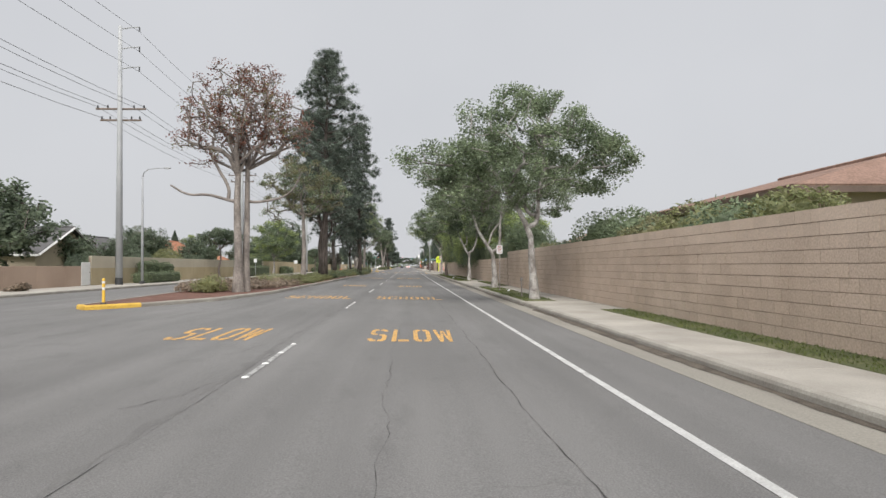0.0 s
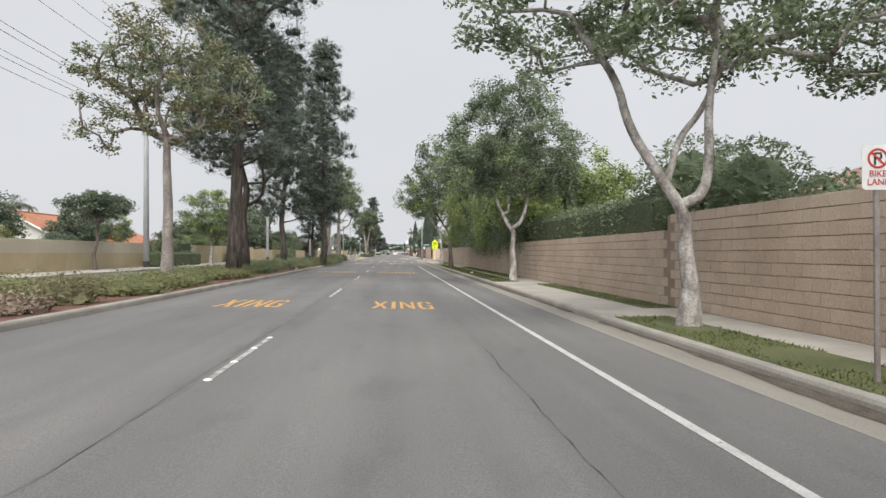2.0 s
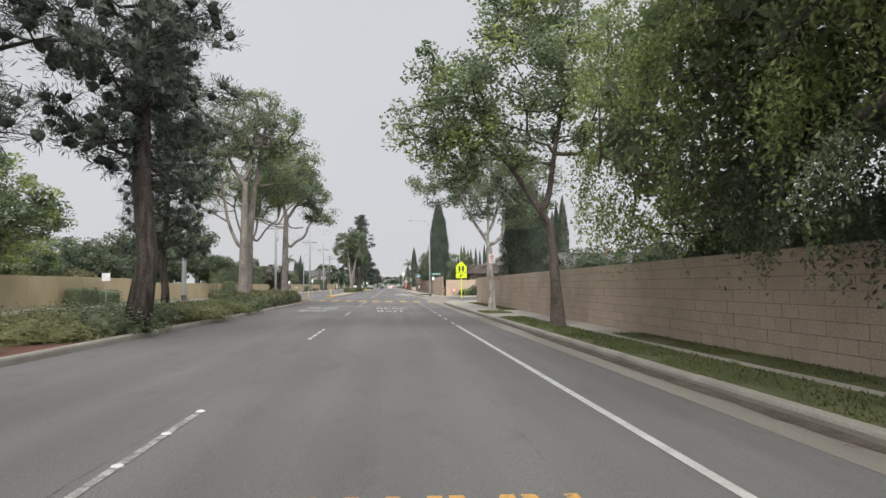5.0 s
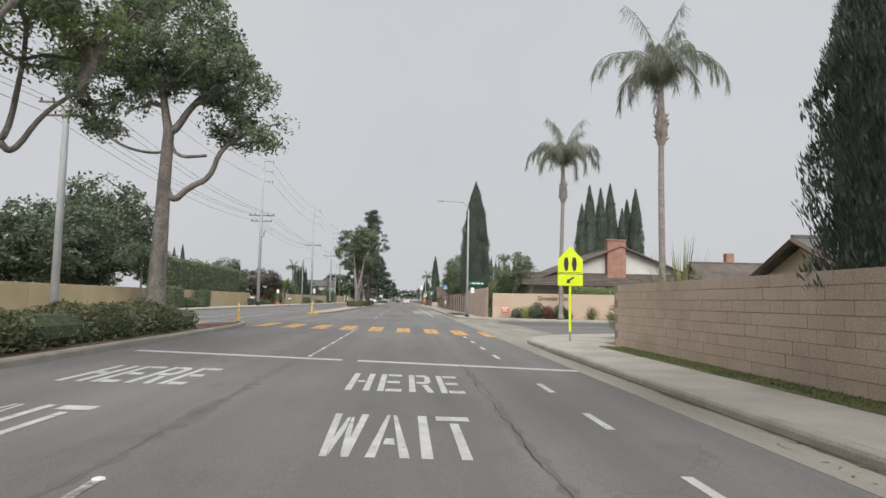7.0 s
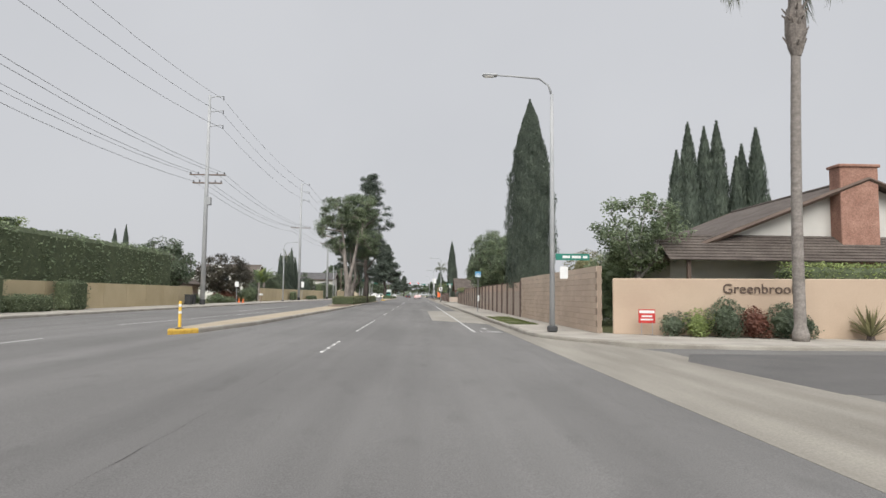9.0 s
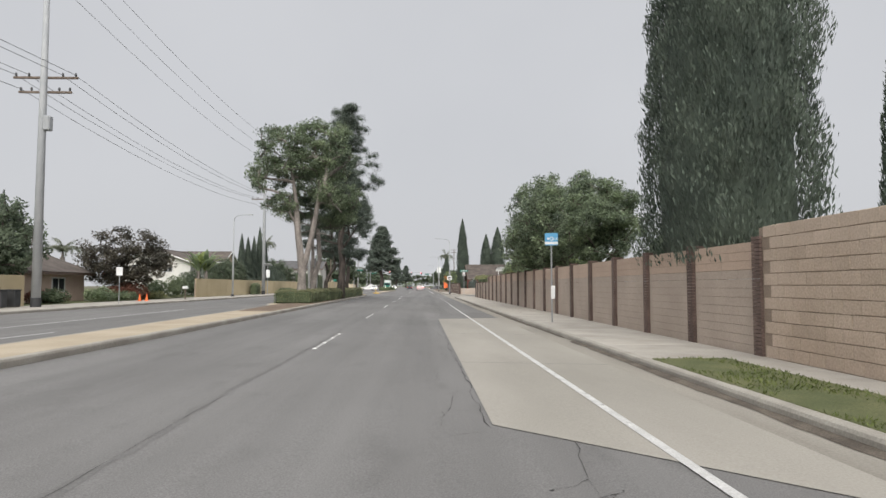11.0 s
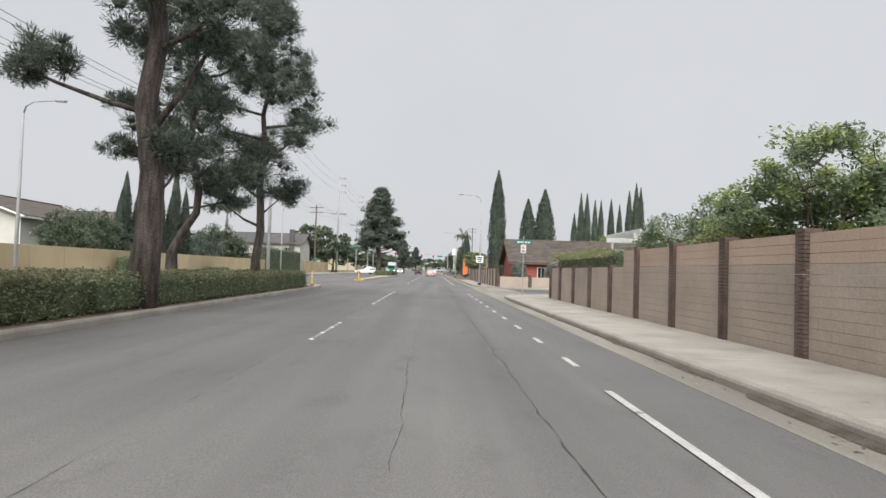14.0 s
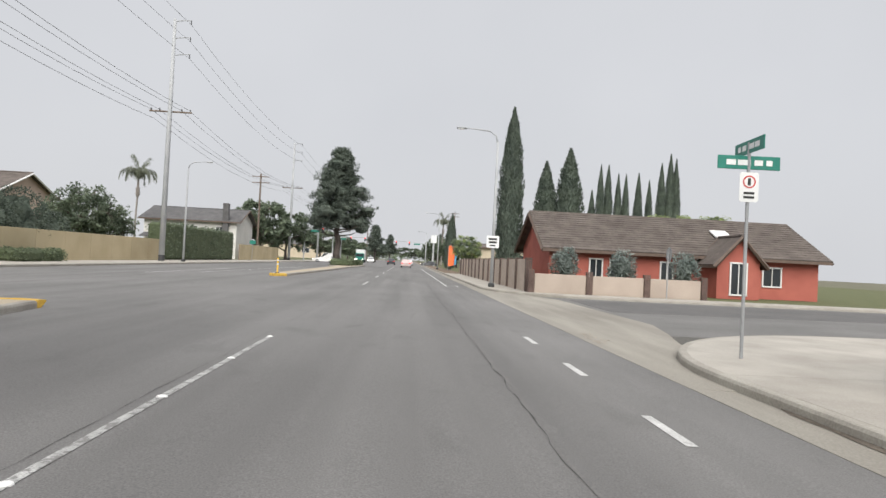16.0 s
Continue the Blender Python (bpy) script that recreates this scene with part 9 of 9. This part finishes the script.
trk = thing("truck", -12.5, 392.0, road_z(-12.5), "white box truck with a green cab coming the other way", "truck", "", 180)
part("box", Geo().box((0, -1.6, 2.1), (2.3, 5.0, 2.6), 0.05), M_CAR_WHITE, trk)
part("cab", Geo().box((0, 2.0, 1.5), (2.1, 1.9, 1.9), 0.15), M_SIGN_GREEN, trk)
part("windscreen", Geo().box((0, 2.96, 1.9), (1.8, 0.04, 0.7), 0.02), M_PANE, trk)
for s in (-1, 1):
    part("head_light", Geo().box((s * 0.8, 2.97, 0.9), (0.3, 0.05, 0.2), 0.02), M_HEAD, trk)
    for yy in (-3.0, 2.0):
        part("wheel", Geo().tube([(s * 0.8, yy, 0.45), (s * 1.08, yy, 0.45)], 0.45, 14), M_TYRE, trk)


def signal(x, y, z0, reach, h=6.2):
    s = thing("traffic_signal", x, y, z0, "traffic signal mast with red lights on its arm", "traffic light", "traffic signals")
    part("mast", Geo().tube([(0, 0, 0), (0, 0, h + 0.6)], [0.14, 0.11], 10), M_POLE, s)
    part("arm", Geo().tube([(0, 0, h), (reach * 0.5, 0, h + 0.5), (reach, 0, h + 0.6)], [0.09, 0.07, 0.05], 8), M_POLE, s)
    for k in (0.55, 0.98):
        hd = part("signal_head", Geo().box((reach * k, -0.05, h + 0.05), (0.36, 0.25, 1.05), 0.04), M_DARK, s)
        for i, m in enumerate((M_SIGNAL, M_DARK, M_DARK)):
            part("lamp", Geo().tube([(reach * k, -0.18, h + 0.38 - 0.33 * i), (reach * k, -0.2, h + 0.38 - 0.33 * i)], 0.13, 12), m, hd)
    part("name_blade", Geo().box((reach * 0.3, -0.06, h - 0.1), (1.8, 0.03, 0.4), 0.01), M_SIGN_GREEN, s)
    return s


signal(5.2, 412.0, WALK_Z, -9.0)
signal(-20.9, 400.0, FAR, 9.0)
signal(-20.9, 352.0, FAR, 6.5)

for i, (x, y, m, lab) in enumerate(((6.0, 318.0, M_ORANGE, "orange upright banner flag by the shops"), (6.4, 321.0, M_ORANGE, "orange upright banner flag by the shops"), (7.4, 330.0, M_SIGN_BLUE, "blue upright banner flag by the shops"), (8.4, 326.0, M_SIGN_WHITE, "white upright banner flag by the shops"))):
    b = thing("banner_flag", x, y, WALK_Z, lab, "banner", "banners")
    part("pole", Geo().tube([(0, 0, 0), (0, 0, 3.6), (0.25, 0, 3.9)], 0.025, 6), M_STEEL, b)
    part("cloth", Geo().add([(0.02, 0, 0.7), (0.7, 0.05, 0.9), (0.78, -0.03, 2.4), (0.6, 0.04, 3.5), (0.25, 0, 3.9), (0.02, 0.004, 3.5), (0.02, 0.03, 0.72), (0.02, 0.03, 3.4)], [(0, 1, 2, 3, 4, 5)]), m, b)
tower = thing("pylon_sign", 7.2, 405.0, WALK_Z, "tall pylon sign of the shops", "sign")
part("post", Geo().box((0, 0, 4.4), (0.5, 0.3, 8.8), 0.03), M_POLE, tower)
part("panel", Geo().box((0, -0.05, 7.6), (1.7, 0.4, 2.2), 0.05), M_SIGN_WHITE, tower)
for x, y, h in ((14.0, 420.0, 17.0), (-16.0, 470.0, 15.0), (-25.0, 330.0, 14.5)):
    p = thing("wood_pole", x, y, 0.0, "old wooden power pole with crossarms", "utility pole", "wooden poles")
    part("shaft", Geo().tube([(0, 0, 0), (0, 0, h)], [0.2, 0.13], 8), M_WOOD_POLE, p)
    for z in (h - 0.5, h - 1.5):
        part("crossarm", Geo().box((0, 0, z), (2.8, 0.12, 0.14), 0.01), M_WOOD_POLE, p)

# ---- walls: panels, pilasters, blocks ----
M_CREAM_TOP = mat("pale_cream_wall", (0.47, 0.425, 0.335), (0.55, 0.50, 0.40), 0.93, 0.4, 30, 0.25, 0.08, piece=0.05)


def left_wall(name, y0, y1, top, material, label, step=3.7, cap=False, band=None):
    w = struct(name, Geo().box((LWX - 0.12, (y0 + y1) / 2, top / 2 - 0.12), (0.14, y1 - y0, top + 0.1)), M_MORTAR, label, "wall")
    n = max(1, round((y1 - y0) / step))
    d = (y1 - y0) / n
    me = Geo().box((0, 0, 0), (0.2, d - 0.03, top - FAR + 0.1), 0.012).mesh("panel", material)
    upper = Geo().box((0, 0, 0), (0.212, d - 0.022, 0.95), 0.012).mesh("top_band", M_CREAM_TOP)
    post = Geo().box((0, 0, 0), (0.3, 0.32, top - FAR + 0.22), 0.015).mesh("pilaster", material)
    for i in range(n):
        o = new("panel", me)
        o.location = (LWX - 0.1, y0 + d * (i + 0.5), (top + FAR) / 2)
        o.parent = w
        if band and y0 + d * i < band:
            o = new("top_band", upper)
            o.location = (LWX - 0.1, y0 + d * (i + 0.5), top - 0.42)
            o.parent = w
        if cap:
            o = new("pilaster", post)
            o.location = (LWX - 0.1, y0 + d * i, (top + FAR) / 2 + 0.04)
            o.parent = w
    return w


left_wall("wall_left_1", -40, 41.6, 1.62, M_TAN_WALL, "pinkish painted block wall across the avenue", 3.4)
left_wall("wall_left_2", 41.9, 131.0, 2.42, M_CREAM, "cream panelled wall across the avenue", 3.9, band=98.0)
left_wall("wall_left_3", 131.3, 193.5, 2.06, M_CREAM, "cream panelled wall across the avenue", 3.9)
left_wall("wall_left_4", 223.5, 288.5, 2.2, M_CREAM, "cream panelled wall across the avenue", 3.7)
left_wall("wall_left_5", 317.5, 345.0, 2.45, M_CREAM, "cream panelled wall beyond the dark hedge", 3.0)
gate = thing("garden_gate", LWX + 0.04, 41.0, FAR, "plain white garden gate in the far wall", "gate")
part("leaf", Geo().box((0, 0, 0.9), (0.06, 1.3, 1.75), 0.02), M_WHITE_TRIM, gate)
part("latch", Geo().box((0.05, 0.5, 1.0), (0.04, 0.12, 0.05), 0.01), M_DARK, gate)

# stucco wall with the estate's name
g = Geo().box((0, 0, 1.04), (11.4, 0.28, 2.12), 0.03)
stucco = struct("wall_corner", g, M_STUCCO, "smooth buff stucco wall bearing the name Greenbrook", "wall")
stucco.matrix_basis = pose(12.95, 146.0, WALK_Z, 0, 0, -15.5)
stucco_text = part("letters", text_mesh("Greenbrook", 0.5, 0.025, M_TRIM), M_TRIM, stucco, "dark brown raised letters")
stucco_text.location = (-0.55, -0.165, 1.72)

# the garden wall with brick pilasters
BAY = 3.17
PIL_Y = [165.85 + BAY * i for i in range(21)] + [231.95]
wall3 = struct("wall_right_3", Geo().box((WX + 0.13, 198.9, 0.7), (0.1, 66.0, 1.6)), M_MORTAR, "buff garden wall divided by brick pilasters", "wall")
def panel_mesh(z0, z1, d, name, material):
    """One bay of the wall: courses of block with fine recessed joints."""
    g = Geo()
    n = max(1, round((z1 - z0) / 0.2))
    h = (z1 - z0) / n
    for i in range(n):
        k = 3 if i % 2 else 4
        cuts = [0, 0.27, 0.52, 0.77, 1] if k == 4 else [0, 0.14, 0.4, 0.66, 0.9, 1]
        for a, b in zip(cuts, cuts[1:]):
            g.box((0, (a + b) / 2 * d - d / 2, z0 + h * (i + 0.5)), (0.15, (b - a) * d - 0.004, h - 0.006), 0.002)
    return g.mesh(name, material)


low, high = panel_mesh(0.0, 1.76, BAY - 0.31, "panel", M_PANEL), panel_mesh(1.76, 2.33, BAY - 0.31, "top_band", M_PANEL_TOP)
last_low, step_high = panel_mesh(0.0, 1.76, 2.35, "panel", M_PANEL), panel_mesh(1.76, 2.33, 1.45, "top_band", M_PANEL_TOP)
def pilaster_mesh(h):
    g = Geo()
    n = round(h / 0.078)
    for i in range(n):
        z = (i + 0.5) * h / n
        for a, b in (((-0.16, 0.05), (0.05, 0.16)) if i % 2 else ((-0.16, -0.05), (-0.05, 0.16))):
            g.box((0, (a + b) / 2, z), (0.34, b - a - 0.009, h / n - 0.009), 0.004)
    return g.mesh("pilaster", M_BRICK)


pil_a, pil_b = pilaster_mesh(2.42), pilaster_mesh(1.84)
for i, y in enumerate(PIL_Y):
    o = new("pilaster", pil_a if y < 219 else pil_b)
    o.location, o.parent = (WX + 0.12, y, WALK_Z - 0.02), wall3
    if i < len(PIL_Y) - 1:
        for me in ((low, high) if y < 216 else (low, step_high) if y < 219 else (low,) if i < 20 else (last_low,)):
            o = new("top_band" if me in (high, step_high) else "panel", me)
            mid = 0.89 if me is step_high else (PIL_Y[i + 1] - y) / 2
            o.location, o.parent = (WX + 0.12, y + mid, WALK_Z - 0.02), wall3

# low wall round the red house, and the pilastered wall beyond it
low_pil = pilaster_mesh(1.22)
wall4 = struct("wall_right_4", Geo().box((11.0, 256.75, 0.5), (9.2, 0.1, 1.0)), M_MORTAR, "low buff wall with brick posts before the red house", "wall")
for i in range(4):
    x = 6.45 + 3.1 * i
    o = new("pilaster", low_pil)
    o.location, o.parent, o.rotation_euler = (x, 256.75, WALK_Z - 0.02), wall4, (0, 0, math.pi / 2)
    if i < 3:
        o = new("panel", Geo().box((x + 1.55, 256.75, WALK_Z + 0.48), (2.72, 0.17, 1.05), 0.01).mesh("panel", M_PANEL))
        o.parent = wall4
wall5 = struct("wall_right_5", Geo().box((6.42, 278.0, 0.8), (0.1, 41.0, 1.6)), M_MORTAR, "buff wall with brick pilasters beyond the red house", "wall")
for i in range(14):
    y = 257.4 + BAY * i
    o = new("pilaster", pil_b)
    o.location, o.parent = (6.42, y, WALK_Z - 0.02), wall5
    o = new("panel", low)
    o.location, o.parent = (6.42, y + BAY / 2, WALK_Z - 0.02), wall5

# pavement slabs
slab_me = Geo().box((0, 0, -0.04), (WX - KX - 0.16, 1.512, 0.08), 0.008).mesh("slab", M_CONCRETE)
for y0, y1 in ((-6.0, 115.0), (148.5, 232.5), (261, 300)):
    bed = [o for o in bpy.data.objects if o.name.startswith("pavement_bed") and abs(min(v.co.y for v in o.data.vertices) - (y0 if y0 > 0 else -60)) < 0.1][0]
    n = int((y1 - y0) / 1.52)
    step = (y1 - y0) / n
    for i in range(n):
        o = new("slab", slab_me)
        o.scale = (1, step / 1.52, 1)
        o.location, o.parent = ((KX + 0.16 + WX) / 2, y0 + step * (i + 0.5), WALK_Z + 0.002 * ((i * 7) % 3)), bed

# slump block walls: each block proud of the mortar; those by the first trees are single pieces
BL, BH = 0.46, 0.235
rng_w = random.Random(9)
M_BLOCK_JOINED = mat("slump_block_joined", (0.44, 0.347, 0.272), (0.54, 0.435, 0.352), 0.93, 0.5, 28, 0.6, 0.14, island=0.06)
block_me = []
for k in range(3):
    g = Geo().box((0, 0, 0), (0.2, BL - 0.008, BH - 0.013), 0.007)
    g.v = [(x + rng_w.uniform(-0.006, 0.006), y + rng_w.uniform(-0.003, 0.003), z + rng_w.uniform(-0.004, 0.004)) for x, y, z in g.v]
    block_me.append(g.mesh("block", M_BLOCK))
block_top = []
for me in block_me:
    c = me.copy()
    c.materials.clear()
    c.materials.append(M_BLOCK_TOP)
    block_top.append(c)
for name, y0, y1, top in (("wall_right_1", -30.0, 36.2, 2.43), ("wall_right_2", 36.2, 113.6, 2.03), ("wall_corner_2", 147.7, 165.8, 2.64)):
    w = struct(name, Geo().box((WX + 0.1, (y0 + y1) / 2, (top + WALK_Z) / 2 - 0.1), (0.17, y1 - y0, top - WALK_Z + 0.15)), M_MORTAR, "tan slump block garden wall along the pavement", "wall")
    rows = round((top - WALK_Z) / BH)
    bh = (top - WALK_Z) / rows
    rest, pale = Geo(), Geo()
    for r in range(rows):
        n = int((y1 - y0) / BL)
        for i in range(n):
            y = y0 + BL * (i + 0.5 + (0.5 if r % 2 else 0))
            if y + BL / 2 > y1:
                continue
            z = WALK_Z + bh * (r + 0.5)
            if {"wall_right_1": 24.4 < y < 36.0, "wall_right_2": 37.5 < y < 54.5, "wall_corner_2": y > 153.6}[name]:
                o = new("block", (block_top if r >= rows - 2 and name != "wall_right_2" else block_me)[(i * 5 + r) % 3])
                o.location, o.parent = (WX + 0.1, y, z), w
            else:
                j = rng_w.uniform(-0.006, 0.006)
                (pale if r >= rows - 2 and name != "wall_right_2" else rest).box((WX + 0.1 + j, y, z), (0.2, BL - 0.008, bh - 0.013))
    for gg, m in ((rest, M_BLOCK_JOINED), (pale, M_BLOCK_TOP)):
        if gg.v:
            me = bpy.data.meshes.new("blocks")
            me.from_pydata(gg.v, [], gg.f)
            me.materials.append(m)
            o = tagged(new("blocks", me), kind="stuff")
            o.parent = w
